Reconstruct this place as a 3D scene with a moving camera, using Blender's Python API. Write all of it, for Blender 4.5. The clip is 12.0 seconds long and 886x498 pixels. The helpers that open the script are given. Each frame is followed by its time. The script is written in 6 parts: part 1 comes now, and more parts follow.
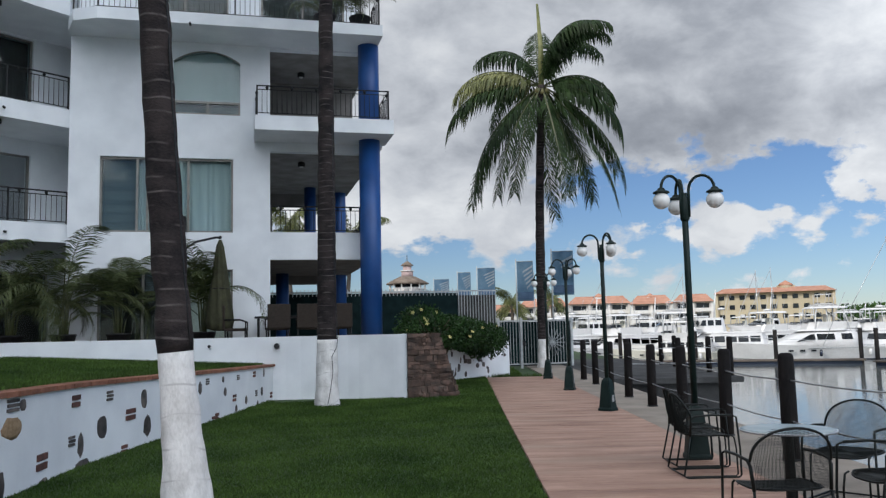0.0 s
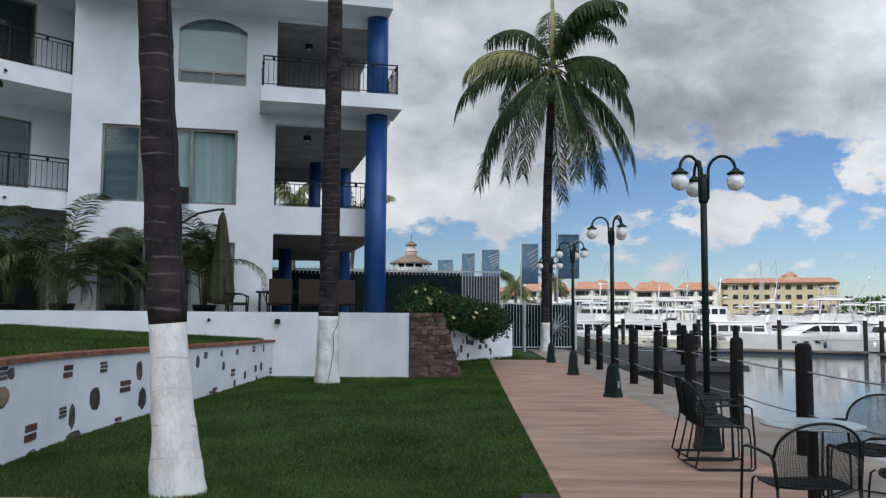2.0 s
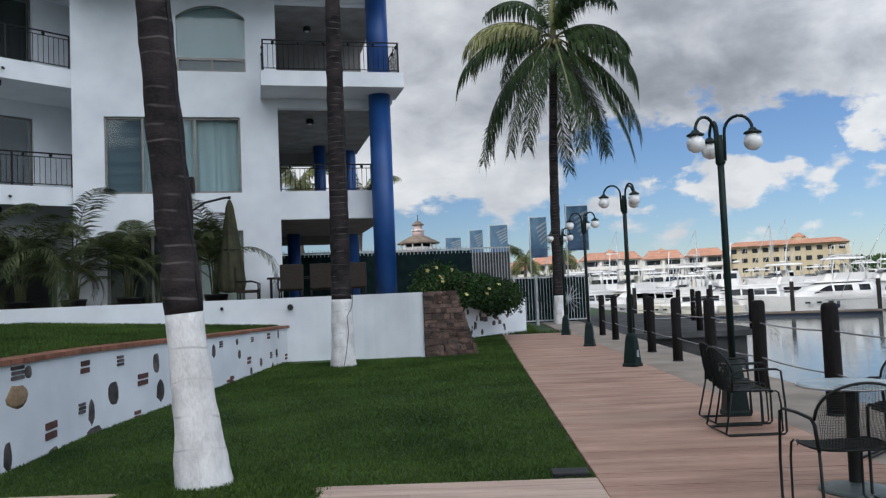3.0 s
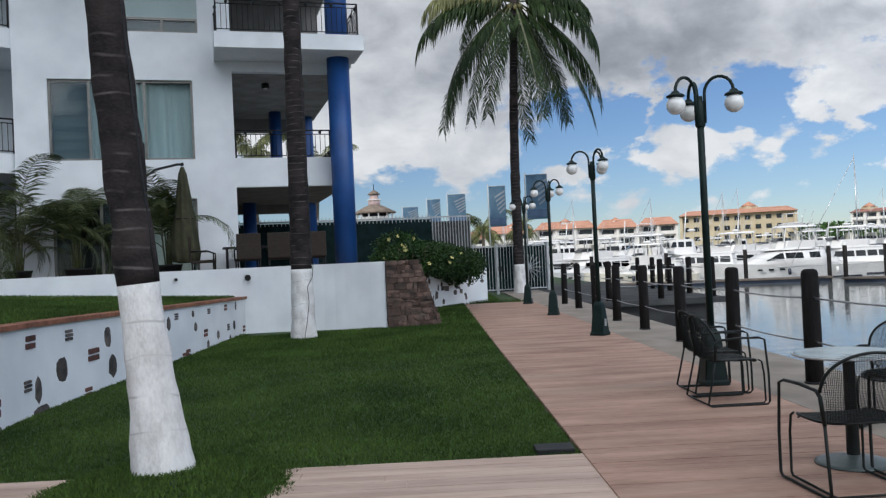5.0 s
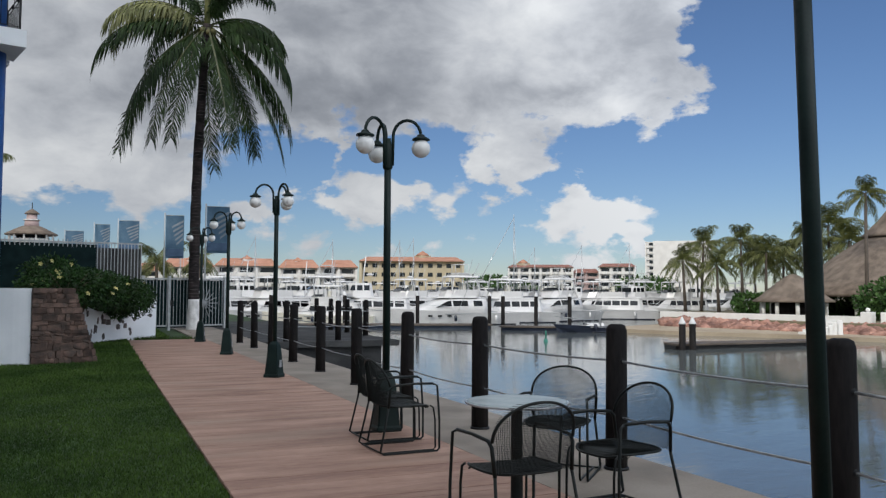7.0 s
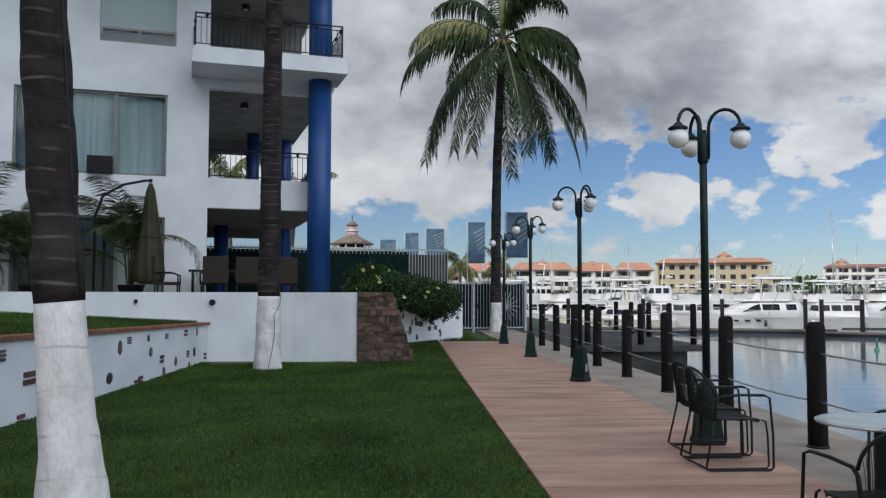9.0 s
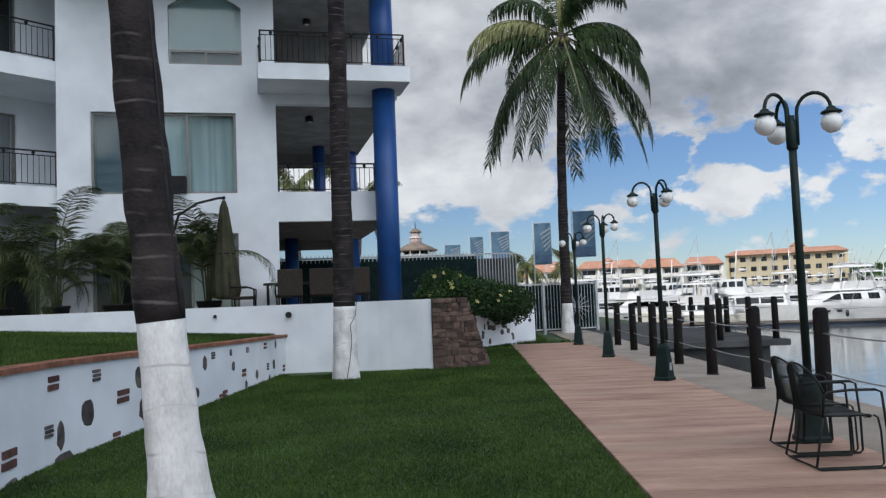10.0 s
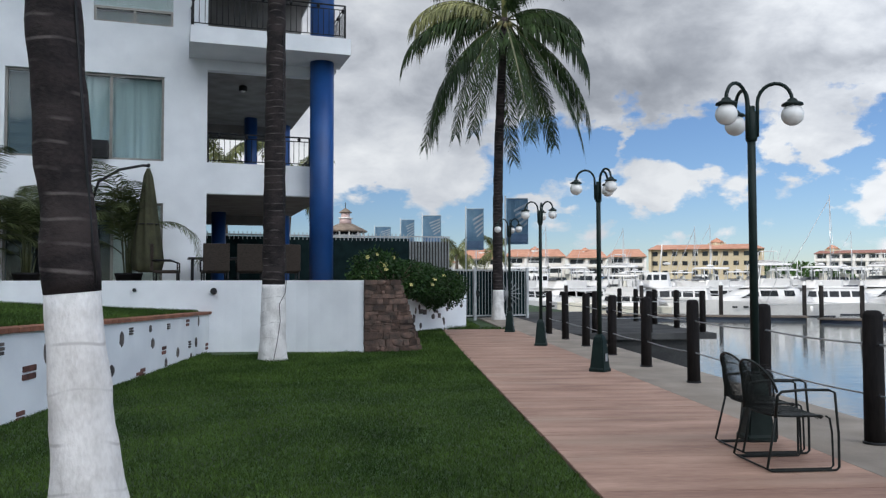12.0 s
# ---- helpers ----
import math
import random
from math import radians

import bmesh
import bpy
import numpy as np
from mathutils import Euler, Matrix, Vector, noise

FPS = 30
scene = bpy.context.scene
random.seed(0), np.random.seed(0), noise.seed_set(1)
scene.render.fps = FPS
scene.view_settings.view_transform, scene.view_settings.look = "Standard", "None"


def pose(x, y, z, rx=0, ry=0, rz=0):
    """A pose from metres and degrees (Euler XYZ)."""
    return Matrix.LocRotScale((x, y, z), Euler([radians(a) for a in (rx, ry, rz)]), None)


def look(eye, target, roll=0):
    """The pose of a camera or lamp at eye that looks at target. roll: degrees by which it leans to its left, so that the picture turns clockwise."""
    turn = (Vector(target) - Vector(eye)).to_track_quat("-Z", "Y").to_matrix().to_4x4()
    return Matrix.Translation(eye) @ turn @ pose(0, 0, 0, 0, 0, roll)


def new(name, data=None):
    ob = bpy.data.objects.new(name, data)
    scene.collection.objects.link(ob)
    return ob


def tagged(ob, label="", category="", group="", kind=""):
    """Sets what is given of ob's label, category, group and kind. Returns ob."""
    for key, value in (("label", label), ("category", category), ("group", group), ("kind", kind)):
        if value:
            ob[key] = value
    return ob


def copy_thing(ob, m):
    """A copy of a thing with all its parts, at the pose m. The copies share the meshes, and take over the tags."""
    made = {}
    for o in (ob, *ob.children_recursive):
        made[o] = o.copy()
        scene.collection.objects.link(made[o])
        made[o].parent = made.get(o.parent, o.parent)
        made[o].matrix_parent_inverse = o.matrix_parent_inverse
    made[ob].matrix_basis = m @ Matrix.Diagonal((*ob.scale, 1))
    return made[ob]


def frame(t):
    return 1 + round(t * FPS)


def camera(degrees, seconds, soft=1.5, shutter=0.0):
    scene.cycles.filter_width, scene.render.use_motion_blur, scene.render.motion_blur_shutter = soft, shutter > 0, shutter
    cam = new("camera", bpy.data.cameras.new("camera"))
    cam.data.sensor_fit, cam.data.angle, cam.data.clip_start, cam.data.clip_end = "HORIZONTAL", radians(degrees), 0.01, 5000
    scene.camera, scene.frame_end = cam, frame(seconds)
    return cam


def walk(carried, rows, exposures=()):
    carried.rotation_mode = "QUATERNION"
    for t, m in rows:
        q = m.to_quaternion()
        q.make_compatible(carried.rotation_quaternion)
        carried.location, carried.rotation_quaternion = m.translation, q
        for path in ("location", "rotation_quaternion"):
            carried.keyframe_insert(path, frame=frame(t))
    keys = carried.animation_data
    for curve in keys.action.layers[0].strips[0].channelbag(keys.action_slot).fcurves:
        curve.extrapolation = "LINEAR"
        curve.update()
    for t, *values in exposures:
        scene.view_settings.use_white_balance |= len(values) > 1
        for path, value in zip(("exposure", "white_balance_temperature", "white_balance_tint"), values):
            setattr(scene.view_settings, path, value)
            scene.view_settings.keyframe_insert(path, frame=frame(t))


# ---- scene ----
cam = camera(56.7, 12.0, 1.3)
PATH = [
    (0, (0.18, -0.364, 1.455), (0.656, 1.568, 1.657), -1.3),
    (0.5, (0.199, -0.291, 1.443), (0.573, 1.662, 1.659), -1.4),
    (1, (0.304, -0.135, 1.448), (0.658, 1.82, 1.677), 0.1),
    (1.5, (0.315, -0.054, 1.439), (0.741, 1.89, 1.636), 1.6),
    (2, (0.226, -0.018, 1.438), (0.693, 1.92, 1.594), 0.4),
    (2.5, (0.157, 0.073, 1.432), (0.618, 2.016, 1.548), -1.8),
    (2.7, (0.163, 0.103, 1.431), (0.606, 2.051, 1.537), -2.4),
    (4.3, (0.236, 0.531, 1.387), (0.805, 2.445, 1.484), -2.9),
    (4.5, (0.203, 0.592, 1.398), (0.785, 2.504, 1.473), -3.0),
    (5, (0.124, 0.589, 1.416), (0.677, 2.511, 1.442), -2.7),
    (5.5, (0.232, 0.682, 1.417), (0.934, 2.554, 1.471), -2.1),
    (6, (0.335, 0.713, 1.411), (1.442, 2.376, 1.501), -0.1),
    (6.5, (0.355, 0.851, 1.427), (1.612, 2.404, 1.514), 0.9),
    (6.7, (0.356, 0.924, 1.409), (1.61, 2.48, 1.502), 0.6),
    (8.3, (0.45, 1.252, 1.387), (1.331, 3.041, 1.546), 0.1),
    (8.5, (0.416, 1.242, 1.396), (1.202, 3.076, 1.539), 0.0),
    (9, (0.326, 1.298, 1.396), (0.934, 3.2, 1.507), 0.1),
    (9.5, (0.235, 1.384, 1.412), (0.794, 3.3, 1.551), -1.3),
    (10, (0.176, 1.431, 1.406), (0.637, 3.373, 1.53), -2.3),
    (10.5, (0.211, 1.586, 1.396), (0.6, 3.545, 1.502), -1.4),
    (11, (0.279, 1.764, 1.403), (0.692, 3.716, 1.535), -0.7),
    (11.5, (0.232, 1.79, 1.397), (0.737, 3.722, 1.503), -0.5),
    (12, (0.147, 1.9, 1.403), (0.775, 3.797, 1.483), -0.1),
]
EXPOSURES = [(0.0, -0.26, 6130, 9), (2.5, -0.25, 6130, 9), (4.5, -0.23, 6130, 9), (6.0, -0.25, 6180, 9), (6.7, -0.47, 6180, 9), (8.3, -0.6, 6180, 9), (9.5, -0.28, 6130, 9), (12.0, -0.17, 6130, 9)]
CLOUD_SEED, CLOUD_LIGHT, SOUTH_FILL, SKY_LIGHT = 3.0, 0.98, 3.5, 0.092
walk(cam, [(t, look(eye, target, lean)) for t, eye, target, lean in PATH], EXPOSURES)

# ---- world and sun ----
SUN_TO = Vector((-0.80, -0.36, 0.50)).normalized()
sun = new("sun", bpy.data.lights.new("sun", "SUN"))
sun.data.energy, sun.data.angle, sun.data.color = 2.6, radians(0.6), (1.0, 0.93, 0.82)
sun.matrix_basis = look((0, 0, 60), Vector((0, 0, 60)) - SUN_TO)

world = bpy.data.worlds.new("world")
scene.world = world
world.use_nodes = True
wn, wl = world.node_tree.nodes, world.node_tree.links
wn.clear()


def wnode(kind, **values):
    n = wn.new(kind)
    for key, value in values.items():
        n.inputs[key].default_value = value
    return n


def wmath(op, a, b=0.5, clamp=False):
    n = wn.new("ShaderNodeMath")
    n.operation, n.use_clamp = op, clamp
    for i, v in enumerate((a, b)):
        if isinstance(v, (int, float)):
            n.inputs[i].default_value = v
        else:
            wl.new(v, n.inputs[i])
    return n.outputs[0]


def wramp(v, stops):
    n = wn.new("ShaderNodeValToRGB")
    e = n.color_ramp.elements
    e[0].position, e[0].color = stops[0][0], (*stops[0][1], 1)
    e[1].position, e[1].color = stops[-1][0], (*stops[-1][1], 1)
    for p, c in stops[1:-1]:
        e.new(p).color = (*c, 1)
    wl.new(v, n.inputs[0])
    return n.outputs[0]


sky = wn.new("ShaderNodeTexSky")
sky.sky_type, sky.sun_disc = "NISHITA", False
sky.sun_elevation, sky.sun_rotation = math.asin(SUN_TO.z), math.atan2(SUN_TO.x, SUN_TO.y)
sky.air_density, sky.dust_density, sky.ozone_density = 1.0, 0.1, 2.5
coords = wn.new("ShaderNodeTexCoord")
split = wn.new("ShaderNodeSeparateXYZ")
wl.new(coords.outputs["Generated"], split.inputs[0])
up = wmath("MAXIMUM", split.outputs[2], 0.0)


def cloud_noise(scale, detail, rough, dist=0.0, shift=0.0):
    n = wnode("ShaderNodeTexNoise", Scale=scale, Detail=detail, Roughness=rough, Distortion=dist)
    mv = wn.new("ShaderNodeMapping")
    mv.inputs["Location"].default_value, mv.inputs["Scale"].default_value = (CLOUD_SEED + shift, shift, 0), (1, 1, 1.7)
    wl.new(coords.outputs["Generated"], mv.inputs[0]), wl.new(mv.outputs[0], n.inputs["Vector"])
    return n.outputs["Fac"]


# a grey sheet overhead that ends in the east, white heaps standing low under it
ragged, wisps = cloud_noise(6.0, 10.0, 0.60, 0.2), cloud_noise(15.0, 8.0, 0.6, 0.2, 7.0)
azimuth, elevation = wmath("ARCTAN2", split.outputs[0], split.outputs[1]), wmath("ARCSINE", split.outputs[2])
azimuth = wmath("ADD", azimuth, wmath("MULTIPLY", wmath("SUBTRACT", cloud_noise(13.0, 6.0, 0.55, 0.0, 21.0), 0.5), 0.20))
elevation = wmath("ADD", elevation, wmath("MULTIPLY", wmath("SUBTRACT", cloud_noise(13.0, 6.0, 0.55, 0.0, 33.0), 0.5), 0.13))


def ease(v, low, high):
    """0 below low, 1 above high, in degrees."""
    return wmath("MULTIPLY", wmath("SUBTRACT", v, radians(low)), 1 / radians(high - low), True)


def heap(az, el, wide, tall, amount):
    """One soft mound of cloud at a bearing and height in degrees."""
    da = wmath("POWER", wmath("ABSOLUTE", wmath("MULTIPLY", wmath("SUBTRACT", azimuth, radians(az)), 1 / radians(wide))), 2.0)
    de = wmath("POWER", wmath("ABSOLUTE", wmath("MULTIPLY", wmath("SUBTRACT", elevation, radians(el)), 1 / radians(tall))), 2.0)
    return wmath("MULTIPLY", wmath("EXPONENT", wmath("MULTIPLY", wmath("ADD", da, de), -1.0)), amount)


def heaps(spec):
    total = 0.0
    for one in spec:
        total = wmath("ADD", heap(*one), total)
    return total


rough = wmath("ADD", wmath("MULTIPLY", wmath("SUBTRACT", ragged, 0.5), 1.1), wmath("MULTIPLY", wmath("SUBTRACT", wisps, 0.5), 0.85))
open_east = wmath("SUBTRACT", ease(azimuth, 53, 58), ease(azimuth, 100, 130))
sheet = wmath("SUBTRACT", wmath("MULTIPLY", ease(elevation, 9.5, 13), 0.62), wmath("MULTIPLY", open_east, 0.75))
mounds = heaps(((13, 7.6, 10, 2.5, 0.62), (9, 10.6, 14, 2.6, 0.42), (44, 3.0, 7, 1.2, 0.20), (38, 6.0, 1.6, 1.4, 0.30), (33, 6.7, 3.0, 2.2, 0.62), (25, 5.8, 2.2, 0.8, 0.40), (42.5, 9.0, 3.6, 1.5, 0.60), (48, 5.4, 4.0, 1.2, 0.50), (30, 9.4, 0.9, 2.0, 0.36), (36, 2.6, 3, 1.3, 0.34), (63.5, 8, 1.3, 2.4, 0.66), (52, 3.4, 4, 1.0, 0.42), (-30, 7, 14, 3, 0.5), (-80, 8, 20, 4, 0.5), (120, 7, 20, 3, 0.5), (180, 8, 30, 4, 0.5)))
density = wmath("ADD", wmath("ADD", sheet, mounds), rough)
cover = wramp(density, ((0.22, (0, 0, 0)), (0.29, (0.45, 0.45, 0.45)), (0.37, (1, 1, 1))))
pale = wmath("MULTIPLY", wmath("SUBTRACT", 1.0, ease(elevation, 8.5, 12.5)), 0.36)
fold = wmath("MULTIPLY", wmath("SUBTRACT", cloud_noise(4.2, 5.0, 0.5, 0.2, 13.0), 0.5), 0.95)
grain = wmath("MULTIPLY", wmath("SUBTRACT", cloud_noise(11.0, 9.0, 0.58, 0.25, 9.0), 0.5), 1.1)
lit = heaps(((42, 19, 6, 5, 0.14), (49, 12.5, 4, 2.5, 0.28), (8, 14, 8, 4, 0.18), (26, 14, 10, 2.4, -0.24), (45, 14.8, 5, 1.4, -0.22), (20, 27, 16, 6, -0.10)))
bright = wmath("ADD", wmath("ADD", wmath("ADD", pale, fold), wmath("ADD", grain, lit)), 0.55)
tint = wn.new("ShaderNodeMix")
tint.data_type, tint.blend_type = "RGBA", "MULTIPLY"
tint.inputs[0].default_value, tint.inputs[7].default_value = 1.0, (1, 1, 1, 1)
wl.new(wramp(bright, ((0.0, (0.27, 0.285, 0.32)), (0.35, (0.44, 0.455, 0.49)), (0.65, (0.68, 0.69, 0.715)), (1.0, (0.95, 0.945, 0.935)))), tint.inputs[6])
# added fill: unseen southern clouds are brightened to light surfaces facing them
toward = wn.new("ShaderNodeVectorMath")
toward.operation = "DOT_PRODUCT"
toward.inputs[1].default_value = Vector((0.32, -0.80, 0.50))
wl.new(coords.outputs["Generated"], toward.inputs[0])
glow = wmath("ADD", wmath("MULTIPLY", wmath("POWER", wmath("MAXIMUM", wmath("ADD", wmath("MULTIPLY", toward.outputs["Value"], 0.7), 0.3), 0.0), 1.5), SOUTH_FILL), CLOUD_LIGHT)
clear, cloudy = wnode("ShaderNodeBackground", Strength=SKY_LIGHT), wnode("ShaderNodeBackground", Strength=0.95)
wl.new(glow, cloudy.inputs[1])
deep = wn.new("ShaderNodeMix")
deep.data_type, deep.blend_type = "RGBA", "MULTIPLY"
deep.inputs[0].default_value, deep.inputs[7].default_value = 1.0, (0.83, 0.91, 1.10, 1)
wl.new(sky.outputs[0], deep.inputs[6])
wl.new(deep.outputs[2], clear.inputs[0]), wl.new(tint.outputs[2], cloudy.inputs[0])
both = wn.new("ShaderNodeMixShader")
wl.new(cover, both.inputs[0]), wl.new(clear.outputs[0], both.inputs[1]), wl.new(cloudy.outputs[0], both.inputs[2])
wl.new(both.outputs[0], wn.new("ShaderNodeOutputWorld").inputs[0])

# ---- materials ----


def material(name, dark, light, rough=0.7, scale=6.0, bump=0.15, fine=60.0, metal=0.0, stretch=(1, 1, 1), vary=0.0, island=0.0, spec=0.5, stain=None, through_light=0.0, world=None):
    """Two-scale variation: broad patches between two colours, fine grain in bump and tone."""
    m = bpy.data.materials.new(name)
    m.use_nodes = True
    nt = m.node_tree
    b = nt.nodes["Principled BSDF"]
    tc, mp = nt.nodes.new("ShaderNodeTexCoord"), nt.nodes.new("ShaderNodeMapping")
    mp.inputs["Scale"].default_value = stretch
    if world is not None:
        # pieces laid in one surface share its grain, turned to run with it
        mp.vector_type = "TEXTURE"
        mp.inputs["Scale"].default_value, mp.inputs["Rotation"].default_value = [1 / k for k in stretch], (0, 0, radians(world))
        nt.links.new(nt.nodes.new("ShaderNodeNewGeometry").outputs["Position"], mp.inputs[0])
    else:
        nt.links.new(tc.outputs["Object"], mp.inputs[0])
    n1, n2 = nt.nodes.new("ShaderNodeTexNoise"), nt.nodes.new("ShaderNodeTexNoise")
    n1.inputs["Scale"].default_value, n1.inputs["Detail"].default_value = scale, 5.0
    n2.inputs["Scale"].default_value, n2.inputs["Detail"].default_value = fine, 4.0
    nt.links.new(mp.outputs[0], n1.inputs["Vector"]), nt.links.new(mp.outputs[0], n2.inputs["Vector"])
    mixer = nt.nodes.new("ShaderNodeMath")
    mixer.operation = "MULTIPLY_ADD"
    mixer.inputs[1].default_value = 0.35
    nt.links.new(n2.outputs["Fac"], mixer.inputs[0]), nt.links.new(n1.outputs["Fac"], mixer.inputs[2])
    ramp = nt.nodes.new("ShaderNodeValToRGB")
    e = ramp.color_ramp.elements
    e[0].position, e[0].color, e[1].position, e[1].color = 0.5, (*dark, 1), 0.85, (*light, 1)
    nt.links.new(mixer.outputs[0], ramp.inputs[0])
    colour = ramp.outputs[0]
    for amount, node, out in ((vary, "ShaderNodeObjectInfo", "Random"), (island, "ShaderNodeNewGeometry", "Random Per Island")):
        if amount:
            src, hsv, mr = nt.nodes.new(node), nt.nodes.new("ShaderNodeHueSaturation"), nt.nodes.new("ShaderNodeMapRange")
            mr.inputs["To Min"].default_value, mr.inputs["To Max"].default_value = 1 - amount, 1 + amount
            nt.links.new(src.outputs[out], mr.inputs[0]), nt.links.new(mr.outputs[0], hsv.inputs["Value"]), nt.links.new(colour, hsv.inputs["Color"])
            colour = hsv.outputs[0]
    if stain:
        n3, r3, mx = nt.nodes.new("ShaderNodeTexNoise"), nt.nodes.new("ShaderNodeValToRGB"), nt.nodes.new("ShaderNodeMix")
        n3.inputs["Scale"].default_value, n3.inputs["Detail"].default_value = scale * 0.45, 6.0
        nt.links.new(mp.outputs[0], n3.inputs["Vector"]), nt.links.new(n3.outputs["Fac"], r3.inputs[0])
        r3.color_ramp.elements[0].position, r3.color_ramp.elements[1].position = 0.55, 0.75
        mx.data_type = "RGBA"
        mx.inputs[7].default_value = (*stain, 1)
        nt.links.new(r3.outputs[0], mx.inputs[0]), nt.links.new(colour, mx.inputs[6])
        colour = mx.outputs[2]
    nt.links.new(colour, b.inputs["Base Color"])
    b.inputs["Roughness"].default_value, b.inputs["Metallic"].default_value = rough, metal
    b.inputs["Specular IOR Level"].default_value = spec
    if bump:
        bp = nt.nodes.new("ShaderNodeBump")
        bp.inputs["Strength"].default_value, bp.inputs["Distance"].default_value = bump, 0.02
        nt.links.new(mixer.outputs[0], bp.inputs["Height"]), nt.links.new(bp.outputs[0], b.inputs["Normal"])
    if through_light:
        tl, ms = nt.nodes.new("ShaderNodeBsdfTranslucent"), nt.nodes.new("ShaderNodeMixShader")
        ms.inputs[0].default_value = through_light
        nt.links.new(colour, tl.inputs[0]), nt.links.new(b.outputs[0], ms.inputs[1]), nt.links.new(tl.outputs[0], ms.inputs[2])
        nt.links.new(ms.outputs[0], nt.nodes["Material Output"].inputs[0])
    return m


def glass_material(name, share, rough=0.03):
    """Window glass: partly see-through, with a mirror's gloss."""
    m = bpy.data.materials.new(name)
    m.use_nodes = True
    nt = m.node_tree
    clear_, gloss, ms = nt.nodes.new("ShaderNodeBsdfTransparent"), nt.nodes.new("ShaderNodeBsdfGlossy"), nt.nodes.new("ShaderNodeMixShader")
    clear_.inputs[0].default_value, gloss.inputs["Roughness"].default_value = (0.84, 0.90, 0.90, 1), rough
    ms.inputs[0].default_value = share
    nt.links.new(clear_.outputs[0], ms.inputs[1]), nt.links.new(gloss.outputs[0], ms.inputs[2])
    nt.links.new(ms.outputs[0], nt.nodes["Material Output"].inputs[0])
    return m


STUCCO = material("white_stucco", (0.675, 0.705, 0.735), (0.795, 0.825, 0.85), 0.85, 1.2, 0.25, 90)
# door backing only: a reflection in the right pane, put into colour
CREAM = material("cream_pane_reflection", (0.62, 0.60, 0.55), (0.72, 0.70, 0.65), 0.85, 1.4, 0.2, 90)
# grey ceiling sheets under white slabs: loggia shade put into the colour
SOFFIT = material("shade_grey_soffit", (0.20, 0.19, 0.18), (0.30, 0.29, 0.28), 0.9, 2.0, 0.2, 60)
BLUE = material("blue_paint", (0.008, 0.05, 0.19), (0.014, 0.075, 0.26), 0.45, 1.5, 0.1, 70)
# loggia shade is put into the grey of these recessed walls
INNER = material("shade_grey_inner_wall", (0.16, 0.15, 0.14), (0.22, 0.21, 0.2), 0.8, 2.0, 0.1)
BLACK = material("black_iron", (0.008, 0.009, 0.010), (0.018, 0.018, 0.02), 0.5, 9, 0.1, 90, spec=0.25)
ALU = material("bronze_aluminium", (0.16, 0.155, 0.14), (0.24, 0.23, 0.21), 0.4, 8, 0.05, 90, 0.6)
CURTAIN = material("pale_curtain", (0.42, 0.465, 0.465), (0.54, 0.58, 0.58), 0.9, 1.1, 0.3, 14, stretch=(5, 5, 0.6))
BLIND = material("grey_blind", (0.085, 0.10, 0.108), (0.125, 0.142, 0.15), 0.8, 1.5, 0.0, 3, stretch=(0.2, 0.2, 6))
GLASS = glass_material("window_glass", 0.03)
SKYGLASS = glass_material("reflecting_glass", 0.4)
# near-black panels behind panes: the rooms' lack of light put into colour
DARK = material("unlit_room_backing", (0.012, 0.012, 0.012), (0.035, 0.033, 0.03), 0.7, 1.2, 0.0)
SOIL = material("soil_under_turf", (0.02, 0.035, 0.012), (0.035, 0.075, 0.018), 0.95, 1.4, 0.6, 40)
TURF = material("green_turf", (0.019, 0.046, 0.005), (0.060, 0.108, 0.017), 0.75, 0.8, 0.0, 9, island=0.45, spec=0.25)
PLANK = material("pink_stamped_concrete", (0.235, 0.135, 0.10), (0.43, 0.275, 0.205), 0.65, 1.3, 0.3, 14, stretch=(0.6, 2.6, 1), vary=0.025, stain=(0.36, 0.26, 0.195), spec=0.3, world=-15)
PALEPLANK = material("tan_stamped_concrete", (0.36, 0.26, 0.21), (0.50, 0.38, 0.31), 0.7, 1.8, 0.35, 16, stretch=(0.5, 4.5, 1), vary=0.08, spec=0.3, world=-15)
CONCRETE = material("grey_concrete", (0.21, 0.18, 0.148), (0.31, 0.27, 0.226), 0.8, 1.4, 0.35, 50, stain=(0.15, 0.13, 0.11), spec=0.3)
DIMCONCRETE = material("stained_concrete", (0.04, 0.041, 0.043), (0.085, 0.085, 0.084), 0.9, 1.2, 0.4, 30, stain=(0.03, 0.031, 0.031), spec=0.1)
POST = material("dark_timber", (0.006, 0.0055, 0.006), (0.020, 0.017, 0.016), 0.75, 5, 0.5, 40, stretch=(1, 1, 0.2), vary=0.2, spec=0.15)
CABLE = material("steel_cable", (0.28, 0.29, 0.30), (0.42, 0.43, 0.44), 0.5, 20, 0.3, 200, 0.4)
GREEN = material("dark_green_enamel", (0.003, 0.011, 0.010), (0.008, 0.020, 0.017), 0.5, 6, 0.15, 60, spec=0.25)
CHAIRGREEN = material("green_black_enamel", (0.004, 0.006, 0.0055), (0.010, 0.013, 0.012), 0.5, 8, 0.1, 80, spec=0.25)
GLOBE = material("opal_glass", (0.70, 0.70, 0.68), (0.80, 0.80, 0.78), 0.25, 4, 0.0, 30)
PLATE = material("grey_green_cast_plate", (0.05, 0.07, 0.068), (0.10, 0.12, 0.118), 0.35, 5, 0.05, 60)
TABLETOP = material("frosted_table_glass", (0.20, 0.25, 0.25), (0.28, 0.33, 0.33), 0.25, 5, 0.05, 60)
BARK = material("ringed_palm_bark", (0.010, 0.009, 0.010), (0.040, 0.032, 0.031), 0.9, 3, 1.0, 34, stretch=(1, 1, 1.6), stain=(0.052, 0.043, 0.041), spec=0.2)
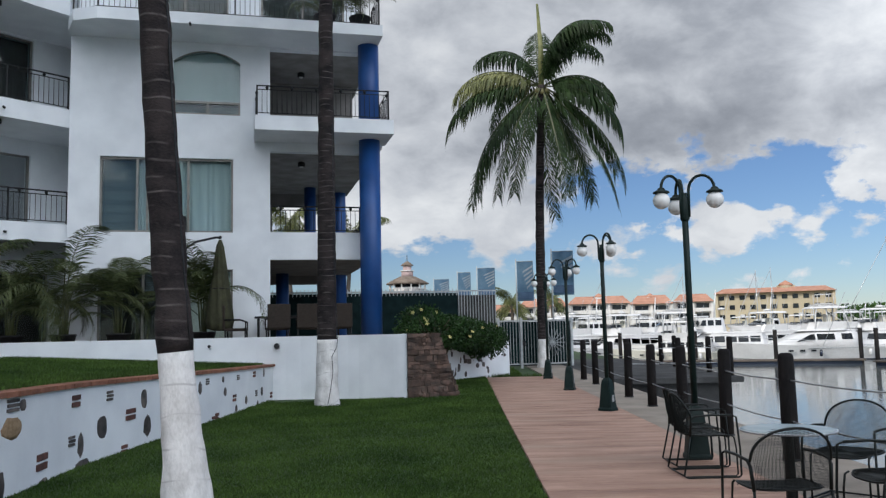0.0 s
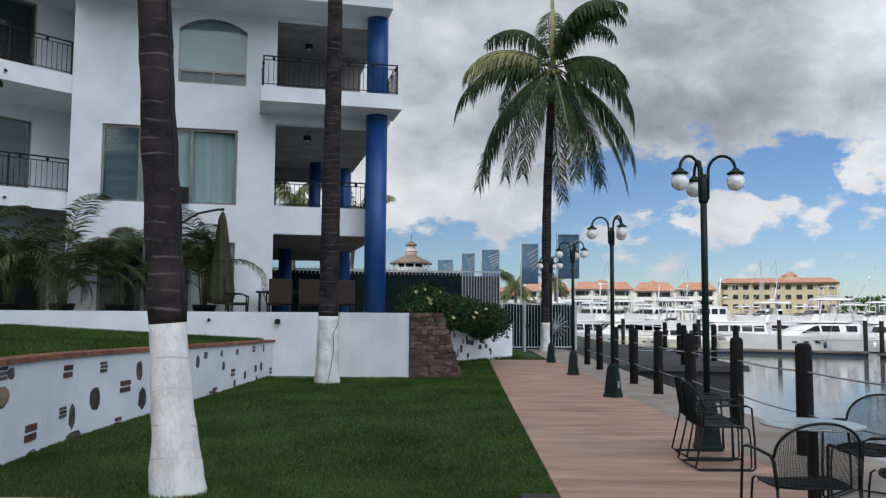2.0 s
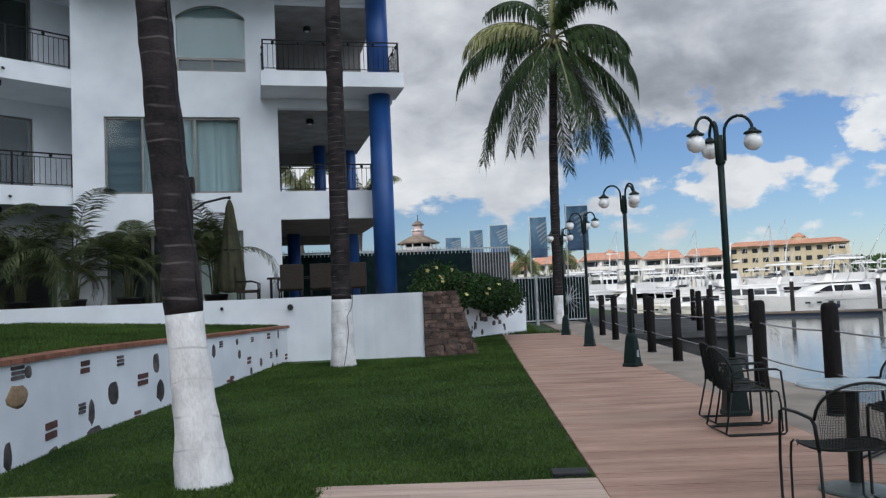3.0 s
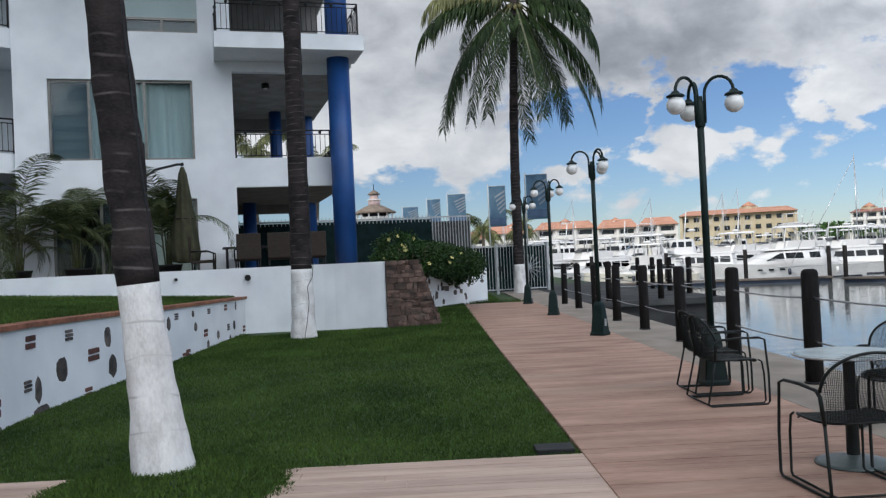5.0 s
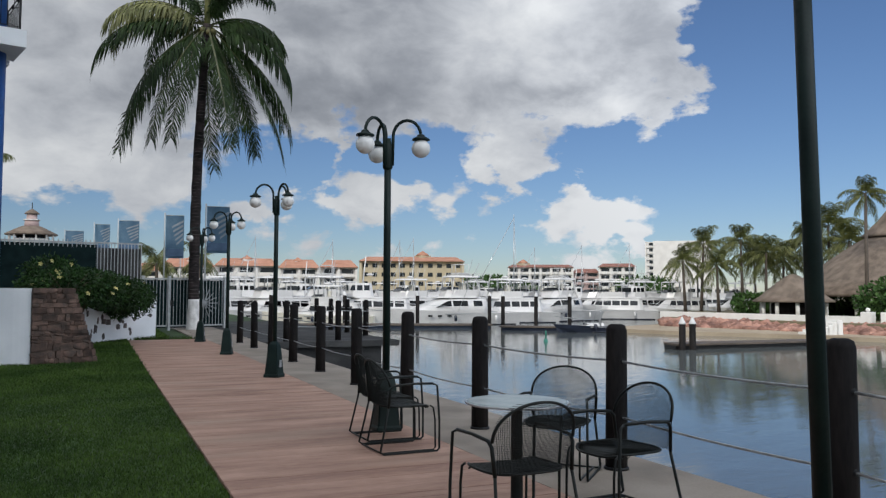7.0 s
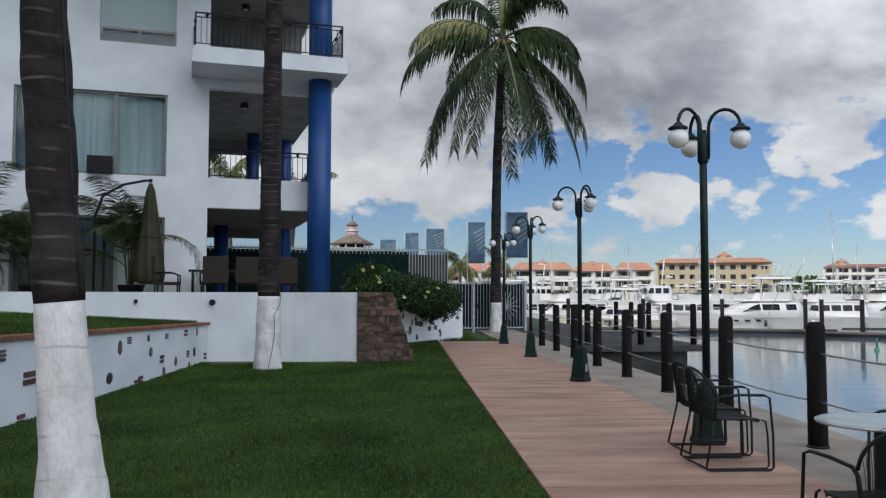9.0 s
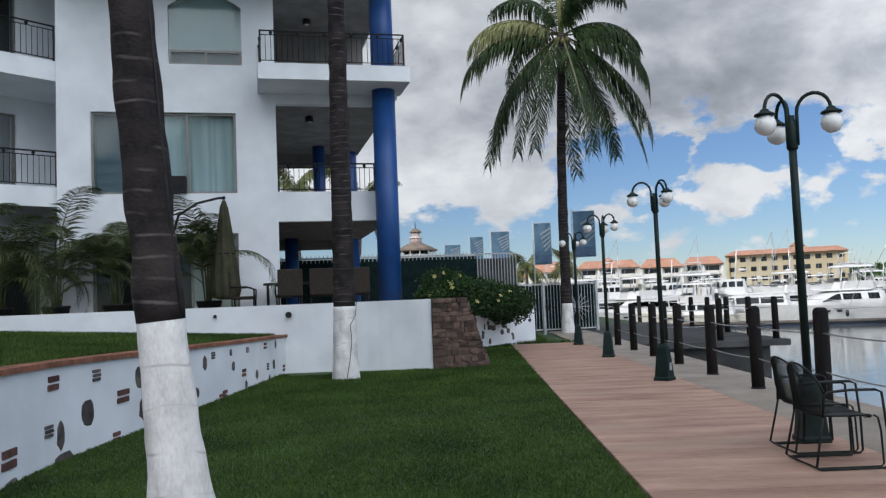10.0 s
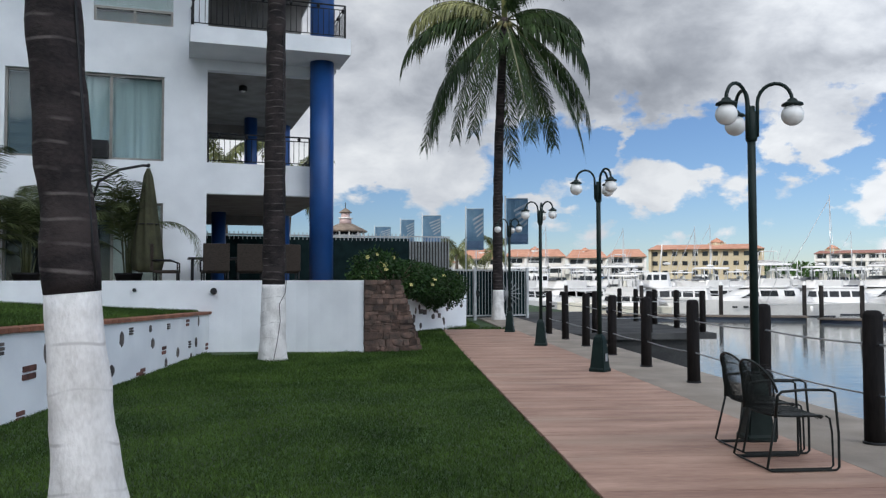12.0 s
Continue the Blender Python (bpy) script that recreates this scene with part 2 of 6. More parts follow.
LIME = material("limewash", (0.50, 0.49, 0.475), (0.78, 0.77, 0.755), 0.9, 5.5, 1.0, 48, stretch=(1, 1, 0.55), stain=(0.56, 0.545, 0.53))
FROND = material("palm_frond", (0.012, 0.029, 0.009), (0.036, 0.064, 0.018), 0.5, 1.5, 0.0, 20, island=0.45, through_light=0.35, spec=0.22)
# yellowed tips, and sun on the palm's left leaves, put into colour
YELLOWFROND = material("yellow_sunlit_frond", (0.07, 0.09, 0.028), (0.30, 0.30, 0.12), 0.55, 1.5, 0.0, 20, island=0.35, through_light=0.35)
STALK = material("frond_stalk", (0.034, 0.042, 0.014), (0.075, 0.082, 0.03), 0.5, 5, 0.1)
# paler than FROND: sun on the far crowns is put into colour
FARFROND = material("sunlit_frond", (0.07, 0.09, 0.022), (0.21, 0.22, 0.075), 0.5, 1.5, 0.0, 20, island=0.45, through_light=0.35)
ARECALEAF = material("areca_leaf", (0.032, 0.050, 0.018), (0.11, 0.13, 0.056), 0.5, 1.5, 0.0, 20, island=0.45, through_light=0.3, spec=0.22)
NUT = material("coconut_husk", (0.05, 0.06, 0.015), (0.11, 0.09, 0.03), 0.6, 5, 0.2)
LEAF = material("hedge_leaf", (0.012, 0.034, 0.009), (0.036, 0.078, 0.019), 0.5, 2, 0.0, 30, island=0.5, through_light=0.25, spec=0.22)
PETAL = material("yellow_petal", (0.60, 0.52, 0.16), (0.72, 0.66, 0.30), 0.6, 9, 0.0, through_light=0.3)
TWIG = material("twig", (0.05, 0.035, 0.02), (0.09, 0.065, 0.04), 0.8, 8, 0.2)
MASONRY = material("rust_brown_stone", (0.048, 0.039, 0.034), (0.135, 0.088, 0.07), 0.9, 6, 0.8, 40, vary=0.5, spec=0.25, world=0)
MORTAR = material("mortar", (0.075, 0.052, 0.042), (0.13, 0.092, 0.074), 0.9, 6, 0.5, 60)
BRICKCAP = material("terracotta_brick", (0.17, 0.065, 0.035), (0.28, 0.12, 0.07), 0.8, 7, 0.4, 60, vary=0.25, world=0)
BRICK = material("dark_red_brick", (0.055, 0.026, 0.022), (0.15, 0.062, 0.048), 0.8, 9, 0.5, 70, vary=0.4, world=0)
PEBBLE = material("river_stone", (0.045, 0.042, 0.042), (0.13, 0.112, 0.102), 0.75, 7, 0.4, 60, vary=0.4, world=0, spec=0.3)
TANSTONE = material("tan_stone", (0.24, 0.16, 0.085), (0.36, 0.25, 0.15), 0.8, 6, 0.4, 60)
MESHCLOTH = material("green_black_shade_cloth", (0.004, 0.011, 0.012), (0.009, 0.021, 0.022), 0.9, 3, 0.1, 90, spec=0.1)
WHITEBAR = material("white_enamel_bar", (0.30, 0.32, 0.33), (0.42, 0.44, 0.45), 0.45, 6, 0.05)
FLAG = material("blue_banner_cloth", (0.11, 0.21, 0.32), (0.19, 0.31, 0.42), 0.8, 1.2, 0.05, 10)
FLAGPALE = material("banner_pale_print", (0.34, 0.40, 0.46), (0.46, 0.52, 0.57), 0.8, 2.5, 0.05, 10)
FLAGDARK = material("banner_navy_print", (0.05, 0.09, 0.16), (0.09, 0.15, 0.24), 0.8, 2, 0.05, 10)
WICKER = material("brown_wicker", (0.022, 0.017, 0.014), (0.042, 0.033, 0.026), 0.75, 30, 0.3, 160, stretch=(1, 1, 2), spec=0.2)
POT = material("black_plastic_pot", (0.010, 0.010, 0.011), (0.02, 0.02, 0.022), 0.6, 7, 0.05, spec=0.2)
CANVAS = material("olive_canvas", (0.026, 0.028, 0.013), (0.052, 0.052, 0.025), 0.9, 4, 0.3, 50)
GEL = material("white_gelcoat", (0.56, 0.555, 0.55), (0.68, 0.67, 0.66), 0.25, 0.6, 0.0, 8)
CREAMGEL = material("ivory_gelcoat", (0.66, 0.63, 0.54), (0.76, 0.73, 0.64), 0.3, 0.6, 0.0, 8)
NAVY = material("navy_hull", (0.010, 0.014, 0.028), (0.02, 0.026, 0.045), 0.25, 0.8, 0.0, 8)
TINTED = material("smoked_boat_glass", (0.010, 0.012, 0.015), (0.025, 0.03, 0.034), 0.12, 1, 0.0, 8)
STEEL = material("polished_tube", (0.36, 0.37, 0.38), (0.46, 0.47, 0.48), 0.3, 5, 0.0, 50, 0.5)
TEAK = material("weathered_teak", (0.065, 0.052, 0.042), (0.12, 0.095, 0.075), 0.75, 2, 0.2, 30)
HOUSEWHITE = material("white_plaster_far", (0.62, 0.60, 0.57), (0.74, 0.72, 0.69), 0.9, 0.3, 0.0, 3)
HOUSEYELLOW = material("ochre_plaster_far", (0.44, 0.37, 0.25), (0.52, 0.45, 0.32), 0.9, 0.3, 0.0, 3)
HOUSEPINK = material("rose_plaster_far", (0.38, 0.28, 0.27), (0.48, 0.36, 0.34), 0.9, 0.3, 0.0, 3)
DARKTILE = material("dark_clay_tile", (0.20, 0.085, 0.065), (0.30, 0.14, 0.105), 0.85, 0.6, 0.4, 5)
ROOFTILE = material("clay_roof_tile", (0.34, 0.16, 0.10), (0.46, 0.24, 0.16), 0.85, 0.6, 0.4, 5, stretch=(1, 1, 1))
THATCH = material("dry_thatch", (0.11, 0.085, 0.065), (0.21, 0.165, 0.13), 0.95, 1.6, 1.0, 22, stretch=(1, 1, 0.25))
ROCK = material("red_riprap", (0.17, 0.085, 0.065), (0.40, 0.225, 0.17), 0.9, 1.0, 0.6, 8, island=0.35)
SAND = material("pale_sand", (0.30, 0.24, 0.17), (0.40, 0.33, 0.24), 0.95, 0.5, 0.3, 12)
DIRT = material("far_shore_ground", (0.14, 0.13, 0.08), (0.22, 0.19, 0.12), 0.95, 0.1, 0.2, 2)
BUSH = material("far_shrub_leaf", (0.03, 0.07, 0.018), (0.07, 0.13, 0.035), 0.6, 0.8, 0.0, 9, island=0.5, through_light=0.2, spec=0.22)
WHITEPAINT = material("white_wall_paint", (0.72, 0.71, 0.68), (0.82, 0.81, 0.78), 0.85, 0.8, 0.1, 20)
TEAL = material("teal_buoy", (0.01, 0.14, 0.10), (0.02, 0.19, 0.14), 0.5, 5, 0.0)

# pale growth rings on the bark, dark stains on the limewash
for m, at_, thin, ring_colour, push in ((BARK, 6.2, (0.93, 0.995), (0.10, 0.088, 0.084), 4.2), (LIME, 3.2, (0.985, 1.0), (0.46, 0.45, 0.44), 7.5)):
    nt = m.node_tree
    wave, cr, mx = nt.nodes.new("ShaderNodeTexWave"), nt.nodes.new("ShaderNodeValToRGB"), nt.nodes.new("ShaderNodeMix")
    wave.bands_direction, wave.inputs["Scale"].default_value = "Z", at_ / 2.5
    wave.inputs["Distortion"].default_value, wave.inputs["Detail"].default_value, wave.inputs["Detail Scale"].default_value = push, 2.0, 0.7
    tc = nt.nodes.new("ShaderNodeTexCoord")
    nt.links.new(tc.outputs["Object"], wave.inputs["Vector"]), nt.links.new(wave.outputs["Fac"], cr.inputs[0])
    cr.color_ramp.elements[0].position, cr.color_ramp.elements[1].position = thin
    mx.data_type = "RGBA"
    mx.inputs[7].default_value = (*ring_colour, 1)
    b = nt.nodes["Principled BSDF"]
    old = b.inputs["Base Color"].links[0].from_socket
    patchy, pr, both_ = nt.nodes.new("ShaderNodeTexNoise"), nt.nodes.new("ShaderNodeValToRGB"), nt.nodes.new("ShaderNodeMath")
    patchy.inputs["Scale"].default_value, both_.operation = 4.5, "MULTIPLY"
    pr.color_ramp.elements[0].position, pr.color_ramp.elements[1].position = 0.42, 0.6
    nt.links.new(tc.outputs["Object"], patchy.inputs["Vector"]), nt.links.new(patchy.outputs["Fac"], pr.inputs[0])
    nt.links.new(cr.outputs[0], both_.inputs[0]), nt.links.new(pr.outputs[0], both_.inputs[1])
    nt.links.new(both_.outputs[0], mx.inputs[0]), nt.links.new(old, mx.inputs[6]), nt.links.new(mx.outputs[2], b.inputs["Base Color"])

WATER = bpy.data.materials.new("harbour_water")
WATER.use_nodes = True
nt = WATER.node_tree
wb = nt.nodes["Principled BSDF"]
wb.inputs["Base Color"].default_value = (0.12, 0.135, 0.135, 1)
wb.inputs["Roughness"].default_value, wb.inputs["IOR"].default_value = 0.06, 1.40
wtc, wmp = nt.nodes.new("ShaderNodeTexCoord"), nt.nodes.new("ShaderNodeMapping")
wmp.inputs["Scale"].default_value, wmp.inputs["Rotation"].default_value = (0.6, 1.7, 1), (0, 0, radians(35))
nt.links.new(wtc.outputs["Object"], wmp.inputs[0])
last = None
for sc, st in ((0.9, 0.05), (5.0, 0.025)):
    nn, bp = nt.nodes.new("ShaderNodeTexNoise"), nt.nodes.new("ShaderNodeBump")
    nn.inputs["Scale"].default_value, nn.inputs["Detail"].default_value = sc, 3.0
    bp.inputs["Strength"].default_value, bp.inputs["Distance"].default_value = st, 0.15
    nt.links.new(wmp.outputs[0], nn.inputs["Vector"]), nt.links.new(nn.outputs["Fac"], bp.inputs["Height"])
    if last:
        nt.links.new(last, bp.inputs["Normal"])
    last = bp.outputs[0]
nt.links.new(last, wb.inputs["Normal"])

# ---- mesh helpers ----


def box(bm, x0, x1, y0, y1, z0, z1, bevel=0.0):
    geo = bmesh.ops.create_cube(bm, size=1, matrix=Matrix.LocRotScale(((x0 + x1) / 2, (y0 + y1) / 2, (z0 + z1) / 2), None, (x1 - x0, y1 - y0, z1 - z0)))
    if bevel:
        edges = {e for v in geo["verts"] for e in v.link_edges}
        bmesh.ops.bevel(bm, geom=list(edges), offset=bevel, segments=2, affect="EDGES", profile=0.6)
    return bm


def tube(bm, pts, radius, n=8, cap=True):
    """A round tube along points; radius a number or one per point."""
    pts = [Vector(p) for p in pts]
    radii = radius if isinstance(radius, (list, tuple)) else [radius] * len(pts)
    rings, side = [], None
    for i, p in enumerate(pts):
        way = (pts[min(i + 1, len(pts) - 1)] - pts[max(i - 1, 0)]).normalized()
        if side is None:
            side = way.orthogonal().normalized()
        side = (side - way * side.dot(way)).normalized()
        other = way.cross(side)
        rings.append([bm.verts.new(p + radii[i] * (math.cos(a) * side + math.sin(a) * other)) for a in (2 * math.pi * k / n for k in range(n))])
    for a, b in zip(rings, rings[1:]):
        for k in range(n):
            f = bm.faces.new((a[k], a[(k + 1) % n], b[(k + 1) % n], b[k]))
            f.smooth = True
    if cap:
        bm.faces.new(rings[0][::-1]), bm.faces.new(rings[-1])
    return bm


def lathe(bm, profile, at=(0, 0, 0), n=20, smooth=True):
    rings = []
    for r, z in profile:
        rings.append([bm.verts.new((at[0] + r * math.cos(2 * math.pi * k / n), at[1] + r * math.sin(2 * math.pi * k / n), at[2] + z)) for k in range(n)])
    for a, b in zip(rings, rings[1:]):
        for k in range(n):
            f = bm.faces.new((a[k], a[(k + 1) % n], b[(k + 1) % n], b[k]))
            f.smooth = smooth
    bm.faces.new(rings[0][::-1]), bm.faces.new(rings[-1])
    return bm


def ball(bm, at, r, sub=2, squash=(1, 1, 1), rough=0.0, seed=0.0):
    geo = bmesh.ops.create_icosphere(bm, subdivisions=sub, radius=1)
    for v in geo["verts"]:
        k = 1 + rough * noise.noise(v.co * 1.7 + Vector((seed, seed * 2, 0)))
        v.co = Vector((v.co.x * squash[0], v.co.y * squash[1], v.co.z * squash[2])) * r * k + Vector(at)
        for f in v.link_faces:
            f.smooth = True
    return bm


def prism(bm, outline, z0, z1):
    """A solid with the given plan outline (counter-clockwise)."""
    a, b = [bm.verts.new((x, y, z0)) for x, y in outline], [bm.verts.new((x, y, z1)) for x, y in outline]
    n = len(outline)
    bm.faces.new(a[::-1]), bm.faces.new(b)
    for k in range(n):
        bm.faces.new((a[k], a[(k + 1) % n], b[(k + 1) % n], b[k]))
    return bm


def ribbon(bm, line, thick, z0, z1):
    """A wall of some thickness along a plan line; z0, z1 numbers or functions of (x, y)."""
    low = z0 if callable(z0) else (lambda x, y: z0)
    top = z1 if callable(z1) else (lambda x, y: z1)
    pts, rows = [Vector((x, y)) for x, y in line], []
    for i, p in enumerate(pts):
        way = (pts[min(i + 1, len(pts) - 1)] - pts[max(i - 1, 0)]).normalized()
        off = Vector((-way.y, way.x)) * thick
        q = p + off
        rows.append([bm.verts.new((p.x, p.y, low(*p))), bm.verts.new((p.x, p.y, top(*p))), bm.verts.new((q.x, q.y, top(*p))), bm.verts.new((q.x, q.y, low(*p)))])
    for a, b in zip(rows, rows[1:]):
        for k in range(4):
            bm.faces.new((a[k], a[(k + 1) % 4], b[(k + 1) % 4], b[k]))
    bm.faces.new(rows[0]), bm.faces.new(rows[-1][::-1])
    bmesh.ops.recalc_face_normals(bm, faces=bm.faces)
    return bm


def smooth_line(points, steps=6):
    """A Catmull-Rom line through plan points."""
    p = [Vector(q) for q in points]
    p = [2 * p[0] - p[1]] + p + [2 * p[-1] - p[-2]]
    out = []
    for i in range(1, len(p) - 2):
        for k in range(steps):
            t = k / steps
            out.append(0.5 * (2 * p[i] + (p[i + 1] - p[i - 1]) * t + (2 * p[i - 1] - 5 * p[i] + 4 * p[i + 1] - p[i + 2]) * t * t + (3 * p[i] - p[i - 1] - 3 * p[i + 1] + p[i + 2]) * t ** 3))
    return [tuple(q) for q in out + [p[-2]]]


def mesh_of(name, bm, mat):
    me = bpy.data.meshes.new(name)
    bm.to_mesh(me)
    bm.free()
    me.materials.append(mat)
    return me


def part(name, bm, mat, parent, label=""):
    ob = new(name, mesh_of(name, bm, mat))
    ob.parent = parent
    return tagged(ob, label)


def piece(name, me, parent, m):
    ob = new(name, me)
    ob.parent, ob.matrix_basis = parent, m
    return ob


def thing(name, label, category, m=None, group="", kind=""):
    ob = new(name)
    ob.empty_display_size = 0.2
    if m:
        ob.matrix_basis = m
    return tagged(ob, label, category, group, kind)


def structure(name, bm, mat, label, category):
    return tagged(new(name, mesh_of(name, bm, mat)), label, category, kind="structure")


def tri_mesh(name, verts, faces, mats, index=None):
    me = bpy.data.meshes.new(name)
    me.from_pydata(verts, [], faces)
    for m in mats:
        me.materials.append(m)
    if index is not None:
        me.polygons.foreach_set("material_index", index)
    return me


B = bmesh.new
TURN = -15.0  # the promenade runs this many degrees from +y
PROM = pose(0, 0, 0, 0, 0, TURN)


def prom(d, s, z=0.0):
    """A place d metres across and s metres along the promenade."""
    return PROM @ Vector((d, s, z))


def bearing(deg, dist, z=0.0):
    """A place so many degrees to the right of +y and metres away from the lawn's corner."""
    return Vector((0.2 + dist * math.sin(radians(deg)), 0.8 + dist * math.cos(radians(deg)), z))

# ---- ground, promenade, water ----
WATER_Z = -1.0
structure("water", box(B(), -2500, 2500, -2500, 2500, WATER_Z - 2, WATER_Z), WATER, "calm grey-blue harbour water", "water")
LAWN_D, BOARD_D, QUAY_D = 1.0, 3.15, 4.4
land = B()
for d0, d1, s0, s1, top in ((-45, LAWN_D, -25, 70, -0.03), (LAWN_D, 4.398, -25, 26.2, -0.05)):
    prism(land, [prom(d, s)[:2] for d, s in ((d0, s0), (d1, s0), (d1, s1), (d0, s1))], -3.2, top)
prism(land, [prom(d, s)[:2] for d, s in ((LAWN_D, 26.2), (8.1, 26.2), (8.1, 70), (LAWN_D, 70))], -3.2, -0.05)
structure("ground", land, SOIL, "dark soil ground under the lawn", "ground")
quay = B()
prism(quay, [prom(d, s)[:2] for d, s in ((BOARD_D, -25), (QUAY_D, -25), (QUAY_D, 23.8), (QUAY_D, 70), (BOARD_D, 70))], -3.0, 0.0)
structure("quay_edge", quay, CONCRETE, "grey weathered concrete quay strip beside the boardwalk", "pavement")
pier = thing("concrete_pier", "dark stained concrete pier slab beside the quay", "pier", kind="structure")
part("deck_slab", prism(B(), [prom(d, s)[:2] for d, s in ((4.41, 23.75), (8.35, 23.75), (8.35, 40), (4.41, 40))], -0.16, 0.004), DIMCONCRETE, pier)
part("wall", prism(B(), [prom(d, s)[:2] for d, s in ((4.41, 24.05), (7.9, 24.05), (7.9, 40), (4.41, 40))], -3, -0.16), DIMCONCRETE, pier)
end_strip = B()
prism(end_strip, [prom(d, s)[:2] for d, s in ((2.9, 26.5), (BOARD_D, 26.2), (BOARD_D, 60), (2.9, 60))], -0.2, -0.004)
structure("pavement", end_strip, CONCRETE, "grey concrete strip leading to the gate", "pavement")

boardwalk = thing("boardwalk", "pink stamped concrete boardwalk beside the lawn", "pavement", kind="structure")
part("bed", prism(B(), [prom(d, s)[:2] for d, s in ((LAWN_D, -8), (BOARD_D, -8), (BOARD_D, 26.2), (LAWN_D, 26.2))], -0.2, -0.006), PLANK, boardwalk)
cross = thing("cross_path", "tan stamped concrete path crossing the lawn's end", "pavement", kind="structure")
part("bed", prism(B(), [prom(d, s)[:2] for d, s in ((-9, 3.2), (LAWN_D, 3.2), (LAWN_D, 6.45), (-9, 6.45))], -0.2, -0.008), PALEPLANK, cross)

# raised turf behind the retaining wall
RET = smooth_line([(-7.5, 5.6), (-4.0, 5.9), (-2.6, 6.6), (-2.04, 8.3), (-1.70, 10.2), (-0.92, 13.0), (-0.13, 15.7), (0.5, 18.0), (0.9, 19.45)], 5)


def ret_top(x, y):
    return 0.80 + 0.060 * (0.87 - max(x, -4.5))


retaining = thing("retaining_wall", "white rendered garden wall set with stones and bricks", "wall", kind="structure")
part("wall", ribbon(B(), RET, 0.25, -0.3, lambda x, y: ret_top(x, y) - 0.05), STUCCO, retaining)
raised = B()
rows = [[raised.verts.new((x + (bx - x) * k / 8 - 0.1 * (1 - k / 8), y + (by - y) * k / 8, ret_top(x + (bx - x) * k / 8, 0) - 0.04)) for k in range(9)] for (x, y), (bx, by) in ((p, (min(p[0], -0.2) - 0.5 if p[1] > 19 else (-9.5 + 8.6 * max(0, (p[1] - 6) / 13.5)), 19.55)) for p in RET)]
for a, b in zip(rows, rows[1:]):
    for k in range(8):
        raised.faces.new((a[k], b[k], b[k + 1], a[k + 1]))
bmesh.ops.recalc_face_normals(raised, faces=raised.faces)
structure("lawn_terrace", raised, SOIL, "raised green lawn behind the white garden wall", "lawn")

# the patio and its white wall
PATIO_Z = 1.22
WALL_LINE = smooth_line([(-11, 19.75), (-6, 19.6), (-1, 19.55), (1.2, 19.4), (2.6, 18.95), (3.55, 18.28), (3.83, 18.12)], 5)
structure("garden_wall", ribbon(B(), WALL_LINE, 0.2, -0.3, 1.44), STUCCO, "low white stucco wall in front of the patio", "wall")
structure("patio", prism(B(), [(-12, 19.9), (1.2, 19.7), (3.2, 18.9), (4.3, 18.7), (5.2, 20.5), (5.4, 30.5), (-12, 30.5)], 0.0, PATIO_Z), CONCRETE, "grey concrete patio floor", "floor")

# ---- the apartment building ----
FY = 22.0


def wall_with_holes(x0, x1, z0, z1, y0, y1, holes):
    """A wall in the xz plane, cut into boxes around its rectangular holes."""
    bm = B()
    xs = sorted({x0, x1, *[h[0] for h in holes], *[h[1] for h in holes]})
    for a, b in zip(xs, xs[1:]):
        spans = sorted((h[2], h[3]) for h in holes if h[0] <= a + 1e-6 and h[1] >= b - 1e-6)
        z = z0
        for lo, hi in spans + [(z1, z1)]:
            if lo > z + 1e-6:
                box(bm, a, b, y0, y1, z, lo)
            z = hi
    bmesh.ops.remove_doubles(bm, verts=bm.verts, dist=1e-5)
    return bm


BIG, ARCH, DOOR, TOPWIN = (-3.39, -0.05, 4.22, 6.20), (-1.60, 0.13, 7.40, 9.15), (-3.39, -0.05, PATIO_Z, 3.24), (-3.2, 2.8, 9.7, 11.9)
house = thing("apartment_building", "white stucco apartment block with blue columns and balconies", "building", kind="structure")
facade = wall_with_holes(-4.14, 0.92, 0.9, 9.45, FY, FY + 0.3, [BIG, ARCH, DOOR])
part("facade_wall", facade, STUCCO, house)
# spandrel that rounds the head of the arched window
arch = B()
cx0, half, rise = (ARCH[0] + ARCH[1]) / 2, (ARCH[1] - ARCH[0]) / 2, 0.30


def arch_z(x):
    return 9.15 - rise * abs((x - cx0) / half) ** 2.2


for k in range(16):
    xa, xb = ARCH[0] + (ARCH[1] - ARCH[0]) * k / 16, ARCH[0] + (ARCH[1] - ARCH[0]) * (k + 1) / 16
    v = [arch.verts.new((x, y, z)) for y in (FY + 0.003, FY + 0.297) for x, z in ((xa, arch_z(xa) - 0.002), (xb, arch_z(xb) - 0.002), (xb, 9.16), (xa, 9.16))]
    for q in ((0, 1, 2, 3), (7, 6, 5, 4), (0, 4, 5, 1)):
        arch.faces.new([v[i] for i in q])
part("arch_head", arch, STUCCO, house)
part("end_wall", box(B(), -4.14, -3.9, FY + 0.3, FY + 3.0, 0.9, 9.80), STUCCO, house)
# the wing turns towards the lawn
WING = pose(-4.16, 24.74, 0, 0, 0, 39) @ pose(4.16, -FY - 1.5, 0)
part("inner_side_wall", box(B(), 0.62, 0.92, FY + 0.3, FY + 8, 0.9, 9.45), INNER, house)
part("recess_wall", wall_with_holes(-13, -4.14, 0.9, 13.2, FY + 1.5, FY + 1.8, [(-10.3, -5.79, 4.4, 6.5), (-10.3, -5.79, 7.40, 9.74), (-9.4, -5.2, PATIO_Z, 3.3)]), STUCCO, house).matrix_basis = WING
part("upper_wall", wall_with_holes(-4.14, 3.6, 9.65, 13.2, FY + 1.0, FY + 1.3, [(-2.6, -0.2, 9.7, 11.9), (0.7, 3.1, 9.7, 11.9)]), STUCCO, house)
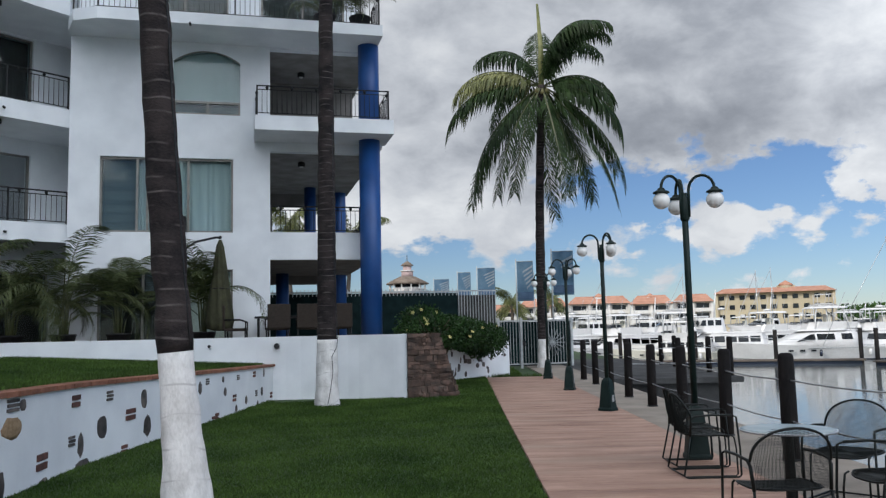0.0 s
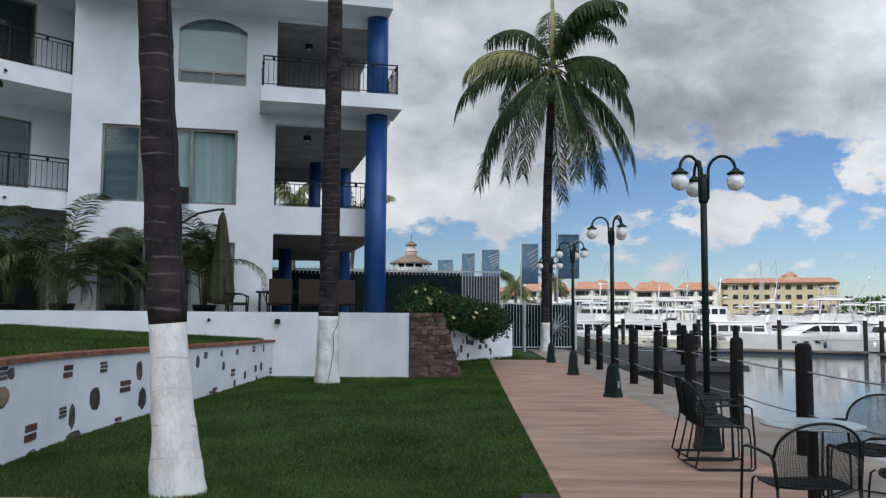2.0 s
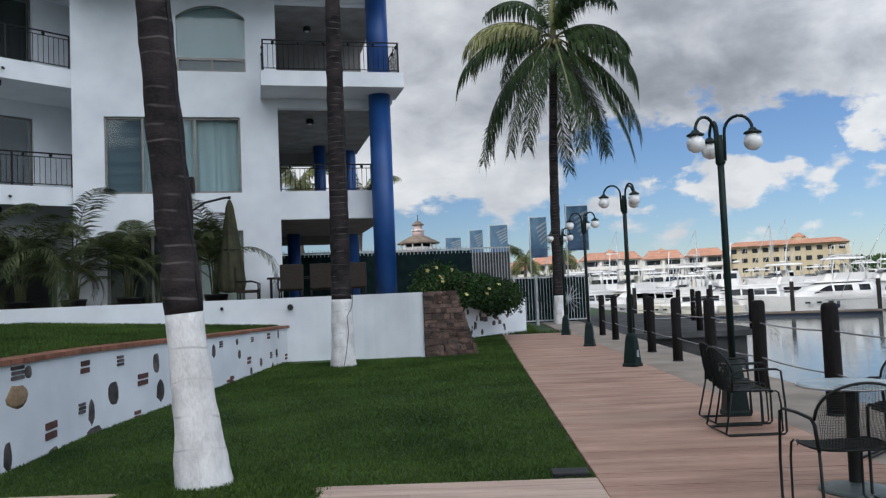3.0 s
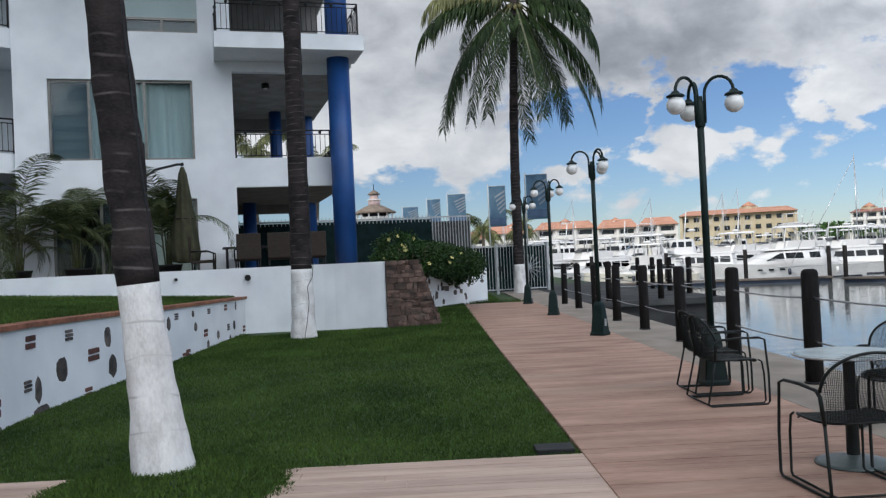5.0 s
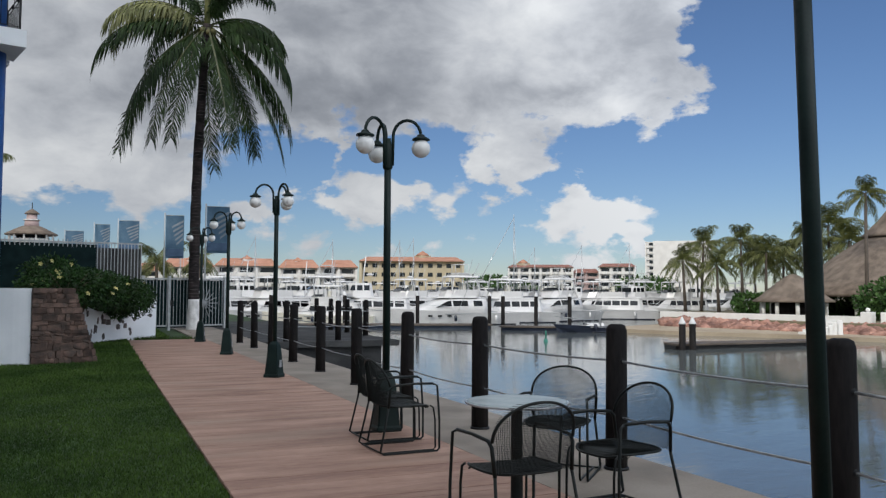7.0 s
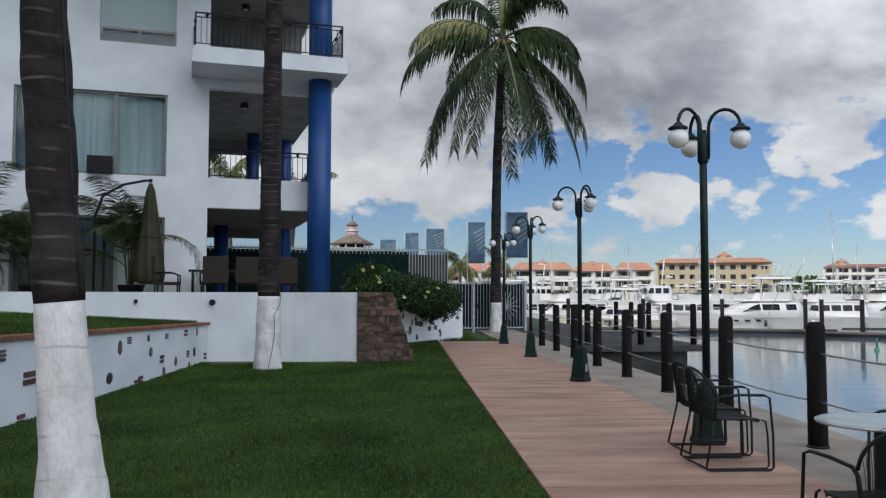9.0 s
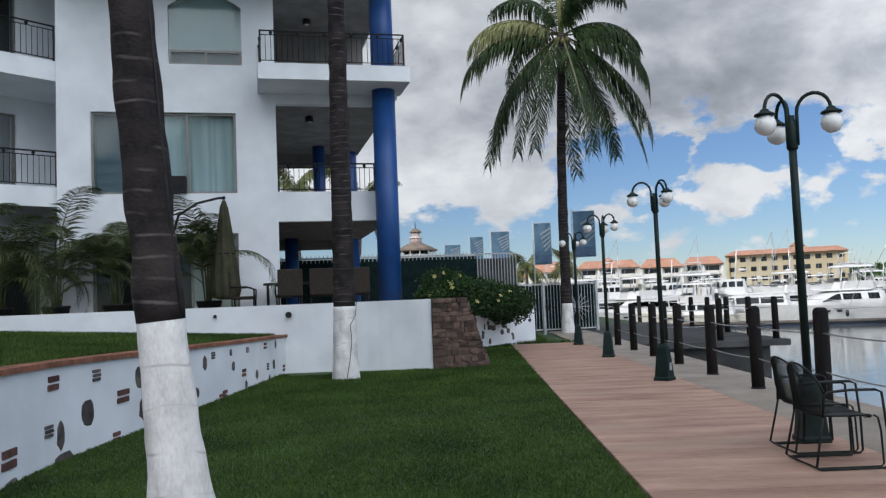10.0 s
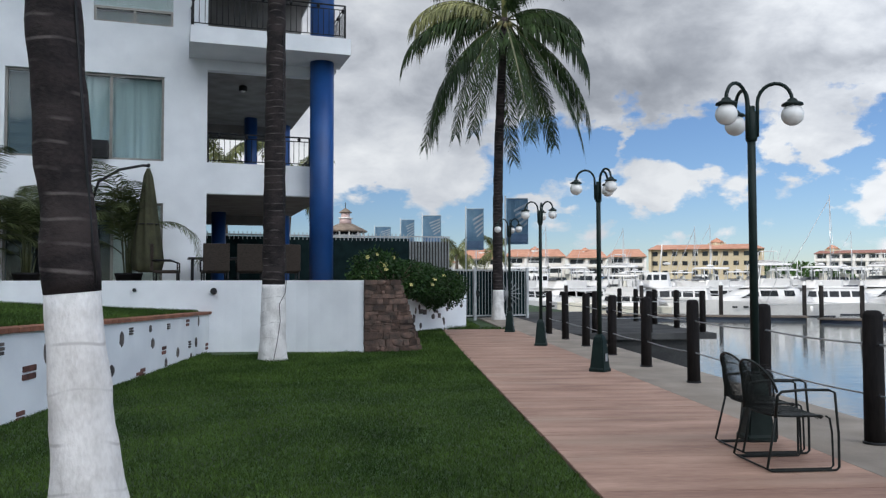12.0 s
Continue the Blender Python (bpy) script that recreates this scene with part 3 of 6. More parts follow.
part("roof", prism(B(), [(-13, 19.3), (-4.5, 21.5), (4.0, 21.5), (4.0, 30.5), (-13, 30.5)], 13.2, 13.6), STUCCO, house)
part("back_wall", box(B(), -13, 0.62, 30.2, 30.5, 0.9, 13.2), STUCCO, house)
# unseen tall block, added to keep the sun off lawn and facade
part("added_shade_wing", box(B(), -24, -13, -13, 30.5, -0.3, 21.5), STUCCO, house)
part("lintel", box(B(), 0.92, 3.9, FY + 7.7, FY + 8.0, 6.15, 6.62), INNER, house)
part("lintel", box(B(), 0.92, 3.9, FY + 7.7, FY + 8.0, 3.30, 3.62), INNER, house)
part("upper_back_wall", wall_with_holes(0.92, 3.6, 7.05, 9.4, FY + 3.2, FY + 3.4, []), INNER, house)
# slabs: level one flush, levels two and three oversailing
slab_one = B()
box(slab_one, 0.92, 3.38, FY + 0.004, FY + 0.25, 3.5, 4.24)
box(slab_one, 0.92, 3.95, FY + 0.25, FY + 8, 3.62, 3.95)
part("slab", slab_one, STUCCO, house)
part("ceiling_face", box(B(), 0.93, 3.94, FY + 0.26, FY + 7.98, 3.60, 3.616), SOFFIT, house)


def oversail(z0, z1, x0, x1, y0):
    bm = B()
    prism(bm, [(x0, y0), (x1, y0), (x1, FY - 0.004), (x0, FY - 0.004)], z0, z1)
    return bm


part("balcony_slab", oversail(6.70, 7.08, 0.49, 4.08, 20.6), STUCCO, house)
part("balcony_slab", box(B(), 0.92, 4.0, FY, FY + 8, 6.62, 7.06), STUCCO, house)
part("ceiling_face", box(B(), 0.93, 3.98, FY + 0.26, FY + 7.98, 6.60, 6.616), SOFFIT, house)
part("beam", box(B(), 0.92, 3.36, FY + 0.004, FY + 0.24, 6.45, 6.62), STUCCO, house)
terrace = B()
prism(terrace, [(-4.14, 21.6), (-3.9, 20.9), (-3.3, 20.6), (3.82, 20.6), (3.82, FY), (3.82, FY + 8), (-4.14, FY + 8)], 9.36, 9.66)
part("terrace_slab", terrace, STUCCO, house)
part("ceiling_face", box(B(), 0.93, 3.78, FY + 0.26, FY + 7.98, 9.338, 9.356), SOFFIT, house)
part("beam", box(B(), 0.92, 3.36, FY + 0.004, FY + 0.24, 9.31, 9.36), STUCCO, house)
for z0, z1, front in ((3.95, 4.42, [(-13, 18.2), (-9, 19.9), (-6.63, 20.9), (-5.43, 21.5), (-4.14, 22.2)]), (6.92, 7.40, [(-13, 17.2), (-9, 19.0), (-6.63, 20.28), (-5.44, 21.12), (-4.10, 22.1)]), (9.80, 10.2, [(-13, 14.4), (-7, 19.2), (-5.45, 20.6), (-4.84, 21.2), (-4.15, 21.75)])):
    part("balcony_slab", prism(B(), front + [ (-4.145, FY + 2.9), (-13, FY + 2.9)], z0, z1), STUCCO, house)


def column(x, y, z0, z1, r):
    part("column", lathe(B(), [(r, z0), (r, z1)], (x, y, 0), 28), BLUE, house, "blue painted round column")


column(3.56, 21.5, 0.9, 6.70, 0.285)
column(3.56, 21.5, 7.08, 9.36, 0.285)
column(3.62, FY + 7.4, PATIO_Z, 9.36, 0.25)
column(1.55, FY + 6.6, PATIO_Z, 3.6, 0.22)
column(2.5, FY + 6.4, 3.95, 6.6, 0.2)


def window(name, x0, x1, z0, z1, y, mullions, label, back, fill=None, glass=None):
    """A glazed opening: frame, mullions, panes, and the curtain behind them."""
    w = thing(name, label, "window", kind="structure")
    f, t = B(), 0.055
    for a, b, c, d in ((x0, x0 + t, z0, z1), (x1 - t, x1, z0, z1), (x0 + t, x1 - t, z0, z0 + t), (x0 + t, x1 - t, z1 - t, z1)):
        box(f, a, b, y + 0.08, y + 0.16, c, d)
    part("frame", f, ALU, w)
    edges = [x0 + t, *mullions, x1 - t]
    for m in mullions:
        part("mullion", box(B(), m - 0.03, m + 0.03, y + 0.075, y + 0.15, z0 + t, z1 - t), ALU, w)
    for k, (a, b) in enumerate(zip(edges, edges[1:])):
        p = part("pane", box(B(), a, b, y + 0.11, y + 0.118, z0 + t, z1 - t), glass or GLASS, w)
        p.visible_shadow = False
        kind = back[k % len(back)]
        if kind == CURTAIN:
            c = B()
            n = 40
            lo = [c.verts.new((a + (b - a) * i / n, y + 0.24 + 0.022 * math.sin(i * 0.9 + 2 * math.sin(i * 0.31)), z0 + t)) for i in range(n + 1)]
            hi = [c.verts.new((a + (b - a) * i / n, y + 0.24 + 0.010 * math.sin(i * 0.9), z1 - t)) for i in range(n + 1)]
            for i in range(n):
                c.faces.new((lo[i], lo[i + 1], hi[i + 1], hi[i])).smooth = True
            part("curtain", c, kind, w)
        else:
            part("curtain" if kind == BLIND else "pane_backing", box(B(), a, b, y + 0.22, y + 0.235, z0 + t, z1 - t), kind, w)
    return w


window("window_1", *BIG, FY, [-2.48, -2.22, -1.2], "wide bronze-framed window with pale curtains", [BLIND, CURTAIN, CURTAIN, CURTAIN])
w2 = window("window_2", ARCH[0], ARCH[1], ARCH[2], 7.78, FY, [-0.72], "arched window with a pale curtain", [BLIND])
part("pane", box(B(), ARCH[0], ARCH[1], FY + 0.11, FY + 0.118, 7.80, 9.14), GLASS, w2).visible_shadow = False
part("curtain", box(B(), ARCH[0], ARCH[1], FY + 0.22, FY + 0.24, 7.80, 9.14), CURTAIN, w2)
part("arch_trim", tube(B(), [(ARCH[0] + (ARCH[1] - ARCH[0]) * k / 20, FY + 0.02, arch_z(ARCH[0] + (ARCH[1] - ARCH[0]) * k / 20) - 0.02) for k in range(21)], 0.025, 6), ALU, w2)
# the cream panel imitates a reflection in the right-hand pane
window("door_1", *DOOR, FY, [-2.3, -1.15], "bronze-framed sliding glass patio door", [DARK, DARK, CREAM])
wing_windows = window("window_3", -10.3, -5.79, 4.4, 6.5, FY + 1.5, [-7.18], "sliding balcony door reflecting the sky", [DARK], glass=SKYGLASS), window("window_4", -10.3, -5.79, 7.40, 9.74, FY + 1.5, [-7.18], "sliding balcony door with a dark room behind", [DARK]), window("door_2", -9.4, -5.2, PATIO_Z, 3.3, FY + 1.5, [-7.3], "dark sliding door behind the plants", [DARK])
for w in wing_windows:
    w.matrix_basis = WING
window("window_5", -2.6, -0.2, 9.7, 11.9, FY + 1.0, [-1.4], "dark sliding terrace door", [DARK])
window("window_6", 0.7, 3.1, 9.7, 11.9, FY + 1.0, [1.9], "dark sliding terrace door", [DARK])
unit = thing("air_conditioner", "small black box unit on the window sill", "appliance", pose(-1.52, FY - 0.16, 4.17))
part("casing", box(B(), -0.28, 0.28, 0, 0.30, 0.06, 0.46, 0.015), BLACK, unit)
for k in range(7):
    part("slat", box(B(), -0.24, 0.24, -0.006, 0.0, 0.10 + k * 0.045, 0.13 + k * 0.045), POT, unit)


def railing(line, z, h, label):
    """Iron balustrade: posts, rails, bars and small collars, along a plan line."""
    r = thing("balcony_railing", label, "railing", kind="structure")
    pts = [Vector((x, y, 0)) for x, y in line]
    for zz, rad in ((h, 0.02), (h - 0.10, 0.012), (0.07, 0.012)):
        part("rail", tube(B(), [p + Vector((0, 0, z + zz)) for p in pts], rad, 6), BLACK, r)
    bar = mesh_of("bar", tube(B(), [(0, 0, 0.07), (0, 0, h - 0.10)], 0.008, 5), BLACK)
    post = mesh_of("post", box(B(), -0.02, 0.02, -0.02, 0.02, 0, h + 0.01), BLACK)
    collar = mesh_of("collar", lathe(B(), [(0.02, h - 0.1), (0.045, h - 0.05), (0.02, h)], (0, 0, 0), 8), BLACK)
    for a, b in zip(pts, pts[1:]):
        n = max(1, round((b - a).length / 0.125))
        for k in range(n + 1):
            p = a.lerp(b, k / n) + Vector((0, 0, z))
            if k in (0, n):
                piece("post", post, r, Matrix.Translation(p))
            elif k % 5 == 2:
                piece("collar", collar, r, Matrix.Translation(p)), piece("bar", bar, r, Matrix.Translation(p))
            else:
                piece("bar", bar, r, Matrix.Translation(p))
    return r


IRON = "black wrought iron balcony railing with thin bars"
railing([(0.55, FY - 0.02), (0.55, 20.66), (3.95, 20.66), (3.95, FY + 0.1), (3.95, FY + 3)], 7.08, 0.78, IRON)
railing([(-8.6, 19.32), (-6.6, 20.4), (-5.42, 21.22), (-4.2, 22.12)], 7.40, 0.86, IRON)
railing([(-8.6, 20.2), (-6.6, 21.02), (-5.42, 21.6), (-4.2, 22.25)], 4.42, 0.84, IRON)
railing([(-3.95, 21.2), (-3.3, 20.75), (0.0, 20.75), (3.75, 20.75), (3.75, FY)], 9.66, 0.9, IRON)
railing([(-7.4, 19.0), (-5.45, 20.72), (-4.84, 21.3), (-4.25, 21.8)], 10.2, 0.72, IRON)
railing([(0.95, FY + 0.12), (3.36, FY + 0.12)], 4.24, 0.72, IRON)
railing([(0.95, FY + 7.9), (3.8, FY + 7.9)], 3.95, 0.95, IRON)
railing([(3.85, FY + 1.0), (3.85, FY + 7.8)], 3.95, 0.95, IRON)
for x, y, z in ((1.9, 24.0, 9.338), (1.9, 24.0, 6.60), (-5.64, 20.95, 9.80), (-5.64, 21.25, 6.92), (-5.85, 21.95, 3.95)):
    lamp = thing("ceiling_lamp", "small black ceiling lamp under the balcony slab", "lamp", pose(x, y, z), "balcony ceiling lamps")
    part("body", lathe(B(), [(0.06, 0), (0.11, -0.03), (0.11, -0.14), (0.07, -0.15)], (0, 0, 0), 14), BLACK, lamp)
    part("diffuser", lathe(B(), [(0.065, -0.15), (0.05, -0.17), (0.02, -0.18)], (0, 0, 0), 12), GLOBE, lamp)
for x, y, z in ((-1.1, 20.6, 9.36), (2.2, 20.6, 6.86), (-5.44, 21.12, 7.15), (-5.43, 21.5, 4.15)):
    spout = thing("drain_spout", "short dark drain spout in the slab edge", "drain spout", pose(x, y, z), "slab drain spouts")
    part("pipe", tube(B(), [(0, 0.1, 0), (0, -0.09, -0.01)], 0.03, 8), BLACK, spout)
for x, y, z, r in ((-0.55, 19.55, 1.25, 0.04), (0.98, 19.42, 1.22, 0.07), (2.2, 19.1, 1.28, 0.04)):
    spot = thing("wall_spotlight", "small black round spotlight on the white wall", "lamp", pose(x, y - 0.02, z), "wall spotlights")
    part("housing", tube(B(), [(0, 0.02, 0), (0, -0.06, 0)], [r, r * 0.85], 14), BLACK, spot)

# ---- stone buttress and the mosaic wall ----
buttress = thing("stone_buttress", "tapering rust-brown stone pillar at the wall's end", "pillar", pose(3.83, 18.0, 0), kind="structure")
core = B()
for y0, y1, grow in ((0.05, 0.75, 0.0),):
    v = [core.verts.new(c) for c in ((0.02, y0, -0.2), (1.16, y0, -0.2), (0.70, y0, 1.44), (0.02, y0, 1.44), (0.02, y1, -0.2), (1.36, y1, -0.2), (0.88, y1, 1.44), (0.02, y1, 1.44))]
    for q in ((0, 1, 2, 3), (7, 6, 5, 4), (1, 5, 6, 2), (4, 0, 3, 7), (3, 2, 6, 7), (0, 4, 5, 1)):
        core.faces.new([v[i] for i in q])
part("core", core, MORTAR, buttress)
rng = random.Random(5)
stone_meshes = []
for k in range(6):
    bm = box(B(), -0.5, 0.5, -0.5, 0.5, -0.5, 0.5)
    bmesh.ops.bevel(bm, geom=list(bm.edges), offset=0.07, segments=1, affect="EDGES")
    for v in bm.verts:
        v.co *= 1 + 0.18 * noise.noise(v.co * 2 + Vector((k * 3.1, 0, 0)))
    stone_meshes.append(mesh_of("stone", bm, MASONRY))
round_stones = [mesh_of("stone", ball(B(), (0, 0, 0), 0.56, 2, (1, 1, 1), 0.5, 1.3 * k), MASONRY) for k in range(4)]
z = 0.0
while z < 1.40:
    h = rng.uniform(0.045, 0.15)
    x, edge = 0.0, 1.15 - 0.46 * z / 1.44
    while x < edge - 0.03:
        w = min(rng.uniform(0.06, 0.30), edge - x)
        piece("stone", round_stones[rng.randrange(4)] if rng.random() < 0.35 else stone_meshes[rng.randrange(6)], buttress, pose(x + w / 2, 0.05 + rng.uniform(-0.02, 0.01), z + h / 2, rng.uniform(-6, 6), rng.uniform(-9, 9), rng.uniform(-6, 6)) @ Matrix.Diagonal((w * 0.97, 0.045, h * rng.uniform(0.82, 1.1), 1)))
        x += w
    y = 0.12
    while y < 0.72:
        w = rng.uniform(0.12, 0.24)
        piece("stone", stone_meshes[rng.randrange(6)], buttress, pose(edge + 0.0 + y * 0.15, y + w / 2, z + h / 2, 0, 0, 0) @ Matrix.Diagonal((0.12, w * 0.95, h * 0.93, 1)))
        y += w
    z += h

mosaic = thing("mosaic_wall", "low white wall inlaid with dark stones beneath the hedge", "wall", kind="structure")
MOS = smooth_line([(4.75, 18.9), (5.3, 21.2), (6.4, 23.7), (7.6, 24.9), (8.75, 25.75)], 5)
part("wall", ribbon(B(), MOS, 0.22, -0.3, 1.13), STUCCO, mosaic)
part("end_face", box(B(), -0.12, 0.12, 0, 1.6, -0.3, 1.13), STUCCO, mosaic).matrix_basis = pose(8.72, 25.8, 0, 0, 0, 25)


def along(line, dist):
    """A place and the outward turn at a distance along a plan line."""
    for (ax, ay), (bx, by) in zip(line, line[1:]):
        step = math.hypot(bx - ax, by - ay)
        if dist <= step:
            k = dist / step
            return ax + (bx - ax) * k, ay + (by - ay) * k, math.degrees(math.atan2(by - ay, bx - ax))
        dist -= step
    return bx, by, math.degrees(math.atan2(by - ay, bx - ax))


pebbles = []
for k in range(5):
    bm = ball(B(), (0, 0, 0), 0.5, 2, (1, 0.35, 1), 0.22, k * 4.7)
    pebbles.append(bm)
pebble_meshes = [mesh_of("stone", bm, PEBBLE) for bm in pebbles]
tan_mesh = mesh_of("stone", ball(B(), (0, 0, 0), 0.5, 2, (1, 0.35, 0.8), 0.35, 2.2), TANSTONE)
brick_mesh = mesh_of("brick", box(B(), -0.5, 0.5, -0.5, 0.5, -0.5, 0.5, 0.05), BRICK)
pale_brick_mesh = mesh_of("brick", box(B(), -0.5, 0.5, -0.5, 0.5, -0.5, 0.5, 0.05), PEBBLE)
rng = random.Random(11)
length = sum(math.hypot(b[0] - a[0], b[1] - a[1]) for a, b in zip(MOS, MOS[1:]))
for k in range(34):
    x, y, turn = along(MOS, 4.4 + rng.uniform(0, length - 4.5))
    s = rng.uniform(0.10, 0.18)
    me = rng.choice(pebble_meshes) if rng.random() < 0.65 else pale_brick_mesh
    piece("stone", me, mosaic, pose(x, y, rng.uniform(0.12, 1.02), 0, rng.uniform(-20, 20), turn) @ Matrix.Diagonal((s * rng.uniform(0.8, 1.5), 0.05, s, 1)))


def ret_stone(dist, up_, kind, w, h, tilt=0.0):
    w, h = w * 1.15, h * 1.15
    x, y, turn = along(RET, dist)
    m = pose(x, y, up_, 0, tilt, turn)
    if kind == "stone":
        piece("stone", pebble_meshes[int(dist * 7) % 5], retaining, m @ Matrix.Diagonal((w, 0.08, h, 1)))
    elif kind == "tan":
        piece("stone", tan_mesh, retaining, m @ Matrix.Diagonal((w, 0.09, h, 1)))
    else:
        me, n = (brick_mesh, 2) if kind == "brick" else (pale_brick_mesh, 3)
        for k in range(n):
            hh = h / n
            piece("brick", me, retaining, m @ pose(0.01 * (k % 2), 0, -h / 2 + hh * (k + 0.5)) @ Matrix.Diagonal((w, 0.035, hh * 0.72, 1)))


ret_stone(7.16, 0.84, "pale", 0.20, 0.12)
ret_stone(7.38, 0.83, "stone", 0.14, 0.11)
ret_stone(7.16, 0.62, "tan", 0.36, 0.24)
ret_stone(6.97, 0.10, "stone", 0.13, 0.24)
ret_stone(7.89, 0.19, "brick", 0.24, 0.17)
ret_stone(9.02, -0.04, "stone", 0.37, 0.16)
ret_stone(7.96, -0.04, "stone", 0.24, 0.09)
ret_stone(8.80, 0.75, "brick", 0.19, 0.14)
ret_stone(9.75, 0.74, "pale", 0.15, 0.12)
ret_stone(9.55, 0.37, "stone", 0.26, 0.26)
ret_stone(8.96, 0.22, "stone", 0.14, 0.26)
ret_stone(8.70, 0.30, "pale", 0.14, 0.11)
ret_stone(10.41, 0.44, "brick", 0.26, 0.15)
ret_stone(10.87, 0.62, "stone", 0.19, 0.25)
ret_stone(11.00, 0.22, "stone", 0.24, 0.27)
ret_stone(10.22, -0.00, "brick", 0.15, 0.11)
ret_stone(11.11, -0.08, "pale", 0.25, 0.10)
ret_stone(12.85, 0.19, "stone", 0.22, 0.15)
ret_stone(13.98, 0.00, "brick", 0.24, 0.11)
ret_stone(13.23, 0.60, "stone", 0.16, 0.20)
ret_stone(13.59, 0.69, "pale", 0.13, 0.10)
ret_stone(14.49, 0.68, "stone", 0.12, 0.11)
ret_stone(15.47, 0.66, "pale", 0.13, 0.09)
ret_stone(16.72, 0.66, "brick", 0.16, 0.12)
ret_stone(17.57, 0.65, "stone", 0.10, 0.18)
ret_stone(14.62, 0.44, "stone", 0.16, 0.15)
ret_stone(15.21, 0.28, "brick", 0.18, 0.13)
ret_stone(16.09, 0.17, "stone", 0.17, 0.16)
ret_stone(16.89, 0.25, "pale", 0.12, 0.12)
ret_stone(17.39, 0.26, "stone", 0.16, 0.18)
ret_stone(18.23, 0.11, "brick", 0.15, 0.13)
ret_stone(17.02, -0.01, "stone", 0.14, 0.17)
ret_stone(14.12, 0.03, "brick", 0.17, 0.13)
ret_stone(15.36, 0.06, "stone", 0.14, 0.14)
# brick coping on the retaining wall
cap_mesh = mesh_of("brick", box(B(), -0.5, 0.5, -0.5, 0.5, -0.5, 0.5, 0.04), BRICKCAP)
total = sum(math.hypot(b[0] - a[0], b[1] - a[1]) for a, b in zip(RET, RET[1:]))
k = 0.0
while k < total - 0.1:
    x, y, turn = along(RET, k + 0.12)
    piece("brick", cap_mesh, retaining, pose(x, y, ret_top(x, y) - 0.022, 0, 0, turn) @ pose(0, 0.12, 0) @ Matrix.Diagonal((0.235, 0.34, 0.055, 1)))
    k += 0.24

# ---- promenade posts, cables, street lamps ----
POST_S = [6.64 + 2.16 * k for k in range(-4, 9)]
POST_D = 3.79


def timber_post(d, s, h=1.15):
    p = thing("timber_post", "dark weathered round timber post on the quay", "post", PROM @ pose(d, s, 0), "quay posts")
    part("shaft", lathe(B(), [(0.088, 0), (0.086, h * 0.5), (0.083, h - 0.05), (0.072, h - 0.015), (0.045, h)], (0, 0, 0), 16), POST, p)
    part("foot_ring", lathe(B(), [(0.10, 0), (0.10, 0.018), (0.088, 0.022)], (0, 0, 0), 16), BLACK, p)
    for z in (0.86, 0.42):
        part("cable_eye", tube(B(), [(0.0, -0.095, z), (0, 0.095, z)], 0.02, 8), BLACK, p)
    return p


def post_d(s):
    return POST_D + (0.17 if s < 8 else 0.0)


first = timber_post(post_d(POST_S[0]), POST_S[0])
for s in POST_S[1:]:
    copy_thing(first, PROM @ pose(post_d(s), s, 0, 0, random.uniform(-0.8, 0.8), random.uniform(0, 3)))
PIER_POSTS = [(5.1, 24.1), (6.6, 24.1), (8.1, 24.1), (8.1, 26.2), (8.1, 28.3), (8.1, 30.4), (8.1, 32.5)]
for d, s in PIER_POSTS:
    copy_thing(first, PROM @ pose(d, s, 0))


def cable(a, b, z):
    c = thing("rope_cable", "grey steel cable slung between timber posts", "cable", group="quay cables")
    pts = []
    for k in range(9):
        t = k / 8
        p = a.lerp(b, t)
        p.z = z - 0.022 * 4 * t * (1 - t)
        pts.append(p)
    part("strand", tube(B(), pts, 0.0095, 6), CABLE, c)


for s0, s1 in zip(POST_S, POST_S[1:]):
    for z in (0.86, 0.42):
        cable(prom(post_d(s0), s0), prom(post_d(s1), s1), z)
for (d0, s0), (d1, s1) in zip(PIER_POSTS, PIER_POSTS[1:]):
    for z in (0.86, 0.42):
        cable(prom(d0, s0), prom(d1, s1), z)


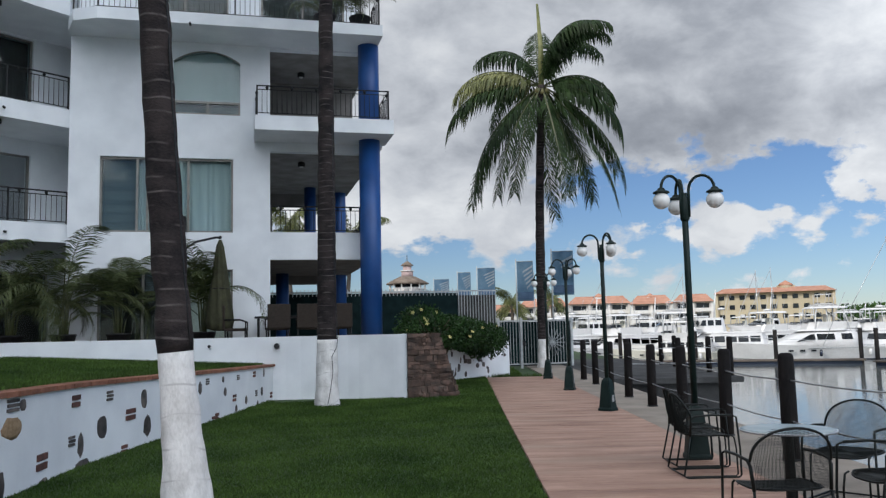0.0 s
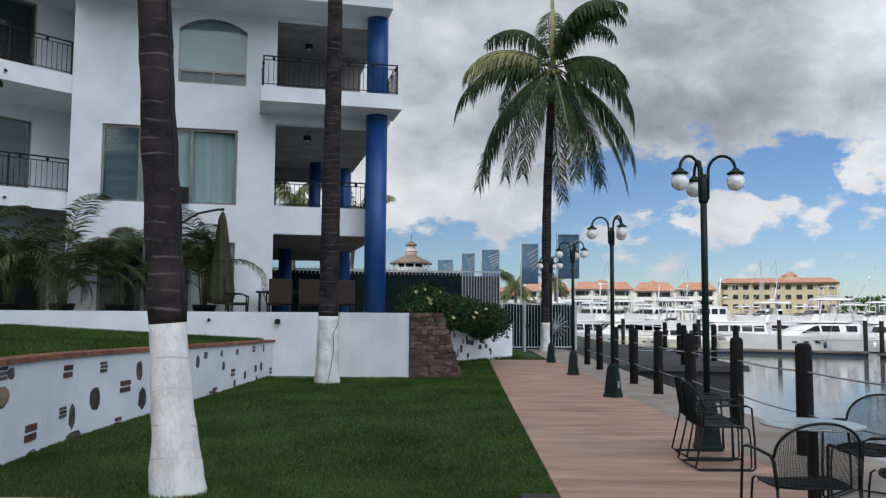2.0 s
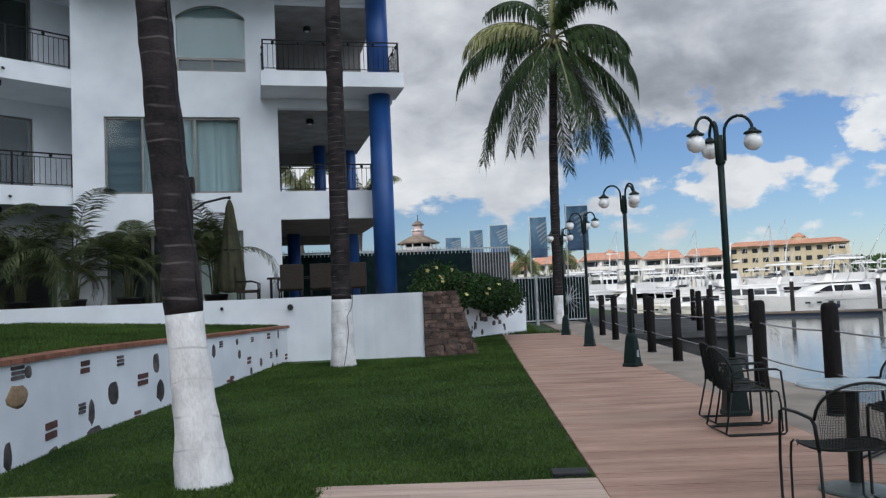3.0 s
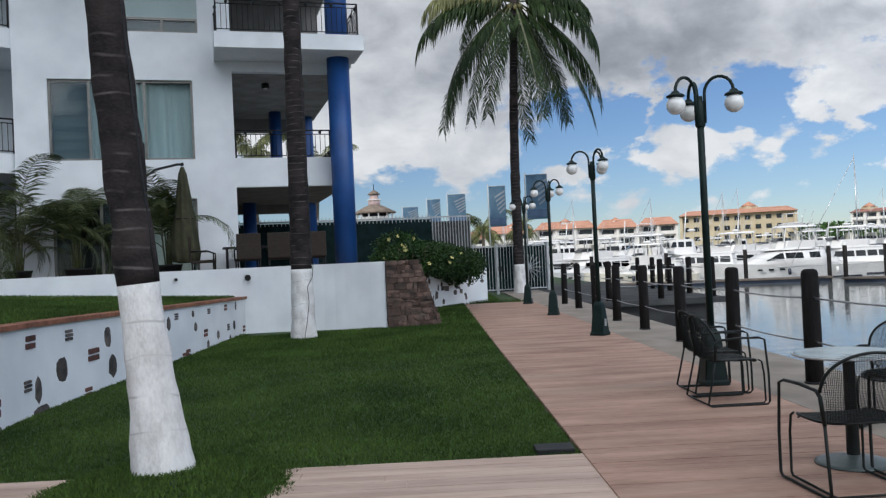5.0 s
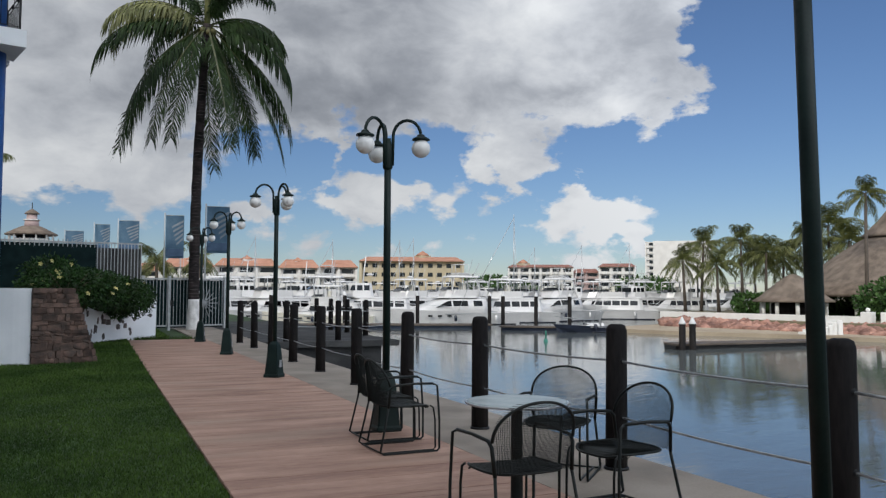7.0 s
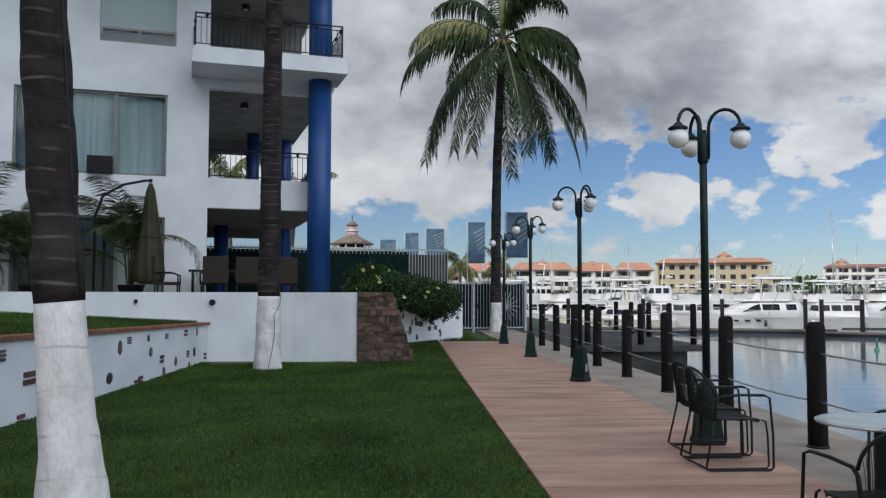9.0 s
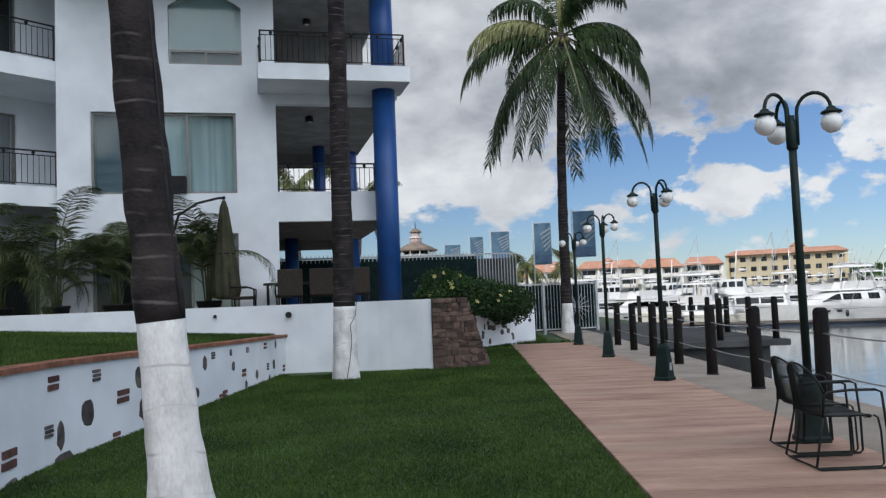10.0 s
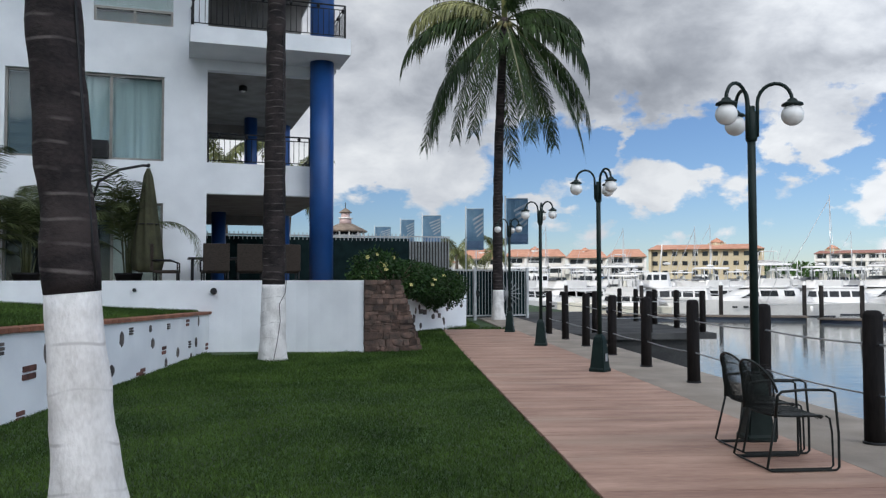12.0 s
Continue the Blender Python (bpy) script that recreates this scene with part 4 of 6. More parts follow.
def street_lamp(d, s, turn):
    """Cast pedestal, slim pole, three swan-neck arms with hanging opal globes."""
    lamp = thing("street_lamp", "dark green street lamp with three opal globes", "street lamp", PROM @ pose(d, s, 0, 0, 0, turn), "promenade lamps")
    foot = lathe(B(), [(0.185, 0), (0.185, 0.04), (0.165, 0.06), (0.118, 0.46), (0.10, 0.53), (0.06, 0.58)], (0, 0, 0), 4, False)
    bmesh.ops.rotate(foot, verts=foot.verts, matrix=Matrix.Rotation(radians(45), 3, "Z"))
    bmesh.ops.bevel(foot, geom=[e for e in foot.edges if abs(e.verts[0].co.z - e.verts[1].co.z) > 0.02], offset=0.012, segments=2, affect="EDGES")
    part("pedestal", foot, GREEN, lamp)
    part("access_plate", box(B(), -0.035, 0.035, -0.118, -0.108, 0.16, 0.28, 0.003), CABLE, lamp)
    part("pole", tube(B(), [(0, 0, 0.5), (0, 0, 2.0), (0, 0, 2.98)], [0.038, 0.036, 0.035], 14), GREEN, lamp)
    part("collar", lathe(B(), [(0.042, 2.66), (0.052, 2.68), (0.052, 2.90), (0.04, 2.93), (0.015, 2.95)], (0, 0, 0), 14), GREEN, lamp)
    for k in range(3):
        a = radians(120 * k)
        ux, uy = math.cos(a), math.sin(a)
        arm = [(ux * 0.05, uy * 0.05, 2.70), (ux * 0.055, uy * 0.055, 2.95)]
        arm += [(ux * (0.20 - 0.145 * math.cos(q)), uy * (0.20 - 0.145 * math.cos(q)), 3.0 + 0.165 * math.sin(q)) for q in [math.pi * i / 10 for i in range(11)]]
        arm.append((ux * 0.345, uy * 0.345, 2.98))
        r = part("arm", tube(B(), arm, 0.017, 8), GREEN, lamp)
        part("cap", lathe(B(), [(0.02, 3.02), (0.038, 3.01), (0.042, 2.995), (0.088, 2.972), (0.094, 2.957), (0.07, 2.95)], (ux * 0.345, uy * 0.345, 0), 18), GREEN, r)
        part("globe", ball(B(), (ux * 0.345, uy * 0.345, 2.87), 0.096, 3), GLOBE, r, "white opal glass globe")
    return lamp


LAMP_TURN = (80, 90, 50, 72, 72)
for s, turn in zip((3.51, 9.05, 14.64, 19.86, 24.8), LAMP_TURN):
    post = street_lamp(2.85 if s > 4 else 2.76, s, turn)
    if s < 4:
        # the nearest one stands slightly out of plumb
        m = post.matrix_basis.copy()
        post.matrix_basis = Matrix.Translation(m.translation) @ Matrix.Rotation(radians(1.1), 4, (-0.84, -0.55, 0)) @ m.to_3x3().to_4x4()

# ---- palms ----


def frond_mesh(name, length, lift, droop, leaflets, leaf_len, hang, mat, seed, width=0.035):
    """One feather leaf: an arching stalk with drooping leaflets on both sides, base at the origin, growing along +x."""
    rng = random.Random(seed)
    n = 26
    pts, a = [Vector((0, 0, 0))], radians(lift)
    for k in range(n):
        a -= radians(droop) / n * (0.5 + 1.0 * k / n)
        pts.append(pts[-1] + Vector((math.cos(a), 0, math.sin(a))) * length / n)
    verts, faces, index = [], [], []
    for side in (-1, 1):
        for i in range(leaflets):
            t = 0.10 + 0.90 * (i + rng.random()) / leaflets
            f = t * n
            k = min(int(f), n - 1)
            base = pts[k].lerp(pts[k + 1], f - k)
            way = (pts[k + 1] - pts[k]).normalized()
            span = leaf_len * (0.45 + 0.55 * math.sin(math.pi * min(1, 0.12 + t * 0.80))) * rng.uniform(0.8, 1.1)
            out = Vector((0, side, 0)) * rng.uniform(0.55, 0.95) + way * rng.uniform(0.45, 0.8) + Vector((0, 0, -hang * rng.uniform(0.3, 0.8)))
            out.normalize()
            tip_way = (out + Vector((0, 0, -hang * rng.uniform(0.9, 1.7)))).normalized()
            mid_p, wide = base + out * span * 0.5, way * width * rng.uniform(0.7, 1.1)
            tip = mid_p + tip_way * span * 0.5
            o = len(verts)
            verts += [base - wide * 0.3, base + wide * 0.3, mid_p + wide * 0.5, mid_p - wide * 0.5, tip]
            faces += [(o, o + 1, o + 2, o + 3), (o + 3, o + 2, o + 4)]
            index += [0, 0]
    # the stalk, a three-sided taper
    for k in range(n + 1):
        r = 0.024 * (length / 3) * (1 - 0.85 * k / n)
        verts += [pts[k] + Vector((0, r, r * 0.5)), pts[k] + Vector((0, -r, r * 0.5)), pts[k] + Vector((0, 0, -r))]
    o = len(verts) - 3 * (n + 1)
    for k in range(n):
        for j in range(3):
            faces.append((o + 3 * k + j, o + 3 * k + (j + 1) % 3, o + 3 * k + 3 + (j + 1) % 3, o + 3 * k + 3 + j))
            index.append(1)
    return tri_mesh(name, [tuple(v) for v in verts], faces, [mat, STALK], index)


# lift at the base and how far each leaf arches over
COCO = {lift: [frond_mesh("frond", size, lift, droop, 118, 0.78, hang, FROND, 30 + lift + j, 0.045) for j, size in enumerate((3.9, 3.5) if lift < -20 else (3.3, 2.9))]
        for lift, droop, hang in ((80, 70, 0.9), (84, 118, 1.5), (55, 120, 1.3), (30, 118, 1.6), (5, 95, 1.6), (-30, 58, 1.3), (-52, 34, 1.1))}
COCOYELLOW = frond_mesh("frond", 3.1, 38, 120, 100, 0.8, 1.4, YELLOWFROND, 7, 0.045)


def trunk_tube(bm, base, top, r0, r1, flare, z0, z1, bend=0.0, n=20, seed=1.0):
    """A slightly bowed, ringed trunk between two heights."""
    pts, radii = [], []
    steps = max(6, int((z1 - z0) / 0.09))
    for k in range(steps + 1):
        z = z0 + (z1 - z0) * k / steps
        t = z / top[2]
        p = Vector(base).lerp(Vector(top), t)
        p.x += bend * math.sin(math.pi * t)
        p.z = z
        ring = 1 + 0.022 * math.sin(z * 34 + seed) * (1 if k % 2 else -0.6) + 0.03 * noise.noise(Vector((seed, 0, z * 3)))
        radii.append((r0 + (r1 - r0) * t + flare * math.exp(-z * 2.5)) * ring)
        pts.append(p)
    tube(bm, pts, radii, n)
    for v in bm.verts:
        v.co += Vector((noise.noise(v.co * 5 + Vector((seed, 0, 0))), noise.noise(v.co * 5 + Vector((0, seed, 0))), 0)) * 0.018
    return bm


def coconut_palm(x, y, top, r0, r1, flare, white, label, fronds, bend=0.0, scale=1.0, seed=1):
    palm = thing("coconut_palm", label, "palm tree", pose(x, y, 0))
    part("limewashed_foot", trunk_tube(B(), (0, 0, 0), top, r0 + 0.004, r1, flare, -0.06, white, bend, 24, seed), LIME, palm, "white limewashed foot of the trunk")
    part("trunk", trunk_tube(B(), (0, 0, 0), top, r0, r1, flare, white, top[2] + 0.1, bend, 24, seed), BARK, palm)
    rng = random.Random(seed)
    for lift, turns in fronds:
        for turn in turns:
            me = COCOYELLOW if lift == 99 else rng.choice(COCO[lift])
            k = scale * rng.uniform(0.92, 1.08) * (1.08 if lift < 10 else 1.0)
            piece("frond", me, palm, pose(top[0], top[1], top[2], 0, rng.uniform(-7, 7), turn) @ pose(0.06, 0, 0.05, rng.uniform(-12, 12), 0, 0) @ Matrix.Diagonal((k, k, k, 1)))
    part("spear_leaf", tube(B(), [(top[0], top[1], top[2]), (top[0] + 0.03, top[1], top[2] + 1.2 * scale), (top[0] - 0.06, top[1], top[2] + 2.6 * scale)], [0.13, 0.11, 0.05], 8), YELLOWFROND, palm, "pale unopened spear leaf")
    for k in range(7):
        a = k * 0.9
        part("coconut", ball(B(), (top[0] + 0.26 * math.cos(a), top[1] + 0.26 * math.sin(a), top[2] - 0.18 - 0.08 * (k % 2)), 0.12, 1, (0.85, 0.85, 1.1)), NUT, palm)
    return palm


FULL = [(80, (20, 110, 200, 290)), (55, (0, 70, 140, 215, 300)), (30, (30, 95, 160, 235, 330)), (5, (10, 60, 120, 180, 250, 310)), (-30, (40, 100, 150, 210, 270, 340))]
coconut_palm(-0.2, 6.35, (-0.44, 0.0, 9.1), 0.137, 0.10, 0.10, 1.352, "coconut palm with limewashed foot on the lawn", FULL, -0.11, 1.0, 3)
coconut_palm(1.93, 17.2, (0.05, 0.0, 11.8), 0.22, 0.125, 0.05, 1.36, "coconut palm with limewashed foot by the white wall", FULL, 0.0, 0.75, 5)
# lift 99 marks left-hand leaves given the yellow, sun-coloured mesh
PROMPALM = [(80, (62,)), (84, (-6, -26, -50, 20, 140)), (30, (-22, -8, 75, 110)), (99, (158, 168, 148)), (5, (170, -28, 60)), (-30, (172, 186, -16, -2, 30, 120)), (-52, (203, 225, 258, 296, 326, 80, 20))]
coconut_palm(11.75, 30.4, (0.30, 0.0, 11.3), 0.20, 0.15, 0.07, 1.10, "tall coconut palm beside the gate", PROMPALM, -0.12, 1.36, 8)
wire = thing("trunk_cable", "thin grey electric cable stapled up the palm trunk", "cable")
part("strand", tube(B(), [(1.91, 16.93, 0.0), (1.98, 16.94, 0.35), (2.03, 16.96, 0.7), (2.01, 16.97, 1.0), (2.12, 17.0, 1.2), (2.15, 17.05, 1.45), (2.08, 17.03, 3.0), (2.07, 17.05, 6)], 0.006, 6), BLACK, wire)
wire = thing("trunk_cable", "black cable running up the dark palm trunk", "cable")
part("strand", tube(B(), [(-0.2 - 0.0484 * z - 0.11 * math.sin(math.pi * z / 9.1) + 0.115 - 0.003 * z, 6.27 + 0.003 * z, z) for z in [1.4 + 0.3 * k for k in range(24)]], 0.009, 6), BLACK, wire)

# potted areca palms and shrubs on the patio
ARECA = [frond_mesh("frond", 1.35 + 0.15 * j, 80 - 12 * j, 85 + 24 * j, 58, 0.40, 0.35, ARECALEAF, 60 + j, 0.020) for j in range(4)]


def areca(x, y, h, n, seed, pot=True, label="potted areca palm with arching fronds"):
    palm = thing("areca_palm", label, "potted palm", pose(x, y, PATIO_Z), "patio palms")
    rng = random.Random(seed)
    if pot:
        body = part("pot", lathe(B(), [(0.21, 0), (0.225, 0.05), (0.285, 0.34), (0.30, 0.34), (0.30, 0.39), (0.27, 0.39), (0.26, 0.33), (0.02, 0.33)], (0, 0, 0), 20), POT, palm, "black plastic pot")
    for k in range(n):
        a, r = rng.uniform(0, 360), rng.uniform(0.02, 0.10)
        x0, y0 = r * math.cos(radians(a)), r * math.sin(radians(a))
        z1 = h * rng.uniform(0.28, 0.62)
        part("cane", tube(B(), [(x0, y0, 0.28), (x0 * 1.8, y0 * 1.8, z1)], [0.018, 0.012], 6), STALK, palm)
        s = rng.uniform(0.75, 1.1) * h / 1.9
        piece("frond", rng.choice(ARECA), palm, pose(x0 * 1.8, y0 * 1.8, z1, 0, 0, a + rng.uniform(-40, 40)) @ Matrix.Diagonal((s, s, s, 1)))
    return palm


for k, (x, z) in enumerate(((2.35, 9.66), (3.3, 9.66))):
    g = areca(x, 21.2, 1.5, 12, 40 + k, True, 'potted palm on the upper terrace')
    g.location.z = z
for x, y, h, n, seed in ((-3.97, 21.0, 2.7, 13, 1), (-2.75, 21.2, 2.3, 17, 2), (-5.1, 20.9, 2.3, 17, 3), (-6.1, 20.7, 2.5, 18, 4), (-0.75, 21.5, 2.6, 15, 6), (-7.2, 20.6, 2.4, 16, 9)):
    areca(x, y, h, n, seed)


def leaf_cloud(name, lumps, count, size, mats, seed, flowers=0.0, shell=0.55):
    """Many small leaves scattered through the outer part of some lumps."""
    rng = np.random.default_rng(seed)
    weights = np.array([l[3] * l[4] for l in lumps])
    pick = rng.choice(len(lumps), count, p=weights / weights.sum())
    L = np.array(lumps)[pick]
    v = rng.normal(size=(count, 3))
    v /= np.linalg.norm(v, axis=1)[:, None]
    rad = (shell + (1.08 - shell) * rng.random(count) ** 0.5)[:, None]
    bump = 1 + 0.18 * np.sin(v[:, :1] * 7 + L[:, :1] * 3) * np.cos(v[:, 1:2] * 6)
    c = L[:, :3] + v * L[:, 3:6] * rad * bump
    d = v + rng.normal(size=(count, 3)) * 0.7
    d /= np.linalg.norm(d, axis=1)[:, None]
    side = np.cross(d, rng.normal(size=(count, 3)))
    side /= np.linalg.norm(side, axis=1)[:, None]
    s = (size * rng.uniform(0.6, 1.25, count))[:, None]
    pts = np.stack([c - d * s * 0.5, c + side * s * 0.28, c + d * s * 0.5, c - side * s * 0.28], 1).reshape(-1, 3)
    faces = np.arange(count * 4).reshape(-1, 4)
    return tri_mesh(name, pts.tolist(), faces.tolist(), mats)


HEDGE = [(4.75, 19.3, 1.46, 0.65, 0.6, 0.36), (5.3, 20.3, 1.42, 0.85, 0.9, 0.40), (6.1, 22.0, 1.42, 0.95, 1.1, 0.42), (6.9, 23.3, 1.30, 0.9, 1.0, 0.42), (7.4, 24.2, 1.12, 0.78, 0.8, 0.45), (5.2, 20.9, 1.50, 1.0, 0.9, 0.42), (7.3, 24.6, 1.0, 0.5, 0.5, 0.30), (4.9, 21.4, 1.7, 0.6, 0.7, 0.5)]
hedge = thing("hedge", "dense green hedge with yellow flowers above the wall", "hedge")
ob = new("foliage", leaf_cloud("foliage", HEDGE, 26000, 0.085, [LEAF], 3))
ob.parent = hedge
for x, y, z, *_ in HEDGE:
    for k in range(5):
        a = k * 1.3
        part("branch", tube(B(), [(x, y, 0.9), (x + 0.25 * math.cos(a), y + 0.25 * math.sin(a), z), (x + 0.6 * math.cos(a), y + 0.5 * math.sin(a), z + 0.3)], [0.02, 0.013, 0.005], 5), TWIG, hedge)
flower = B()
for k in range(5):
    a = k * 2 * math.pi / 5
    c, s_ = math.cos(a), math.sin(a)
    v = [flower.verts.new(p) for p in ((0, 0, 0), (0.035 * c - 0.02 * s_, 0.035 * s_ + 0.02 * c, 0.015), (0.06 * c, 0.06 * s_, 0.005), (0.035 * c + 0.02 * s_, 0.035 * s_ - 0.02 * c, 0.015))]
    flower.faces.new(v)
flower_mesh = mesh_of("flower", flower, PETAL)
rng = random.Random(2)
for k in range(22):
    x, y, z, rx_, ry_, rz_ = rng.choice(HEDGE)
    a = radians(rng.uniform(170, 340))
    q = rng.uniform(-0.35, 0.9)
    w = math.sqrt(1 - q * q)
    piece("flower", flower_mesh, hedge, pose(x + 1.04 * rx_ * w * math.cos(a), y + 1.04 * ry_ * w * math.sin(a), z + 1.04 * rz_ * q, rng.uniform(40, 110), 0, rng.uniform(-50, 40)))

# ---- chairs and tables on the promenade ----


def mesh_chair(m, label, group):
    """Garden armchair: bent tube frame on sled feet, round mesh back, mesh seat. It faces +y."""
    c = thing("garden_chair", label, "chair", m, group)
    r = 0.0095
    for sx in (-1, 1):
        x = 0.27 * sx
        side = [(x * 0.98, 0.21, 0.645), (x * 1.02, 0.25, 0.625), (x * 1.04, 0.27, 0.3), (x * 1.04, 0.27, 0.035), (x * 1.03, 0.25, 0.013), (x * 1.0, -0.24, 0.013), (x * 0.99, -0.27, 0.035), (x * 0.94, -0.225, 0.25), (x * 0.90, -0.19, 0.43)]
        part("sled_leg", tube(B(), side, r, 8), CHAIRGREEN, c)
        part("armrest", tube(B(), [(x * 0.98, 0.21, 0.645), (x * 0.99, 0.02, 0.65), (x * 0.965, -0.15, 0.635), (x * 0.95, -0.18, 0.60), (x * 0.90, -0.19, 0.43)], 0.0115, 8), CHAIRGREEN, c)
        part("seat_leg", tube(B(), [(x * 0.80, 0.21, 0.43), (x * 0.81, 0.24, 0.41), (x * 0.82, 0.255, 0.3), (x * 0.82, 0.26, 0.035), (x * 0.82, 0.24, 0.013), (x * 0.82, -0.24, 0.013)], r * 0.85, 8), CHAIRGREEN, c)
    part("floor_bar", tube(B(), [(-0.27, -0.24, 0.013), (0.27, -0.24, 0.013)], r * 0.85, 8), CHAIRGREEN, c)

    def hoop_at(q):
        """The rounded back, from one arm (0) over the top to the other (pi)."""
        return Vector((-0.257 * math.cos(q), -0.18 - 0.10 * math.sin(q), 0.63 + 0.235 * math.sin(q) ** 0.8))

    part("back_hoop", tube(B(), [hoop_at(math.pi * i / 18) for i in range(19)], r, 8), CHAIRGREEN, c)

    def seat_at(q, k=1.0):
        """A rounded square seat with its front edge rolled down."""
        cx, cy = math.cos(q), math.sin(q)
        u, v = abs(cx) ** 0.6 * math.copysign(1, cx), abs(cy) ** 0.6 * math.copysign(1, cy)
        return Vector((0.235 * u * k, 0.02 + 0.22 * v * k, 0.435 - 0.03 * max(0.0, v * k - 0.7) / 0.3 - 0.012 * (1 - k)))

    part("seat_rim", tube(B(), [seat_at(2 * math.pi * i / 32) for i in range(33)], r * 0.9, 6), CHAIRGREEN, c)
    seat = B()

    def reach(a):
        return (1 - abs(a) ** 3.33) ** 0.3
    for i in range(-17, 18):
        a = i / 18
        w = reach(a)
        tube(seat, [(0.235 * a, 0.02 - 0.22 * w, 0.435), (0.235 * a, 0.02, 0.424), (0.235 * a, 0.02 + 0.16 * w, 0.430), (0.235 * a, 0.02 + 0.22 * w, 0.408)], 0.0036, 3, False)
        tube(seat, [(-0.235 * w, 0.02 + 0.22 * a, 0.435 - 0.09 * max(0.0, a - 0.7)), (0, 0.02 + 0.22 * a, 0.425 - 0.06 * max(0.0, a - 0.7)), (0.235 * w, 0.02 + 0.22 * a, 0.435 - 0.09 * max(0.0, a - 0.7))], 0.0036, 3, False)
    tagged(part("seat", seat, CHAIRGREEN, c), kind="stuff")
    back = B()
    for i in range(-29, 30):
        top = hoop_at(math.acos(-i / 30))
        low = Vector((top.x * 0.90, -0.185 - 0.02 * (1 - (i / 30) ** 2), 0.44))
        mid = low.lerp(top, 0.5) + Vector((0, -0.012, 0))
        tube(back, [low, mid, top], 0.0015, 3, False)
    for i in range(40):
        z = 0.445 + 0.0103 * i
        k = max(0.0, (z - 0.63) / 0.235)
        w = 0.257 * math.sqrt(max(0.0, 1 - k ** 2.5)) if z > 0.63 else 0.257 * (0.90 + 0.10 * (z - 0.44) / 0.19)
        deep = -0.19 - 0.09 * (z - 0.44) / 0.42
        tube(back, [(-w, -0.185, z), (-w * 0.5, (deep - 0.185) / 2 - 0.015, z), (0, deep - 0.015, z), (w * 0.5, (deep - 0.185) / 2 - 0.015, z), (w, -0.185, z)], 0.0015, 3, False)
    tagged(part("back_mesh", back, CHAIRGREEN, c), kind="stuff")
    return c


CHAIR = "dark green wire mesh armchair"
chair = mesh_chair(pose(3.65, 4.53, 0, 0, 0, -12) @ Matrix.Diagonal((1.03, 1.01, 0.925, 1)), CHAIR + " at the round table", "chairs at the table")
for x, y, turn, label in ((5.08, 5.58, 120, CHAIR + " behind the round table"), (4.60, 4.56, 82, CHAIR + " beside the round table"), (4.64, 7.13, -103, CHAIR + " facing the water"), (4.88, 7.69, -104, CHAIR + " facing the water by the lamp"), (3.02, 2.30, -60, CHAIR + " beside the near lamp"), (3.62, 1.95, 30, CHAIR + " beside the near post")):
    tagged(copy_thing(chair, pose(x, y, 0, 0, 0, turn)), label)

table = thing("round_table", "round frosted glass pedestal table among garden chairs", "table", pose(4.02, 4.92, 0) @ Matrix.Diagonal((1, 1, 0.98, 1)))
part("tabletop", lathe(B(), [(0.30, 0.700), (0.325, 0.704), (0.33, 0.712), (0.325, 0.720), (0.30, 0.722)], (0, 0, 0), 48), TABLETOP, table)
part("rim", tube(B(), [(0.328 * math.cos(2 * math.pi * k / 48), 0.328 * math.sin(2 * math.pi * k / 48), 0.711) for k in range(49)], 0.008, 6), STEEL, table)
part("pedestal", lathe(B(), [(0.046, 0.03), (0.040, 0.06), (0.036, 0.66), (0.10, 0.69), (0.12, 0.70)], (0, 0, 0), 20), CHAIRGREEN, table)
part("base_plate", lathe(B(), [(0.23, 0), (0.23, 0.012), (0.21, 0.022), (0.09, 0.045), (0.05, 0.06)], (0, 0, 0), 36), PLATE, table, "grey-green round foot plate")
cover = thing("drain_cover", "small dark square drain cover in the lawn corner", "drain cover", PROM @ pose(0.82, 6.62, -0.03))
part("lid", box(B(), -0.14, 0.14, -0.10, 0.10, 0, 0.045, 0.008), BLACK, cover)

# ---- patio furniture ----


def wicker_chair(x, y, turn):
    c = thing("patio_chair", "brown wicker patio armchair at the patio table", "chair", pose(x, y, PATIO_Z, 0, 0, turn), "patio chairs")
    part("seat", box(B(), -0.27, 0.27, -0.25, 0.27, 0.38, 0.45, 0.02), WICKER, c)
    b = box(B(), -0.28, 0.28, -0.31, -0.25, 0.42, 1.02, 0.02)
    part("backrest", b, WICKER, c)
    for sx in (-1, 1):
        for sy in (-1, 1):
            part("leg", tube(B(), [(0.25 * sx, 0.24 * sy, 0), (0.25 * sx, 0.24 * sy, 0.40)], 0.02, 8), BLACK, c)
        part("armrest", tube(B(), [(0.28 * sx, -0.27, 0.66), (0.29 * sx, 0.1, 0.66), (0.28 * sx, 0.25, 0.60), (0.27 * sx, 0.25, 0.4)], 0.02, 8), BLACK, c)
    return c


wicker_chair(1.05, 20.5, 4)
wicker_chair(1.80, 20.55, -3)
wicker_chair(2.6, 20.55, 0)
wicker_chair(0.05, 20.9, -95)
ptable = thing("patio_table", "dark patio dining table behind the white wall", "table", pose(1.6, 21.3, PATIO_Z))
part("tabletop", box(B(), -1.1, 1.1, -0.45, 0.45, 0.70, 0.74, 0.01), BLACK, ptable)
for sx in (-1, 1):
    for sy in (-1, 1):
        part("leg", tube(B(), [(1.0 * sx, 0.38 * sy, 0), (1.0 * sx, 0.38 * sy, 0.7)], 0.025, 8), BLACK, ptable)
umbrella = thing("cantilever_umbrella", "folded olive cantilever umbrella on a curved black arm", "umbrella", pose(-0.35, 20.9, PATIO_Z))
